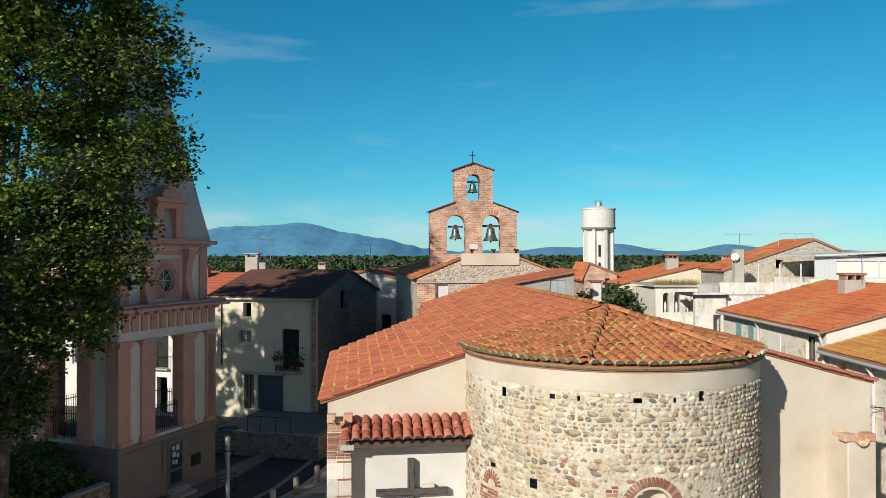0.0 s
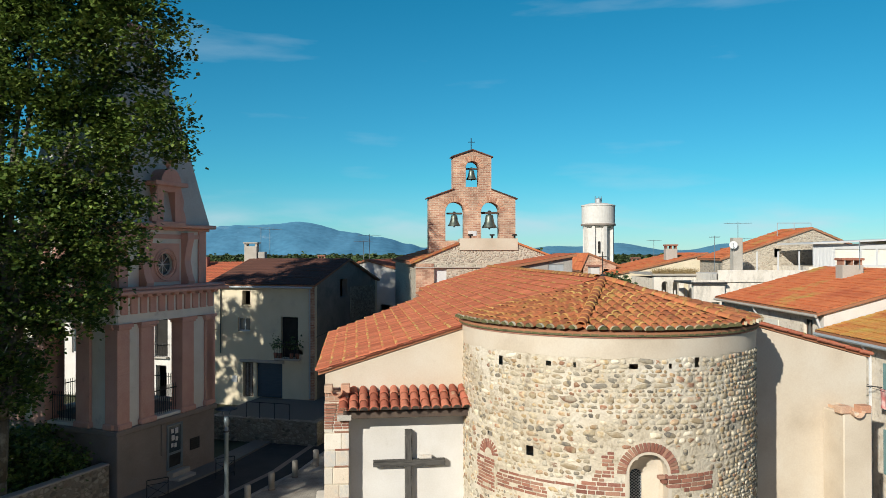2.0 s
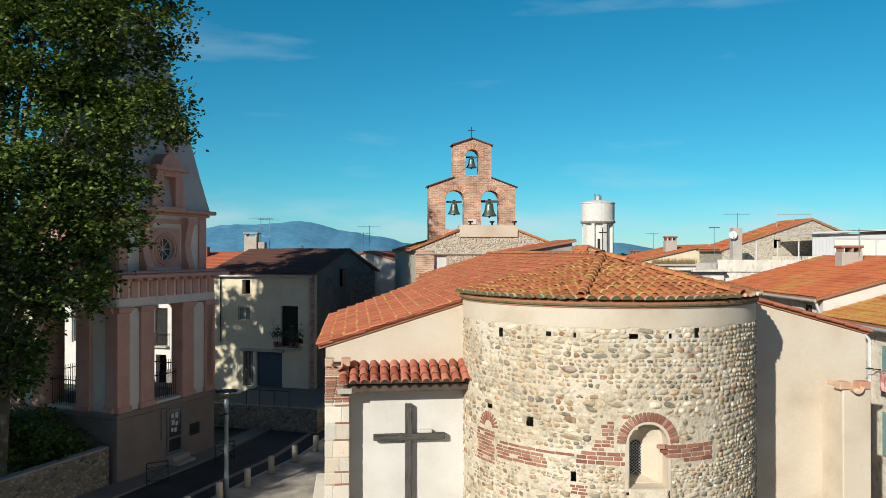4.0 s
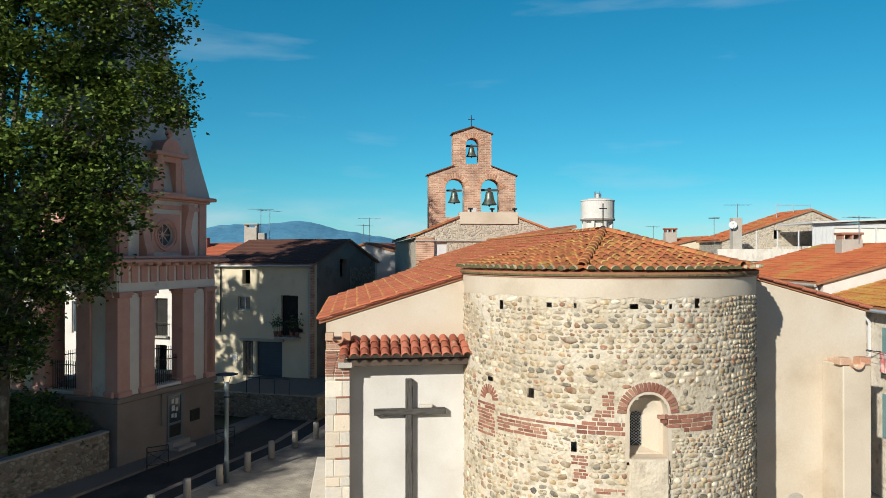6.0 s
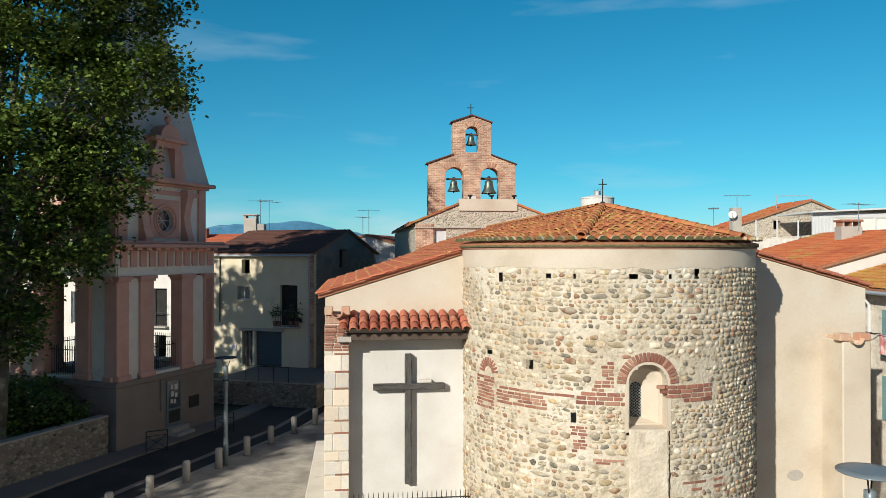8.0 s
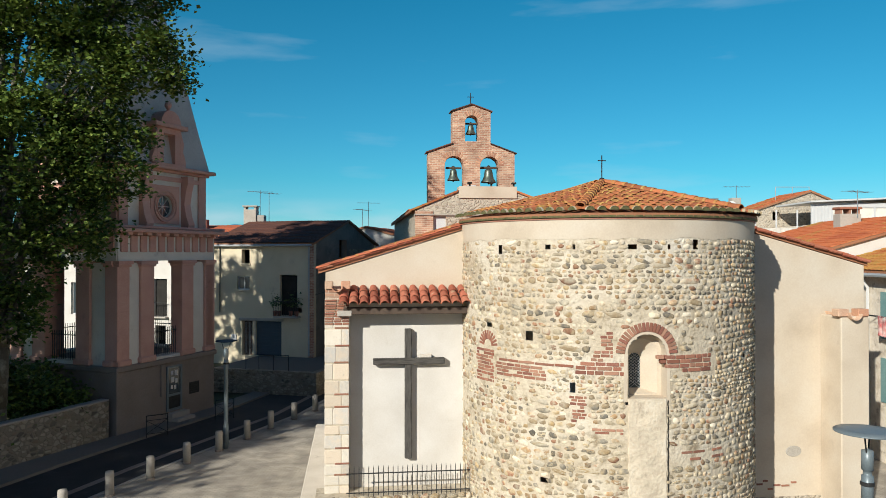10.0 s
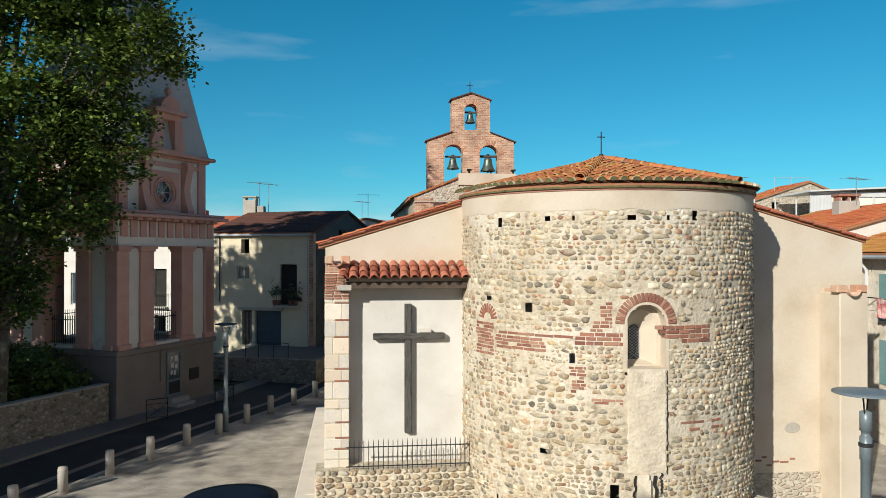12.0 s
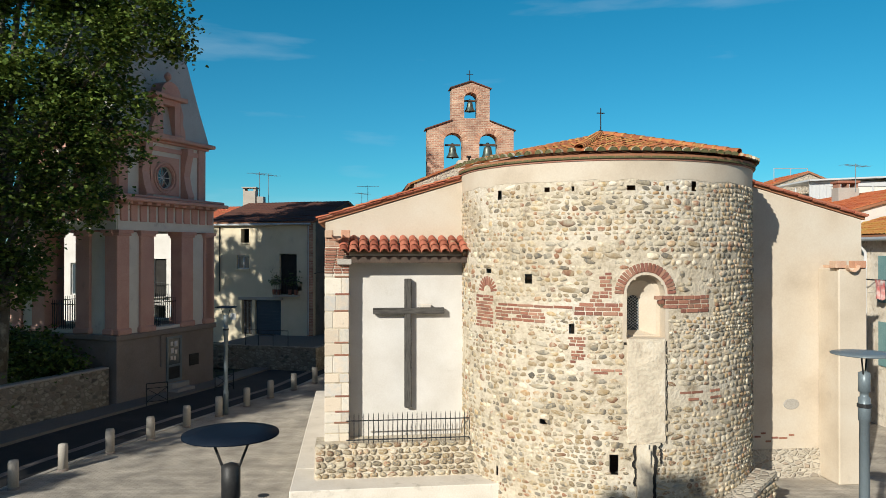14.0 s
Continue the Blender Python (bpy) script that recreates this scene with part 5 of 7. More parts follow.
    for q in range(4):
        a = math.pi * q / 4
        rod(bm, (3.05 - 0.5 * math.cos(a), 0.42, 9.75 - 0.5 * math.sin(a)), (3.05 + 0.5 * math.cos(a), 0.42, 9.75 + 0.5 * math.sin(a)), 0.02, 5)
    sub("glazing_bar", bm, M_WHITEPAINT, m)
    for a, c in ((0.28, 0.8), (5.3, 5.82)):
        sub("upper_pilaster", soft_box(a + 0.002 * k, c - 0.002 * k, 0.2 + e, 0.3, 8.8, 11.3, 0.02), M_PINK, m)
    for a in (1.5, 4.15):
        prof = [(0.3, 8.8), (-0.12, 8.8), (-0.16, 8.95), (-0.02, 9.3), (0.1, 9.9), (0.0, 10.5), (-0.12, 10.9), (-0.1, 11.2), (0.3, 11.2)]
        sub("console", prism(bmesh.new(), prof, a, a + 0.42, "x"), M_PINK, m, label="pink scrolled console bracket")
    sub("frieze_band", boxes((0.3, 5.8, 0.22 + e, 0.3, 10.92, 11.12)), M_PINK, m)
    # dormer on the roof
    dm = part("dormer", bmesh.new(), M_PINK, tower, "pink dormer with dark opening and pediment")
    bm = holed(bmesh.new(), rect((2.3, 3.8, 11.6, 13.3)), [rect((2.68, 3.42, 11.7, 13.05))], 0.42, 1.6)
    sub("dormer_front", bm, M_PINK, m @ pose(0, -0.42, 0), dm)
    sub("dormer_sill", soft_box(2.1, 4.0, 0.3, 0.7, 11.55, 11.68, 0.02), M_PINK, m @ pose(0, -0.42, 0), dm)
    sub("dormer_cornice", soft_box(2.0, 4.1, 0.22, 1.9, 13.3, 13.5, 0.03), M_PINK, m @ pose(0, -0.42, 0), dm)
    ped = [(2.4, 13.5), (3.7, 13.5)] + [(3.05 + 0.62 * math.cos(math.pi * q / 8), 13.5 + 0.6 * math.sin(math.pi * q / 8)) for q in range(1, 8)]
    sub("pediment", prism(bmesh.new(), ped, 0.3, 1.9), M_PINK, m @ pose(0, -0.42, 0), dm)
    sub("dormer_roof", boxes((2.3, 3.8, 1.55, 2.3, 13.3, 13.5)), M_PINK, m @ pose(0, -0.42, 0), dm)
    sub("finial", lathe(bmesh.new(), [(0.12, 14.05), (0.06, 14.15), (0.16, 14.3), (0.16, 14.42), (0.05, 14.55)], 10, (3.05, 0.5)), M_PINK, m @ pose(0, -0.42, 0), dm)
    sub("shutter", boxes((2.66, 3.44, 1.0, 1.04, 11.68, 13.07)), M_DARK, m @ pose(0, -0.42, 0), dm)
    for sx in (1, -1):
        prof = [(3.05 + sx * 0.76, 11.68), (3.05 + sx * 1.1, 11.68), (3.05 + sx * 1.05, 12.0), (3.05 + sx * 0.9, 12.3), (3.05 + sx * 0.95, 12.7), (3.05 + sx * 0.8, 13.1), (3.05 + sx * 0.76, 13.2)]
        sub("volute", prism(bmesh.new(), prof, 0.42, 0.62), M_PINK, m @ pose(0, -0.42, 0), dm)
part("cornice", soft_box(-0.55, TL + 0.55, -0.55, TL + 0.55, 8.5, 8.66, 0.03), M_PINK, tower)
part("cornice", soft_box(-0.42, TL + 0.42, -0.42, TL + 0.42, 8.66, 8.8, 0.05), M_PINK, tower)
part("upper_cornice", soft_box(0.12, TL - 0.12, 0.12, TL - 0.12, 11.3, 11.42, 0.03), M_PINK, tower)
part("upper_cornice", soft_box(-0.12, TL + 0.12, -0.12, TL + 0.12, 11.42, 11.6, 0.05), M_PINK, tower)
part("floor_slab", boxes((0.5, TL - 0.5, 0.5, TL - 0.5, 2.8, 2.9)), M_BASE, tower)
bm = bmesh.new()
levels = [(2.92, 11.6), (2.6, 13.2), (2.2, 15.4), (1.75, 17.6), (1.32, 19.6), (1.1, 20.6)]
vr = [[bm.verts.new((TL / 2 + sx * hs, TL / 2 + sy * hs, z)) for sx, sy in ((-1, -1), (1, -1), (1, 1), (-1, 1))] for hs, z in levels]
for a, c in zip(vr, vr[1:]):
    for i in range(4):
        bm.faces.new((a[i], a[(i + 1) % 4], c[(i + 1) % 4], c[i]))
bm.faces.new(vr[-1])
part("spire_roof", bm, M_SPIRE, tower, "steep pale grey pyramid roof")
part("roof_cap", soft_box(TL / 2 - 1.2, TL / 2 + 1.2, TL / 2 - 1.2, TL / 2 + 1.2, 20.55, 20.95, 0.12), M_PINK, tower)
crest = part("roof_cresting", boxes((TL / 2 - 1, TL / 2 + 1, TL / 2 - 1.01, TL / 2 - 0.98, 21.6, 21.64), (TL / 2 - 1, TL / 2 + 1, TL / 2 + 0.98, TL / 2 + 1.01, 21.6, 21.64), (TL / 2 + 0.98, TL / 2 + 1.01, TL / 2 - 1, TL / 2 + 1, 21.6, 21.64)), M_IRON, tower, "iron railing on the roof top")
for i in range(5):
    for sy in (-1, 1):
        part("bar", rod(bmesh.new(), (TL / 2 - 1 + 0.5 * i, TL / 2 + sy, 20.9), (TL / 2 - 1 + 0.5 * i, TL / 2 + sy, 21.8), 0.02, 5), M_IRON, crest)
part("bar", rod(bmesh.new(), (TL / 2 + 1, TL / 2 + 1, 20.9), (TL / 2 + 1, TL / 2 + 1, 24), 0.03, 5), M_IRON, crest)
# base-storey door, notices, vent, steps
door = part("door", holed(bmesh.new(), rect((2.82, 3.82, 0.42, 2.48)), [rect((2.94, 3.70, 1.2, 2.38)), rect((2.94, 3.70, 0.54, 1.1))], -0.09, -0.03), M_STEEL, tower, "glazed grey-green door with notices")
part("glass", boxes((2.94, 3.7, -0.055, -0.045, 1.2, 2.38)), M_GLASS, door)
part("lower_panel", boxes((2.94, 3.7, -0.055, -0.045, 0.54, 1.1)), M_IRON, door)
for x, z, w, h in ((3.1, 2.05, 0.16, 0.2), (3.35, 2.0, 0.2, 0.26), (3.12, 1.72, 0.2, 0.24), (3.38, 1.66, 0.16, 0.2), (3.1, 1.42, 0.14, 0.18), (3.3, 1.38, 0.15, 0.2)):
    part("notice", boxes((x, x + w, -0.062, -0.057, z, z + h)), M_PAPER, door)
vent = part("vent", boxes((4.35, 5.0, -0.07, -0.03, 0.98, 1.52)), M_IRON, tower, "dark metal wall vent")
for i in range(5):
    part("slat", boxes((4.38, 4.97, -0.085, -0.07, 1.03 + 0.1 * i, 1.08 + 0.1 * i)), M_IRON, vent)
part("downpipe", boxes((2.45, 2.6, -0.12, -0.04, 1.2, 2.6)), M_BASE, tower)
part("step", soft_box(2.8, 3.95, -0.75, -0.04, -0.1, 0.16, 0.02), M_CONCRETE, tower)
part("step", soft_box(2.8, 3.95, -0.42, -0.04, 0.16, 0.38, 0.02), M_CONCRETE, tower)

# ---- street ----
M_PAVERS = brick_mat("small_pavers", (0.38, 0.335, 0.27), (0.44, 0.39, 0.315), (0.29, 0.255, 0.21), 0.22, 0.11, 0.008, "XY")


def strip(name, left, right, z0, z1, material, label, category):
    """A slab between two edges on the plan."""
    bm = bmesh.new()
    prism(bm, left + right[::-1], z0, z1, "z")
    return tagged(part(name, bm, material), label, category, kind="structure")


EDGE = [(-14.0, 8.0), (-11.9, 18.5), (-10.9, 22.6), (-9.7, 26.5), (-8.1, 31.0), (-6.6, 35.0), (-5.6, 40.0), (-5.0, 62.0)]
WALLLINE = [(-26.0, 8.0), (-18.6, 17.0), (-16.7, 22.6), (-15.3, 26.5), (-13.62, 30.6), (-12.0, 35.0), (-10.4, 40.0), (-9.0, 62.0)]
KERB = [(-20.0, 8.0), (-16.2, 18.5), (-14.9, 22.6), (-13.7, 26.5), (-12.1, 31.0), (-10.6, 35.0), (-9.4, 40.0), (-8.4, 62.0)]
strip("road", KERB, EDGE, -0.14, -0.07, M_ASPHALT, "narrow dark asphalt street", "road")
strip("plaza", EDGE, [(60, 8), (60, 18), (60, 22), (60, 26), (60, 31), (60, 35), (60, 40), (60, 62)], -0.15, 0.0, M_PAVERS, "pale paved square round the church", "pavement")
strip("pavement", WALLLINE, KERB, -0.15, 0.03, M_PAVE, "narrow grey pavement beside the street", "pavement")
strip("kerb", [(x - 0.18, y) for x, y in EDGE], [(x - 0.004, y) for x, y in EDGE], -0.14, 0.02, M_CONCRETE, "pale stone kerb edging the square", "kerb")
strip("gutter", [(x - 1.5, y) for x, y in EDGE], [(x - 1.2, y) for x, y in EDGE], -0.12, -0.066, M_BASE, "pale worn channel line along the street", "gutter")
strip("yard", [(-60, 8), (-60, 17), (-60, 62)], [(-26.2, 8), (-18.8, 17), (-9.2, 62)], -0.15, 0.5, M_EARTH, "dark garden soil behind the stone wall", "garden")
strip("near_square", [(-20, -40), (-14.0, 7.99)], [(60, -40), (60, 7.99)], -0.15, -0.004, M_PAVERS, "pale paved square", "pavement")

gw = thing("garden_wall", pose(0, 0, 0), "low rubble stone wall round a garden", "wall")
GW = [(-13.75, 30.5), (-15.4, 26.2), (-16.8, 22.4), (-18.7, 16.8), (-22, 10)]
for (x0, y0), (x1, y1) in zip(GW, GW[1:]):
    m, L = frame_of((x1, y1), (x0, y0))
    sub("wall_body", boxes((0, L, 0, 0.4, -0.1, 1.5)), M_GARDENWALL, m, gw)
    sub("wall_top", soft_box(-0.02, L + 0.02, -0.03, 0.43, 1.5, 1.58, 0.03), M_CONCRETE, m, gw)

BOLL = [(-12.0, 18.0), (-11.4, 19.7), (-10.95, 21.4), (-10.4, 23.2), (-9.8, 24.9), (-9.2, 26.7), (-8.55, 28.4), (-7.95, 30.2), (-7.4, 32.0), (-6.75, 33.8), (-6.1, 35.6)]
boll = None
for x, y in BOLL:
    if boll is None:
        boll = thing("bollard", pose(x, y, 0), "short pale grey concrete street bollard", "bollard", "bollards along the street")
        part("post", lathe(bmesh.new(), [(0.135, 0.0), (0.135, 0.70), (0.12, 0.77), (0.02, 0.79)], 16), M_CONCRETE, boll, "", True)
        part("foot_ring", lathe(bmesh.new(), [(0.15, 0.0), (0.15, 0.04), (0.137, 0.06)], 16), M_BASE, boll)
    else:
        copy_thing(boll, pose(x, y, 0, 0, 0, (x * 40) % 90))


def barrier(x, y, rz):
    t = thing("street_barrier", pose(x, y, 0, 0, 0, rz), "dark steel street barrier with crossed bars", "barrier", "barriers by the tower")
    part("frame", rod(rod(rod(bmesh.new(), (0, 0, 0), (0, 0, 0.9), 0.022, 6), (0.85, 0, 0), (0.85, 0, 0.9), 0.022, 6), (0, 0, 0.9), (0.85, 0, 0.9), 0.022, 6), M_IRON, t)
    for z in (0.7, 0.15):
        part("rail_bar", rod(bmesh.new(), (0, 0, z), (0.85, 0, z), 0.015, 6), M_IRON, t)
    part("cross_bar", rod(rod(bmesh.new(), (0, 0, 0.15), (0.85, 0, 0.7), 0.012, 6), (0, 0, 0.7), (0.85, 0, 0.15), 0.012, 6), M_IRON, t)


barrier(-12.15, 30.4, 35)
barrier(-10.3, 33.6, 35)


def street_lamp(x, y, h, rad, pole_mat, rz=0, disc_mat=M_DISC):
    """A disc lamp on two thin arms over a stepped steel pole."""
    t = thing("street_lamp", pose(x, y, 0, 0, 0, rz), "steel street lamp with a flat round disc head", "street lamp", "street lamps")
    part("pole", lathe(bmesh.new(), [(0.10, 0.0), (0.10, 0.9), (0.085, 0.95), (0.08, h - 1.15), (0.095, h - 1.14), (0.095, h - 0.75), (0.07, h - 0.74), (0.07, h - 0.66), (0.095, h - 0.65), (0.095, h - 0.33), (0.02, h - 0.3)], 18), pole_mat, t, "", True)
    part("disc", lathe(bmesh.new(), [(0.05, h - 0.03), (rad * 0.7, h - 0.045), (rad, h - 0.02), (rad, h), (rad * 0.6, h + 0.025), (0.05, h + 0.035)], 40), disc_mat, t, "flat round disc", True)
    for s in (1, -1):
        part("arm", rod(bmesh.new(), (s * 0.07, 0, h - 0.38), (s * rad * 0.42, 0, h - 0.04), 0.014, 6), M_IRON, t)
    part("collar", lathe(bmesh.new(), [(0.1, h - 0.92), (0.115, h - 0.91), (0.115, h - 0.86), (0.1, h - 0.85)], 16), M_IRON, t)
    return t


street_lamp(-8.4, 28.8, 4.2, 0.42, M_STEEL, 20)
street_lamp(-2.09, 7.5, 4.5, 0.48, M_IRON, 0)
# this disc is lighter grey, painting in the light that skims its edge
street_lamp(7.22, 12.5, 4.62, 0.52, M_STEEL, 50, M_STEEL)
for x, y in ((-3.9, 16.2), (-2.6, 12.2), (9.3, 17.3), (-4.6, 19.2)):
    t = thing("manhole_cover", pose(x, y, 0.0), "small round iron cover in the paving", "manhole cover", "covers in the paving")
    part("cover", lathe(bmesh.new(), [(0.15, 0.0), (0.15, 0.008), (0.02, 0.01)], 16), M_IRON, t)

# ---- houses behind, left of the church ----
def window(h, x0, x1, z0, z1, y=0.14, frame_mat=None, bars=1, axis="front", glass=True):
    """A glazed frame set into an opening of a house's front or side."""
    fm = frame_mat or M_WHITEPAINT
    f = 0.07
    outer, holes = rect((x0, x1, z0, z1)), []
    n = bars + 1
    w = (x1 - x0 - f * (n + 1)) / n
    for i in range(n):
        a = x0 + f + i * (w + f)
        holes.append(rect((a, a + w, z0 + f, z1 - f)))
    ax = "y" if axis == "front" else "x"
    wd = part("window", holed(bmesh.new(), outer, holes, y, y + 0.06, ax), fm, h)
    if glass:
        for hh in holes:
            bm = prism(bmesh.new(), hh, y + 0.025, y + 0.035, ax)
            part("pane", bm, M_GLASS, wd)
    return wd


# side wall render darkened so its shade is in the colour; blotches are stains
M_SHADYWALL = mat("shaded_stained_render", [(0.19, 0.17, 0.145), (0.26, 0.235, 0.20)], 0.8, 20, spots=((0.12, 0.11, 0.10), 0.9, 0.52, 0.75))
front_h = [(5.2, 6.4, 3.7, 6.25), (2.13, 3.03, 5.27, 6.14), (2.45, 3.03, 6.95, 7.85), (2.5, 5.3, 1.1, 3.3), (6.05, 6.75, 3.9, 4.2)]
# near-black roof tiles paint in the shade over this roof
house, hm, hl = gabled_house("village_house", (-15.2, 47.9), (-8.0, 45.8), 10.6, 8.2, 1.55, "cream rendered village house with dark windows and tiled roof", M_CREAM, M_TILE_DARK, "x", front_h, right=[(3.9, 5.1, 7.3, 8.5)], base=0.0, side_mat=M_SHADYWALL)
window(house, 2.13, 3.03, 5.27, 6.14)
part("sill", soft_box(2.05, 3.1, -0.08, 0.1, 5.17, 5.27, 0.01), M_CREAM, house)
part("sill", soft_box(2.4, 3.1, -0.08, 0.1, 6.85, 6.95, 0.01), M_CREAM, house)
part("french_window", boxes((5.22, 6.38, 0.2, 0.24, 3.7, 6.2)), M_DARK, house, "dark open french window")
bal = part("balcony", soft_box(4.95, 6.65, -0.45, 0.0, 3.55, 3.68, 0.02), M_CONCRETE, house)
for i in range(15):
    part("bar", rod(bmesh.new(), (4.98 + 0.117 * i, -0.42, 3.66), (4.98 + 0.117 * i, -0.42, 4.6), 0.012, 4), M_IRON, bal)
part("rail_bar", boxes((4.95, 6.65, -0.44, -0.40, 4.58, 4.63)), M_IRON, bal)
for x in (5.0, 5.3, 6.1, 6.5):
    bm = bmesh.new()
    rr = random.Random(int(x * 10))
    for q in range(70):
        p = Vector((x + rr.gauss(0, 0.16), -0.35 + rr.gauss(0, 0.1), 4.3 + abs(rr.gauss(0, 0.35))))
        d = Vector((rr.uniform(-1, 1), rr.uniform(-1, 1), rr.uniform(-1, 1))) * 0.09
        e = Vector((rr.uniform(-1, 1), rr.uniform(-1, 1), rr.uniform(-1, 1))) * 0.09
        bm.faces.new([bm.verts.new(q2) for q2 in (p, p + d, p + d + e, p + e)])
    pp = thing("potted_plant", hm @ pose(0, 0, 0), "dark green potted plant on the balcony", "plant", "plants on the balcony")
    part("pot", lathe(bmesh.new(), [(0.1, 3.68), (0.14, 3.98), (0.13, 4.0)], 10, (x, -0.3)), M_BRICK, pp)
    part("foliage", bm, M_FARLEAF, pp)
part("lintel", soft_box(2.3, 5.45, -0.12, 0.05, 3.3, 3.48, 0.02), M_CONCRETE, house)
dr = part("door", boxes((2.55, 3.2, 0.2, 0.25, 1.1, 3.28)), M_DARKWOOD, house, "dark barred entrance door")
for i in range(6):
    part("bar", rod(bmesh.new(), (2.62 + 0.1 * i, 0.17, 1.15), (2.62 + 0.1 * i, 0.17, 3.2), 0.012, 4), M_GALV, dr)
part("pier", boxes((3.22, 3.45, 0.05, 0.3, 1.1, 3.3)), M_CREAM, house)
sh = part("roller_shutter", boxes((3.47, 5.28, 0.2, 0.24, 1.1, 3.28)), M_BLUE, house, "blue metal roller shutter")
for i in range(10):
    part("slat", boxes((3.47, 5.28, 0.17, 0.2, 1.15 + 0.21 * i, 1.31 + 0.21 * i)), M_BLUE, sh)
part("letter_box", soft_box(1.7, 2.1, -0.05, 0.02, 2.0, 2.4, 0.01), M_WHITEPAINT, house)
part("gutter", rod(bmesh.new(), (-0.1, -0.28, 8.1), (7.5, -0.28, 8.1), 0.07, 8), M_GALV, house)
part("downpipe", rod(bmesh.new(), (7.25, -0.1, 8.0), (7.25, -0.1, 1.2), 0.05, 6), M_GALV, house)
part("downpipe", rod(bmesh.new(), (0.9, -0.06, 8.0), (0.9, -0.06, 3.8), 0.035, 6), M_IRON, house)
part("cable", rod(bmesh.new(), (7.52, 0.2, 5.0), (7.52, 10.2, 5.8), 0.02, 4), M_IRON, house)
part("corner_facing", boxes((7.15, 7.54, -0.04, 0.0, 1.1, 8.1)), M_BELFRY, house)
part("rough_side", boxes((7.5, 7.53, 5.6, 10.2, 0.5, 7.9)), M_GARDENWALL, house, "bare rubble side wall")
wl2 = thing("wall_lantern", hm @ pose(0.55, -0.5, 5.2), "black street lantern on a wall bracket", "lantern")
part("bracket", rod(bmesh.new(), (0.0, 0.48, 0.1), (0, 0.0, 0.3), 0.02, 5), M_IRON, wl2)
part("lantern_body", lathe(bmesh.new(), [(0.08, -0.3), (0.17, 0.1), (0.1, 0.25), (0.02, 0.32)], 6), M_IRON, wl2)

white, wm, _ = gabled_house("white_house", (-30.5, 52.3), (-15.4, 48.1), 10, 8.1, 1.4, "white rendered house with barred balcony window", M_WHITE, M_TILE, "x", [(11.7, 12.7, 3.4, 5.9), (11.8, 12.6, 0.5, 2.8), (5.0, 6.0, 3.4, 5.6), (13.6, 14.3, 6.4, 7.3)], base=0)
part("french_window", boxes((11.72, 12.68, 0.2, 0.24, 3.4, 5.88)), M_DARK, white)
window(white, 5.0, 6.0, 3.4, 5.6)
gr = part("balcony_grille", boxes((11.6, 12.8, -0.3, -0.26, 4.3, 4.34)), M_IRON, white)
for i in range(10):
    part("bar", rod(bmesh.new(), (11.62 + 0.128 * i, -0.28, 3.35), (11.62 + 0.128 * i, -0.28, 4.32), 0.012, 4), M_IRON, gr)
part("balcony_slab", boxes((11.6, 12.8, -0.3, 0.0, 3.3, 3.4)), M_CONCRETE, white)
part("dado", boxes((13, 15.6, -0.02, 0.0, 0, 2.8)), M_GALV, white)
wb, _, _ = gabled_house("white_house", (-11.0, 59.0), (-1.0, 57.0), 9, 8.2, 1.4, "white rendered house behind the church", M_WHITE, M_TILE, "y", [(6.2, 7.0, 5.0, 6.2)])

chim_s = thing("chimney", pose(-13.8, 53.2, 0), "grey rendered double chimney on a roof", "chimney", "chimneys of the town")
part("chimney_shaft", soft_box(-0.45, 0.45, -0.4, 0.4, 8.4, 10.75, 0.03), M_CONCRETE, chim_s)
part("chimney_shaft", soft_box(0.5, 1.0, -0.3, 0.4, 8.4, 10.35, 0.03), M_GREY, chim_s)
part("cap", boxes((-0.52, 0.52, -0.47, 0.47, 10.95, 11.03)), M_CONCRETE, chim_s)
for a, c in ((-0.45, -0.3), (0.3, 0.45)):
    part("cap_leg", boxes((a, c, -0.35, 0.35, 10.75, 10.95)), M_CONCRETE, chim_s)
for x, y, z0, s in ((-17.0, 52.5, 8.4, 0.6), ):
    t = thing("chimney", pose(x, y, 0), "small brick chimney pot stack", "chimney", "chimneys of the town")
    part("chimney_shaft", soft_box(-0.3, 0.3, -0.3, 0.3, z0, 10.0, 0.02), M_BRICK, t)


def aerial(x, y, z0, z1, rz, n=6, w=0.7):
    t = thing("tv_aerial", pose(x, y, 0, 0, 0, rz), "thin metal television aerial on a mast", "aerial", "aerials of the town")
    part("mast", rod(bmesh.new(), (0, 0, z0), (0, 0, z1), 0.022, 5), M_STEEL, t)
    part("boom", rod(bmesh.new(), (-0.9, 0, z1 - 0.1), (0.9, 0, z1 - 0.1), 0.015, 5), M_STEEL, t)
    for i in range(n):
        xx = -0.85 + 1.7 * i / (n - 1)
        part("element", rod(bmesh.new(), (xx, -w / 2, z1 - 0.1), (xx, w / 2, z1 - 0.1), 0.008, 4), M_STEEL, t)


aerial(-13.3, 53.8, 8.6, 12.2, 20)
aerial(-12.7, 54.0, 8.6, 12.1, 50)
aerial(-6.0, 60, 9.0, 11.8, 10)
aerial(-6.6, 61, 9.0, 11.3, 60)

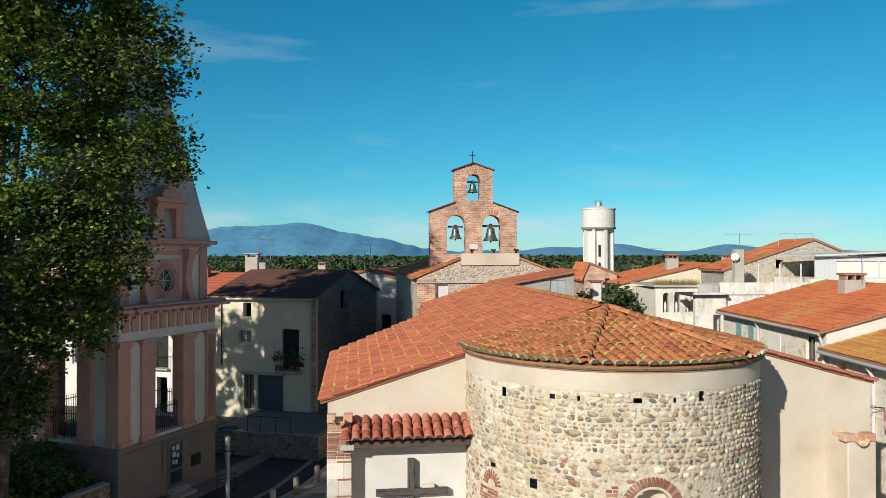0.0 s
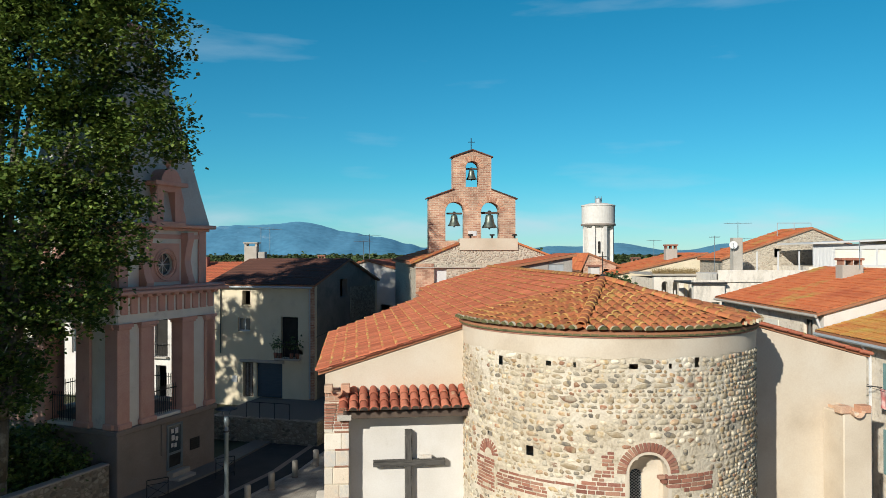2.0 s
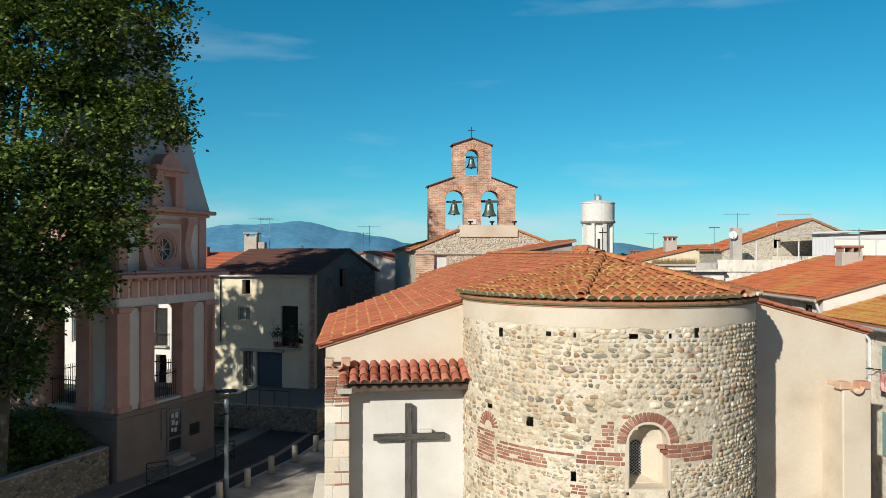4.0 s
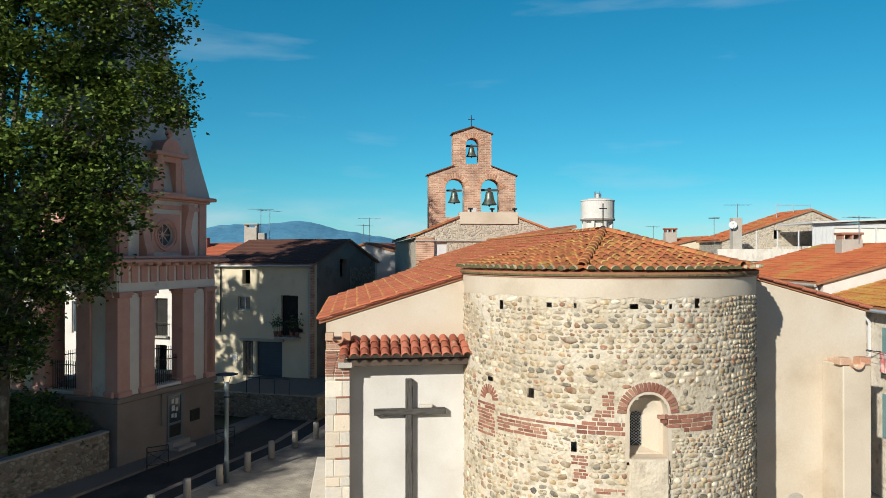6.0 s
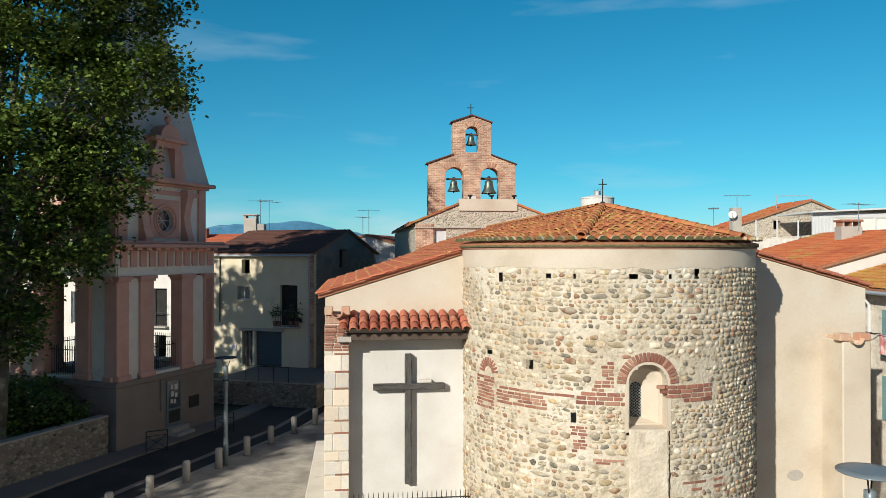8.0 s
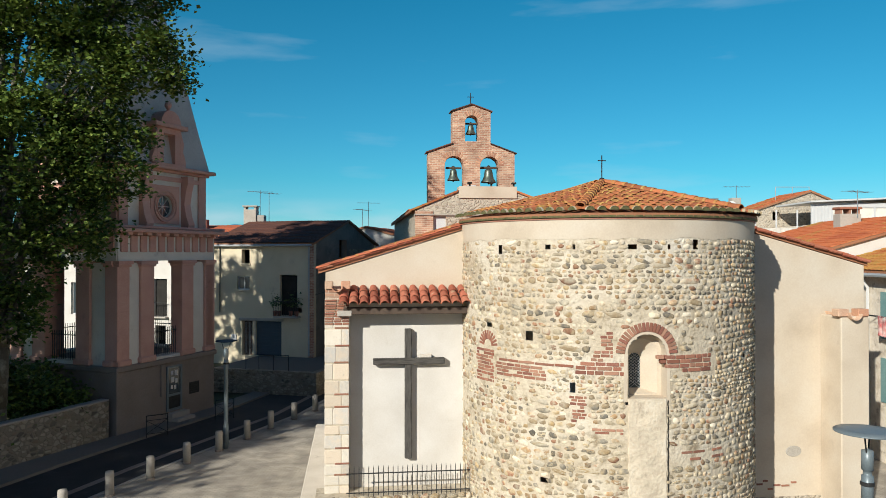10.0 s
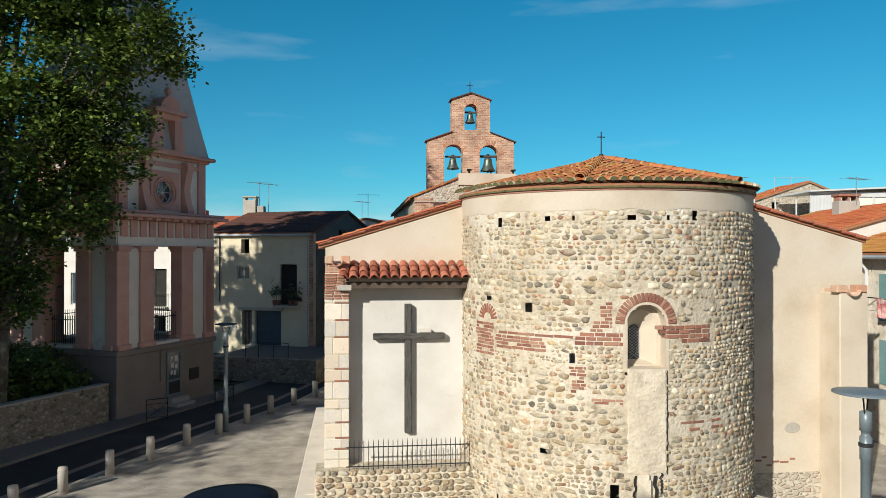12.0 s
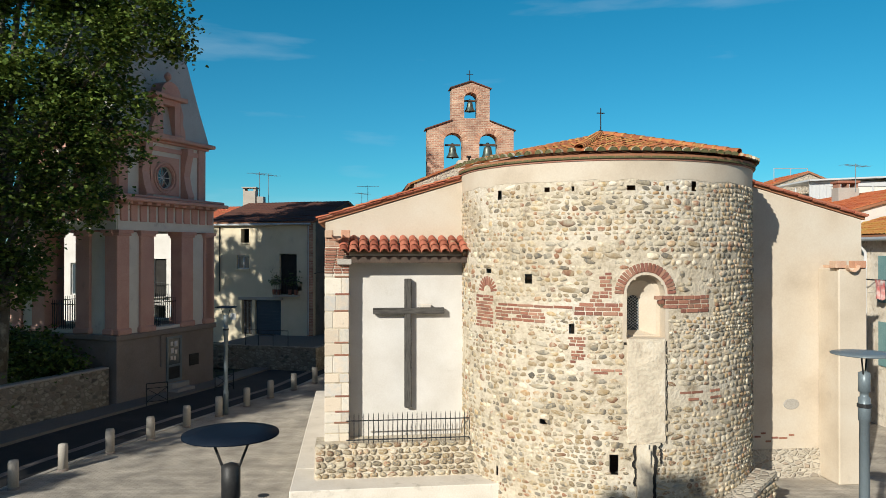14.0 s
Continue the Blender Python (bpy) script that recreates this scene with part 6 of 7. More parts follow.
# terrace in front of the cream house
terr_m, tl = frame_of((-13.2, 41.2), (-6.7, 39.4))
terrace = thing("terrace", terr_m, "raised terrace with a dark rubble retaining wall", "terrace")
part("terrace_wall", boxes((0, tl, 0, 0.4, -0.1, 1.2)), M_GARDENWALL, terrace)
part("terrace_wall", boxes((tl - 0.4, tl, 0.4, 6.4, -0.1, 1.19)), M_GARDENWALL, terrace)
part("terrace_floor", boxes((0, tl - 0.4, 0.4, 7.5, -0.1, 1.1)), M_PAVE, terrace)
rl = part("handrail", rod(rod(bmesh.new(), (2.4, 0.2, 2.05), (5.0, 0.2, 2.05), 0.02, 6), (2.4, 0.2, 1.2), (2.4, 0.2, 2.05), 0.02, 6), M_IRON, terrace)
for x in (3.2, 4.1, 5.0):
    part("post", rod(bmesh.new(), (x, 0.2, 1.2), (x, 0.2, 2.05), 0.02, 6), M_IRON, rl)
for i in range(5):
    part("step", soft_box(tl, tl + 1.5 - 0.28 * i, 1.2 + 0.002 * i, 2.6, -0.1 + 0.2 * i, 0.1 + 0.2 * i, 0.015), M_BASE, terrace)

# ---- roofs and houses right of the church ----
r1, m1, _ = gabled_house("long_house", (16.1, 31.2), (28.0, 31.2), 11.4, 7.65, 1.65, "town house with lichened tile roof and white gable", M_WHITE, M_FARTILE, "y", [], left=[(0.95, 1.75, 6.2, 7.3), (7.2, 7.85, 5.6, 7.2), (8.8, 9.45, 5.6, 7.2)], side_mat=M_ROUGHWALL, over=0.35)
window(r1, 0.95, 1.75, 6.2, 7.3, axis="side", frame_mat=M_DARKWOOD)
for a in (7.2, 8.8):
    part("shutter", boxes((-0.05, 0.0, a, a + 0.65, 5.6, 7.2)), M_TEAL, r1, "faded teal wooden shutter")
part("blue_patch", boxes((-0.02, 0.0, 4.2, 5.6, 5.6, 7.0)), M_GREYWHITE, r1)
part("gutter", rod(bmesh.new(), (-0.38, -0.1, 7.55), (-0.38, 11.5, 7.55), 0.07, 8), M_CONCRETE, r1)
part("downpipe", rod(rod(bmesh.new(), (-0.3, 0.05, 7.5), (-0.08, 0.1, 7.0), 0.06, 6), (-0.08, 0.1, 7.0), (-0.08, 0.1, 4.0), 0.06, 6), M_WHITEPAINT, r1)
part("downpipe", rod(rod(bmesh.new(), (-0.3, 6.5, 7.5), (-0.08, 6.5, 7.1), 0.05, 6), (-0.08, 6.5, 7.1), (-0.08, 6.5, 4.0), 0.05, 6), M_WHITEPAINT, r1)
r2, m2, _ = gabled_house("low_house", (16.1, 21.5), (26.1, 21.5), 9.5, 6.95, 1.4, "stone town house with ochre lichened tile roof", M_ROUGHWALL, M_OCHRETILE, "y", [], left=[(4.3, 4.9, 4.5, 6.2), (4.3, 4.9, 2.2, 3.8), (8.2, 8.9, 5.2, 6.5)], side_mat=M_ROUGHWALL, over=0.4)
for z0, z1 in ((4.5, 6.2), (2.2, 3.8)):
    part("shutter", boxes((-0.05, 0.0, 4.95, 5.45, z0, z1)), M_TEAL, r2, "faded teal wooden shutter")
    part("shutter", boxes((-0.05, 0.0, 3.75, 4.25, z0, z1)), M_TEAL, r2)
part("gutter", rod(bmesh.new(), (-0.45, -0.1, 6.82), (-0.45, 9.6, 6.82), 0.07, 8), M_GALV, r2)
part("downpipe", rod(rod(bmesh.new(), (-0.4, 6.2, 6.8), (-0.08, 6.2, 6.3), 0.06, 6), (-0.08, 6.2, 6.3), (-0.08, 6.2, 1.0), 0.06, 6), M_WHITEPAINT, r2)
M_CLOTH = mat("red_and_white_cloth", [(0.55, 0.10, 0.10), (0.60, 0.30, 0.28), (0.7, 0.66, 0.62)], 4, 40, rough=0.9)
laundry = thing("laundry_line", pose(16.1, 21.5, 0), "washing line with red and white cloths", "laundry")
part("line", rod(bmesh.new(), (-0.35, 3.0, 5.35), (-0.35, 6.0, 5.35), 0.008, 4), M_IRON, laundry)
part("line", rod(bmesh.new(), (-0.6, 3.0, 5.35), (-0.6, 6.0, 5.35), 0.008, 4), M_IRON, laundry)
part("line_arm", rod(bmesh.new(), (0, 5.6, 5.3), (-0.75, 5.6, 5.36), 0.02, 5), M_IRON, laundry)
for y0, y1, z0, mm in ((3.6, 4.3, 4.5, M_CLOTH), (4.5, 5.1, 4.65, M_CLOTH), (3.5, 3.9, 3.3, M_WHITEPAINT)):
    bm = bmesh.new()
    n = 8
    rows = [[bm.verts.new((-0.36 + 0.05 * math.sin(q * 1.7) * k, y0 + (y1 - y0) * q / n, 5.35 - (5.35 - z0) * k + 0.03 * math.sin(q * 2.3) * k)) for q in range(n + 1)] for k in (0, 0.5, 1.0)]
    for a, c in zip(rows, rows[1:]):
        for q in range(n):
            bm.faces.new((a[q], a[q + 1], c[q + 1], c[q]))
    part("cloth", bm, mm, laundry)


def chimney(x, y, z0, z1, w, d, label="rendered chimney with clay tile cap", material=None):
    t = thing("chimney", pose(x, y, 0), label, "chimney", "chimneys of the town")
    part("chimney_shaft", soft_box(-w / 2, w / 2, -d / 2, d / 2, z0, z1 - 0.35, 0.02), material or M_CONCRETE, t)
    for sx in (-1, 0, 1):
        part("cap_leg", boxes((sx * w * 0.42 - 0.05, sx * w * 0.42 + 0.05, -d * 0.4, d * 0.4, z1 - 0.35, z1 - 0.12)), M_BRICK, t)
    part("cap", soft_box(-w / 2 - 0.04, w / 2 + 0.04, -d / 2 - 0.04, d / 2 + 0.04, z1 - 0.12, z1, 0.02), M_BRICK, t)
    return t


chimney(20.6, 37.4, 8.3, 9.95, 1.05, 0.7)
chimney(21.6, 34.2, 8.6, 10.0, 0.9, 0.7)
chimney(18.2, 59.0, 9.0, 10.9, 0.9, 0.7)
chimney(33.5, 47.0, 10.3, 11.6, 0.9, 0.7)
aerial(20.9, 37.0, 9.4, 10.8, 30, 5)
aerial(20.8, 52.0, 10.0, 12.4, 0, 7)
aerial(18.6, 50.5, 9.0, 11.4, 70, 7)

M_STAINED = mat("stained_white_render", [(0.64, 0.59, 0.51), (0.76, 0.71, 0.63)], 1.2, 20, bump=0.4, dist=0.02, shape=(1.3, 1.3, 0.6), spots=((0.36, 0.33, 0.28), 1.4, 0.50, 0.74))
# glazed roof room
sr = thing("sunroom", pose(23.0, 45.8, 0), "white framed glazed roof room with roller blinds", "sunroom")
part("house_wall", boxes((-0.3, 6.5, 0, 5, 0, 9.35)), M_ROUGHWALL, sr)
part("front_frame", holed(bmesh.new(), rect((0, 5.4, 9.35, 10.75)), [rect((1.35, 2.9, 9.45, 10.45)), rect((3.0, 3.9, 9.45, 10.45)), rect((4.0, 5.3, 9.45, 10.45))], 0.0, 0.1), M_WHITEPAINT, sr)
part("blind", boxes((1.35, 2.9, 0.075, 0.095, 9.45, 10.45)), M_GREYWHITE, sr, "closed white blind")
part("blind", boxes((3.0, 3.9, 0.075, 0.095, 9.45, 10.45)), M_GREYWHITE, sr)
part("blind", boxes((4.0, 5.3, 0.075, 0.095, 9.45, 10.45)), M_GREYWHITE, sr)
ld = part("lattice_door", boxes((0.1, 1.25, 0.02, 0.05, 9.4, 10.6)), M_GLASS, sr)
for i in range(6):
    part("bar", boxes((0.1 + 0.22 * i, 0.15 + 0.22 * i, -0.03, 0.02, 9.4, 10.6)), M_WHITEPAINT, ld)
part("sunroom_roof", prism(bmesh.new(), [(-0.2, 10.75), (5.6, 11.0), (5.6, 11.1), (-0.2, 10.85)], -0.4, 4.5), M_WHITEPAINT, sr)
part("side_wall", boxes((5.45, 6.3, 0.0, 4.5, 9.35, 11.1)), M_CREAM, sr)

gab, _, _ = gabled_house("stone_gable_house", (19.4, 51.2), (30.5, 51.2), 4.5, 9.75, 2.1, "stone gabled house with old tile roof", M_COBBLE, M_FARTILE, "y", [(3.6, 4.1, 9.9, 10.5)], split=0.56, over=0.2)
rr_t = thing("roof_railing", pose(25.0, 52.5, 0), "thin metal railing on a roof top", "railing")
for x in (-1.2, 0, 1.2):
    part("post", rod(bmesh.new(), (x, 0, 11.4), (x, 0, 12.35), 0.025, 5), M_GALV, rr_t)
part("rail_bar", rod(bmesh.new(), (-1.2, 0, 12.33), (1.2, 0, 12.33), 0.025, 5), M_GALV, rr_t)
blk = thing("parapet_terrace", pose(17.0, 45.6, 0), "grey cement roof terrace with white posts", "terrace")
part("terrace_block", boxes((0, 5.5, 0, 5.4, 0, 8.9)), M_STAINED, blk)
part("parapet", soft_box(0, 5.6, -0.1, 0.15, 8.4, 9.15, 0.02), M_STAINED, blk)
part("house_wall", holed(bmesh.new(), rect((-1.6, 0.3, 0, 8.55)), [rect((-0.5, 0.0, 5.4, 7.2))], -0.3, 0.1), M_STAINED, blk)
part("flat_roof", boxes((-1.8, 0.4, -0.5, 3, 8.3, 8.42)), M_IRON, blk)
for x in (2.4, 3.7, 5.0):
    part("post", rod(bmesh.new(), (x, -0.05, 8.6), (x, -0.05, 10.3), 0.05, 6), M_WHITEPAINT, blk)
part("shed_roof", prism(bmesh.new(), [(4.0, 4.6), (5.6, 5.0), (5.6, 5.1), (4.0, 4.7)], 0, 1), M_FARTILE, blk)
pil = thing("chimney", pose(19.1, 48.0, 0), "tall flat cement chimney with satellite dish", "chimney", "chimneys of the town")
part("chimney_shaft", soft_box(-0.3, 0.3, -0.3, 0.3, 8.9, 11.2, 0.02), M_CONCRETE, pil)
dish = thing("satellite_dish", pose(18.76, 47.62, 10.7, 75, 0, -20), "white satellite dish on a chimney", "dish")
part("bowl", lathe(bmesh.new(), [(0.04, 0.0), (0.15, 0.03), (0.26, 0.09), (0.26, 0.11), (0.15, 0.05), (0.04, 0.02)], 20), M_WHITEPAINT, dish, "", True)
part("arm", rod(bmesh.new(), (0, -0.3, 0.1), (0, 0, 0.5), 0.015, 5), M_STEEL, dish)
old = thing("old_house", pose(14.2, 49.6, 0), "decayed white house with arched openings", "house")
holes = [arch_poly(a, a + 0.42, 7.0, 8.1, 6) for a in (0.5, 1.25, 2.0)] + [rect((0.3, 0.9, 4.6, 5.8)), rect((1.7, 2.3, 4.6, 5.8))]
part("front_wall", holed(bmesh.new(), rect((0, 2.9, 0, 8.7)), holes, 0, 0.4), M_STAINED, old)
part("side_wall", boxes((0, 0.4, 0.4, 6, 0, 8.5)), M_ROUGHWALL, old)
part("back_wall", boxes((0.4, 2.9, 5.6, 6, 0, 8.5)), M_ROUGHWALL, old)
part("flat_roof", boxes((-0.15, 3.0, -0.2, 6, 8.7, 8.82)), M_CONCRETE, old)
for a in (0.5, 1.25, 2.0):
    part("baluster", lathe(bmesh.new(), [(0.05, 7.0), (0.09, 7.3), (0.05, 7.7)], 8, (a + 0.21, 0.2)), M_WHITE, old)
bm = bmesh.new()
rr = random.Random(4)
for q in range(900):
    p = Vector((14.2 + rr.uniform(0, 2.9), 49.5 + rr.uniform(0, 1.0), 8.8))
    d = Vector((rr.gauss(0, 0.12), rr.gauss(0, 0.12), rr.uniform(0.15, 0.5)))
    bm.faces.new([bm.verts.new(v) for v in (p, p + Vector((0.03, 0, 0)), p + d)])
M_WEED = mat("dry_weeds", [(0.22, 0.15, 0.07), (0.30, 0.22, 0.10)], 3, 30)
tagged(part("roof_weeds", bm, M_WEED), "dry brown weeds growing on an old roof", "weeds", kind="stuff")
gabled_house("far_house", (13.4, 57.0), (23.5, 57.0), 9, 8.5, 1.6, "town house with ochre tile roof", M_CREAM, M_FARTILE, "y", [(1.0, 1.6, 6.6, 7.6)], split=0.7)
gabled_house("brick_house", (11.6, 61.0), (14.3, 61.0), 6, 9.2, 0.9, "small bare brick upper storey with tile roof", M_BELFRY, M_FARTILE, "y", [(1.7, 2.1, 8.2, 8.9)], split=0.15)
gabled_house("far_house", (8.5, 66.0), (12.0, 66.0), 8, 7.6, 0.8, "low rendered house with tile roof", M_WHITE, M_FARTILE, "x")
gabled_house("far_house", (14.5, 66.5), (22.0, 66.5), 8, 7.6, 0.9, "low rendered house with tile roof", M_WHITE, M_FARTILE, "x")
gabled_house("far_house", (29.5, 47.0), (40.0, 47.0), 9, 9.9, 1.2, "cream house with tile roof", M_CREAM, M_FARTILE, "y", split=0.5)
rng = random.Random(77)
for x, y, w, e in ((-34, 78, 10, 7.6), (-18, 82, 12, 7.4), (-3, 88, 10, 7.6), (30, 84, 12, 8.2), (46, 78, 12, 8.4), (22, 100, 12, 7.4), (60, 95, 14, 8.2), (-44, 100, 12, 7.2), (10, 110, 12, 7.2), (38, 120, 14, 7.6)):
    gabled_house("far_house", (x, y), (x + w, y + rng.uniform(-1.5, 1.5)), rng.uniform(8, 10), e, rng.uniform(1.2, 1.6), "distant rendered house with clay tile roof", rng.choice((M_WHITE, M_CREAM, M_ROUGHWALL)), M_FARTILE, rng.choice("xy"))
for x, y, z in ((-14.0, 84.5, 10.0), (33, 86.5, 10.8), (50, 81, 11.0), (18.0, 69, 9.8)):
    chimney(x, y, z - 2.6, z, 0.8, 0.6)
aerial(36, 88, 8.5, 12.0, 10)
aerial(20, 70, 8.0, 11.5, 40)

# ---- water tower ----
wt = thing("water_tower", pose(40.9, 195, 0), "white concrete water tower with a round tank", "water tower")
bm = bmesh.new()
lathe(bm, [(3.35, 0), (3.35, 17.6)], 12)
part("shaft", bm, M_WHITE, wt)
for i in range(8):
    a = 2 * math.pi * (i + 0.35) / 8
    part("rib", boxes((3.1, 4.1, -0.4, 0.4, 0, 17.4)), M_WHITE, wt).matrix_local = Matrix.Rotation(a, 4, "Z")
part("tank", lathe(bmesh.new(), [(3.5, 16.9), (4.45, 17.5), (4.5, 17.8), (4.35, 18.0), (4.35, 22.4), (4.5, 22.6), (4.45, 22.8), (2.5, 23.3), (0.9, 23.5)], 40), M_WHITE, wt)
part("band", lathe(bmesh.new(), [(4.52, 17.4), (4.55, 17.5), (4.55, 17.8), (4.5, 17.9)], 40), M_BASE, wt)
part("top_lantern", lathe(bmesh.new(), [(0.8, 23.4), (0.8, 24.5), (0.9, 24.55), (0.1, 24.8)], 12), M_GALV, wt)
for i in range(5):
    part("aerial_bar", rod(bmesh.new(), (0.9 * math.cos(i * 1.256), 0.9 * math.sin(i * 1.256), 23.4), (0.9 * math.cos(i * 1.256), 0.9 * math.sin(i * 1.256), 25.2), 0.06, 4), M_STEEL, wt)
part("slot_window", boxes((-0.75, -0.25, -3.6, -3.2, 10.2, 13.2)), M_DARK, wt)
part("slot_window", boxes((-0.75, -0.25, -3.6, -3.2, 5.0, 8.6)), M_DARK, wt)


# ---- trees ----
def leaf_cloud(blobs, per, size, seed, flat=0.6, tuft=(16, 30)):
    """Leaves in loose clumps round the blobs (x, y, z, radius), as one mesh: each leaf a bent pair of faces."""
    r = random.Random(seed)
    V, F = [], []
    for bx, by, bz, br in blobs:
        n = int(per * br * br)
        for _ in range(n):
            d = Vector((r.gauss(0, 1), r.gauss(0, 1), r.gauss(0, 1))).normalized()
            rad = br * (0.55 + 0.5 * r.random() ** 0.6) * (1 + 0.35 * noise.noise(Vector((bx, by, bz)) + d * 2.3))
            c = Vector((bx, by, bz)) + d * rad
            k = r.randint(*tuft)
            spread = 0.22 + 0.16 * r.random()
            for _ in range(k):
                p = c + Vector((r.gauss(0, spread), r.gauss(0, spread), r.gauss(0, spread * flat)))
                a = r.uniform(0, 6.283)
                t = Vector((math.cos(a), math.sin(a), r.uniform(-1.1, 0.7))).normalized()
                s = t.cross(Vector((r.uniform(-0.9, 0.9), r.uniform(-0.9, 0.9), 1))).normalized()
                L, W = size * r.uniform(0.7, 1.25), size * r.uniform(0.45, 0.72)
                up = t.cross(s) * L * 0.12
                o = len(V)
                V += [tuple(p), tuple(p + t * L * 0.45 + s * W + up), tuple(p + t * L), tuple(p + t * L * 0.45 - s * W + up)]
                F += [(o, o + 1, o + 2), (o, o + 2, o + 3)]
    return V, F


def limb(bm, pts, r0, r1):
    n = len(pts) - 1
    for i in range(n):
        rod(bm, pts[i], pts[i + 1], r0 + (r1 - r0) * i / n, 9, r0 + (r1 - r0) * (i + 1) / n)


def plane_tree(x, y, blobs, label, seed, per=6.5, size=0.2, tuft=(16, 30)):
    t = thing("plane_tree", pose(x, y, 0), label, "tree", "plane trees by the square")
    bl = [(bx - x, by - y, bz, br) for bx, by, bz, br in blobs]
    bm = bmesh.new()
    limb(bm, [(0, 0, -0.1), (0.05, 0, 2.0), (0.15, 0.05, 4.2), (0.1, 0.1, 6.5)], 0.5, 0.34)
    part("trunk", bm, M_BARK, t, "pale mottled plane tree trunk", True)
    r = random.Random(seed)
    for bx, by, bz, br in bl:
        bm = bmesh.new()
        z0 = min(6.4, bz * 0.5)
        mid = Vector((bx * 0.45 + r.uniform(-0.4, 0.4), by * 0.45 + r.uniform(-0.4, 0.4), z0 + (bz - z0) * 0.6))
        limb(bm, [(0.1, 0.08, z0), mid, (bx, by, bz)], 0.16, 0.04)
        for q in range(4):
            d = Vector((r.gauss(0, 1), r.gauss(0, 1), r.gauss(0, 1))).normalized() * br * 0.8
            limb(bm, [(bx, by, bz), Vector((bx, by, bz)) + d], 0.035, 0.01)
        part("limb", bm, M_BARK, t)
    V, F = leaf_cloud(bl, per, size, seed, 0.6, tuft)
    tagged(mesh_from("crown", V, F, M_LEAF, t, "dense dark green plane leaves"), kind="stuff")
    return t


plane_tree(-16.3, 26.8, [(-14.2, 27, 21.0, 2.9), (-11.6, 27.8, 18.3, 1.9), (-14.5, 27, 17.4, 2.4), (-11.2, 28, 15.0, 1.5), (-13.6, 27.8, 14.0, 2.1), (-17, 27, 20, 2.6), (-17.6, 27, 15.5, 2.0), (-12.9, 28, 11.4, 1.7),
                         (-15.4, 27, 11.3, 2.2), (-14.0, 27.6, 8.6, 1.5), (-16.4, 26.5, 7.4, 1.8), (-17.6, 26, 5.2, 1.7), (-15.6, 26.8, 5.6, 1.1), (-19, 27, 10.5, 2.3), (-19.5, 27, 17.5, 2.5), (-16.3, 27, 23.6, 2.8), (-17.4, 26.6, 12.5, 1.6)],
           "tall plane tree with dark dense foliage behind the wall", 1, 30, 0.16, (34, 60))
# next three trees stand out of view, added to shade street and house
plane_tree(-25.0, 13.5, [(-25, 14, 12, 4.0), (-22.2, 14, 10, 3.0), (-27, 12, 14, 4.0), (-23, 17, 9, 3.0), (-28, 17, 10, 3.6), (-25, 11, 8, 3.0), (-22.6, 11, 13, 2.6), (-24, 15, 16, 3.2), (-29, 13, 7, 3), (-21.7, 9.5, 6.5, 2.5), (-21.0, 12.2, 5.4, 2.2)], "unseen plane tree added for shade beside the square", 2, 5.0, 0.36)
plane_tree(-26.5, 24.5, [(-26, 24, 20, 4.0), (-23.5, 25, 16, 3.2), (-28, 24, 15, 4.0), (-24, 24, 11, 3.2), (-29, 25, 10, 3.6), (-25, 22, 7.5, 3.0), (-23.2, 24, 20.5, 2.8), (-26, 27, 13, 3.4), (-20.8, 24, 25, 3.2), (-24, 24, 27, 3.6), (-22, 24.5, 30, 3.0), (-26.5, 24, 31, 3.5), (-23, 24, 23, 3.0)], "unseen plane tree added to shade the house", 3, 5.0, 0.36)
plane_tree(-28.0, 3.0, [(-28, 3, 13, 4.2), (-25, 4, 10, 3.2), (-30, 2, 16, 4.0), (-26, 6, 9, 3.0), (-31, 6, 10, 3.6), (-28, 0, 9, 3.2), (-27, 4, 17, 3.4)], "unseen plane tree added for shade beside the square", 4, 5.0, 0.36)

rt = random.Random(9)
# row of unseen trees added behind camera, cutting sky light and casting shade
for k, tx in enumerate((-28, -18, -8, 2, 12, 22, 33)):
    ty = -9.5 + rt.uniform(-1.5, 1.0)
    plane_tree(tx, ty, [(tx + rt.uniform(-3, 3), ty + rt.uniform(-3, 1.5), z_, rt.uniform(2.2, 2.9)) for z_ in (5, 6.5, 8, 9.2, 10.4, 11.2, 7, 9.6)] + ([(-11.3, -9.5, 13.6, 1.7)] if tx == -8 else []), "unseen plane tree behind the camera, added for shade", 20 + k, 3.0, 0.6)

# shrubs added to fill the deep shade behind the garden wall
hedge_blobs = [(-15.9 - 0.36 * q + 0.5 * math.sin(q * 2.1), 29.2 - 0.95 * q, 1.6 + 0.5 * math.sin(q * 1.3), 1.0) for q in range(9)] + [(-17.2 - 0.3 * q, 29.5 - q, 2.2, 1.2) for q in range(7)] + [(-15.3, 30.3, 1.2, 0.9), (-16.6, 30.9, 1.9, 1.1), (-18.0, 31.6, 1.9, 1.2)]
V, F = leaf_cloud(hedge_blobs, 30, 0.16, 55)
tagged(mesh_from("hedge", V, F, M_LEAF), "untrimmed shrubs added behind the stone wall to darken the garden", "hedge", kind="stuff")


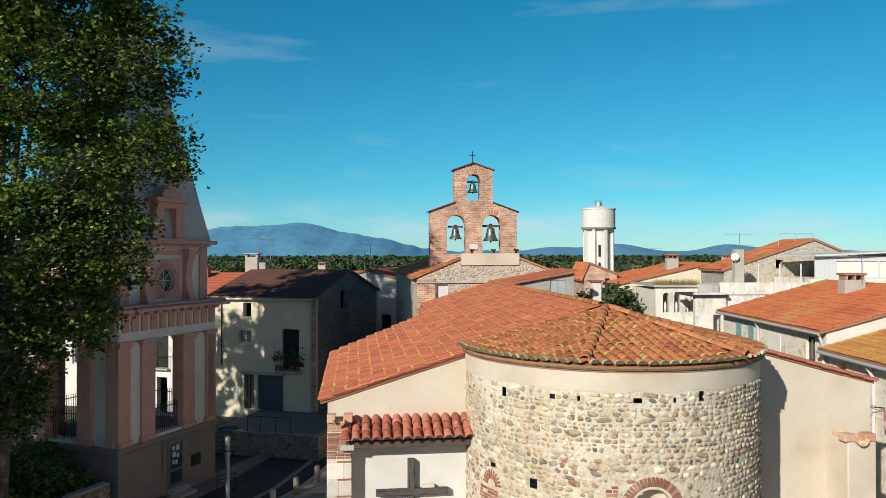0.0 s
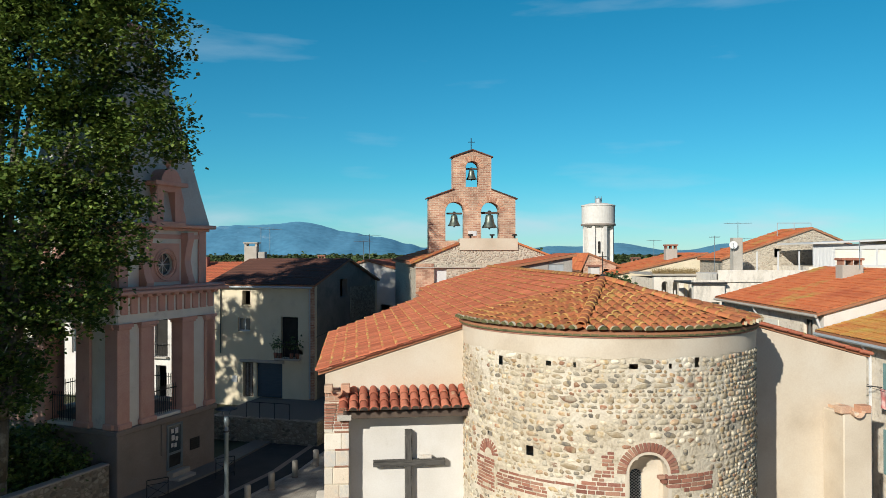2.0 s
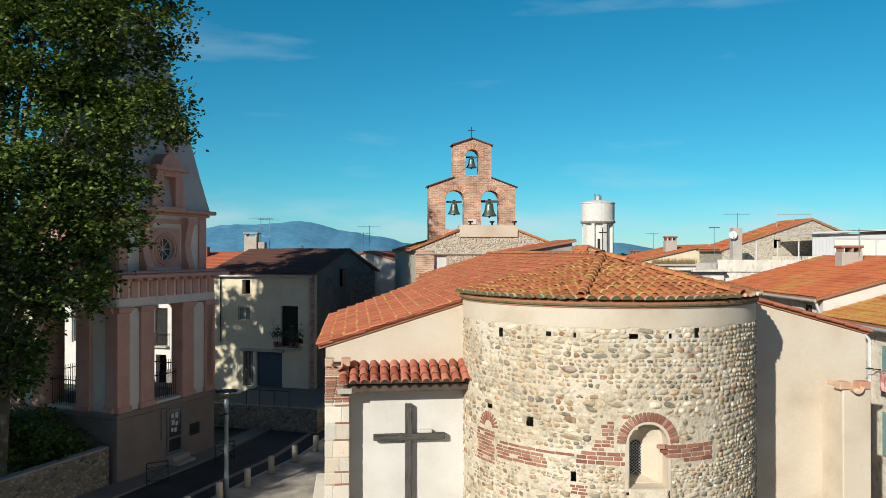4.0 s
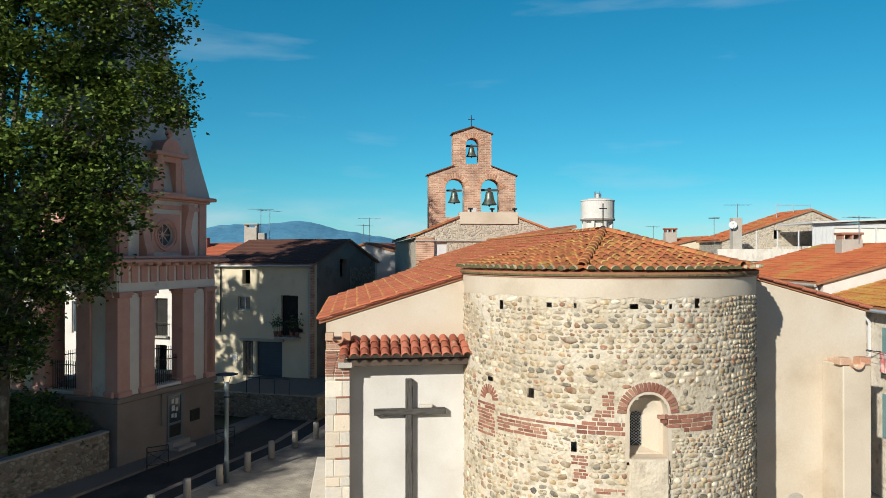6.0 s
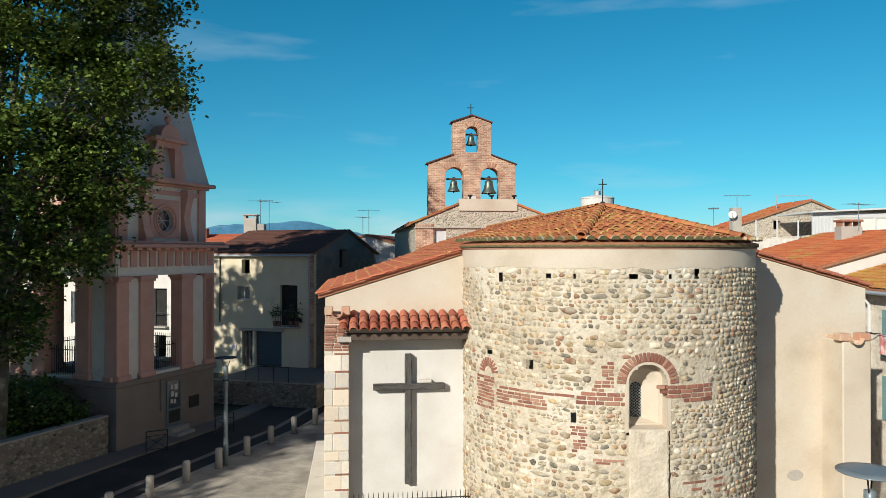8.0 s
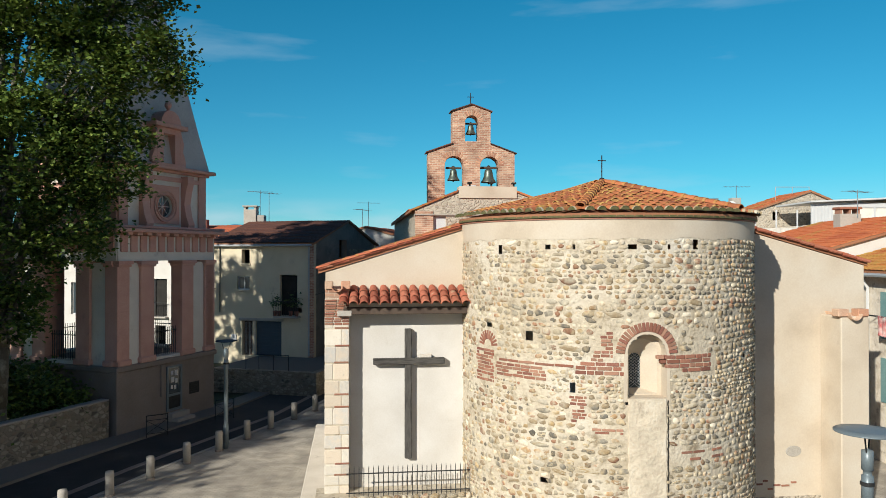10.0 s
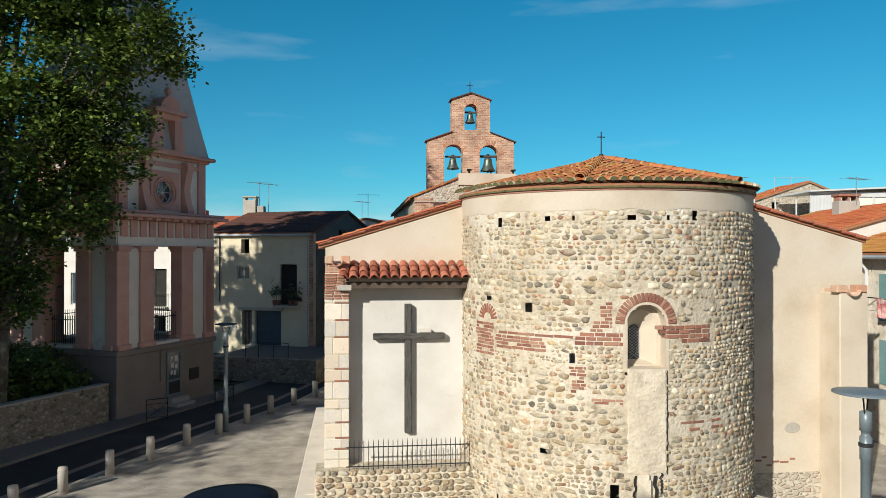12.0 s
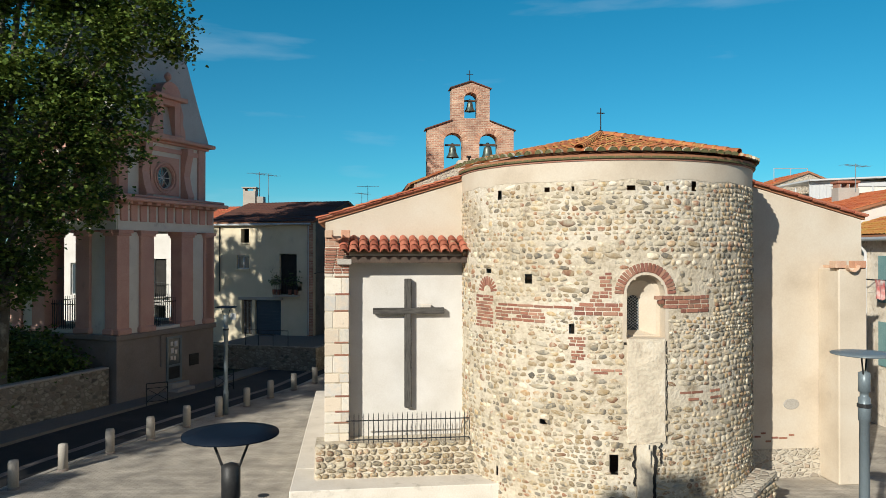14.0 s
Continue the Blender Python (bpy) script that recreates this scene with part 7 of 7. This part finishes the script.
def small_tree(x, y, h, rad, seed, size=0.3, per=16.0):
    t = thing("garden_tree", pose(x, y, 0), "round dark green tree among the roofs", "tree", "trees of the town")
    bm = bmesh.new()
    limb(bm, [(0, 0, -0.1), (0.1, 0, h * 0.3), (0, 0.1, h * 0.6)], 0.25, 0.12)
    part("trunk", bm, M_BARK, t)
    r = random.Random(seed)
    bl = [(r.uniform(-0.55, 0.55) * rad, r.uniform(-0.5, 0.5) * rad, h - rad * r.uniform(0.55, 1.5), rad * r.uniform(0.4, 0.6)) for _ in range(8)]
    for b_ in bl:
        bm = bmesh.new()
        limb(bm, [(0, 0, h * 0.45), b_[:3]], 0.07, 0.02)
        part("limb", bm, M_BARK, t)
    V, F = leaf_cloud(bl, per, size, seed)
    tagged(mesh_from("crown", V, F, M_FARLEAF, t), kind="stuff")


small_tree(11.6, 53.5, 8.7, 2.8, 5)
small_tree(13.6, 54.0, 8.9, 3.0, 6)
small_tree(-5.4, 97, 10.2, 4.0, 7, 0.45)
small_tree(1.5, 99, 9.8, 3.5, 8, 0.45)
small_tree(11.0, 92, 11.0, 3.6, 9, 0.45)
small_tree(-25.5, 90, 10.0, 3.6, 10, 0.45)
small_tree(-20.0, 105, 10.3, 3.0, 13, 0.45)
rr = random.Random(14)
bl = []
for i in range(1300):
    y = rr.uniform(150, 420)
    x = rr.uniform(-0.66, 0.66) * y
    h = rr.uniform(4.4, 7.6) + 2.0 * noise.noise(Vector((x * 0.02, y * 0.01, 4)))
    if 0.16 < x / y < 0.26 and y < 215 or noise.noise(Vector((x / y * 14, y * 0.006, 2))) < -0.02:
        continue
    bl.append((x, y, h - 2.6, rr.uniform(2.0, 3.4)))
V, F = leaf_cloud(bl, 0.5, 1.3, 15, 0.8)
bl = []
for i in range(800):
    y = rr.uniform(420, 1700)
    bl.append((rr.uniform(-0.66, 0.66) * y, y, rr.uniform(5.0, 8.0) - 3.0, rr.uniform(3.5, 5.0)))
V2, F2 = leaf_cloud(bl, 0.25, 3.0, 16, 0.6)
F += [tuple(len(V) + q for q in f) for f in F2]
V += V2
tagged(mesh_from("far_woods", V, F, M_FARLEAF), "far green treeline across the plain", "woods", kind="stuff")


# ---- mountains on the horizon ----
def ridge(name, dist, shape, x0, x1, material, label, rough):
    V, F = [], []
    n = 260
    for i in range(n + 1):
        f = x0 + (x1 - x0) * i / n
        h = max(0.0, shape(f)) * dist + rough * dist * (noise.noise(Vector((f * 28, dist * 0.01, 0))) + 0.5 * noise.noise(Vector((f * 80, 3, 0))))
        for k in range(9):
            u = k / 8
            wob = 60 * noise.noise(Vector((f * 30, u * 2.2, 9)))
            V.append((f * dist, dist - 600 * (1 - u) + wob * (1 - u), -60 + (h + 71) * u ** 0.8))
    for i in range(n):
        for k in range(8):
            a = i * 9 + k
            F.append((a, a + 9, a + 10, a + 1))
    tagged(mesh_from(name, V, F, material, None, "", True), label, "mountains", kind="structure")


bump_at = lambda f, c, w, h: h * math.exp(-((f - c) / w) ** 2)
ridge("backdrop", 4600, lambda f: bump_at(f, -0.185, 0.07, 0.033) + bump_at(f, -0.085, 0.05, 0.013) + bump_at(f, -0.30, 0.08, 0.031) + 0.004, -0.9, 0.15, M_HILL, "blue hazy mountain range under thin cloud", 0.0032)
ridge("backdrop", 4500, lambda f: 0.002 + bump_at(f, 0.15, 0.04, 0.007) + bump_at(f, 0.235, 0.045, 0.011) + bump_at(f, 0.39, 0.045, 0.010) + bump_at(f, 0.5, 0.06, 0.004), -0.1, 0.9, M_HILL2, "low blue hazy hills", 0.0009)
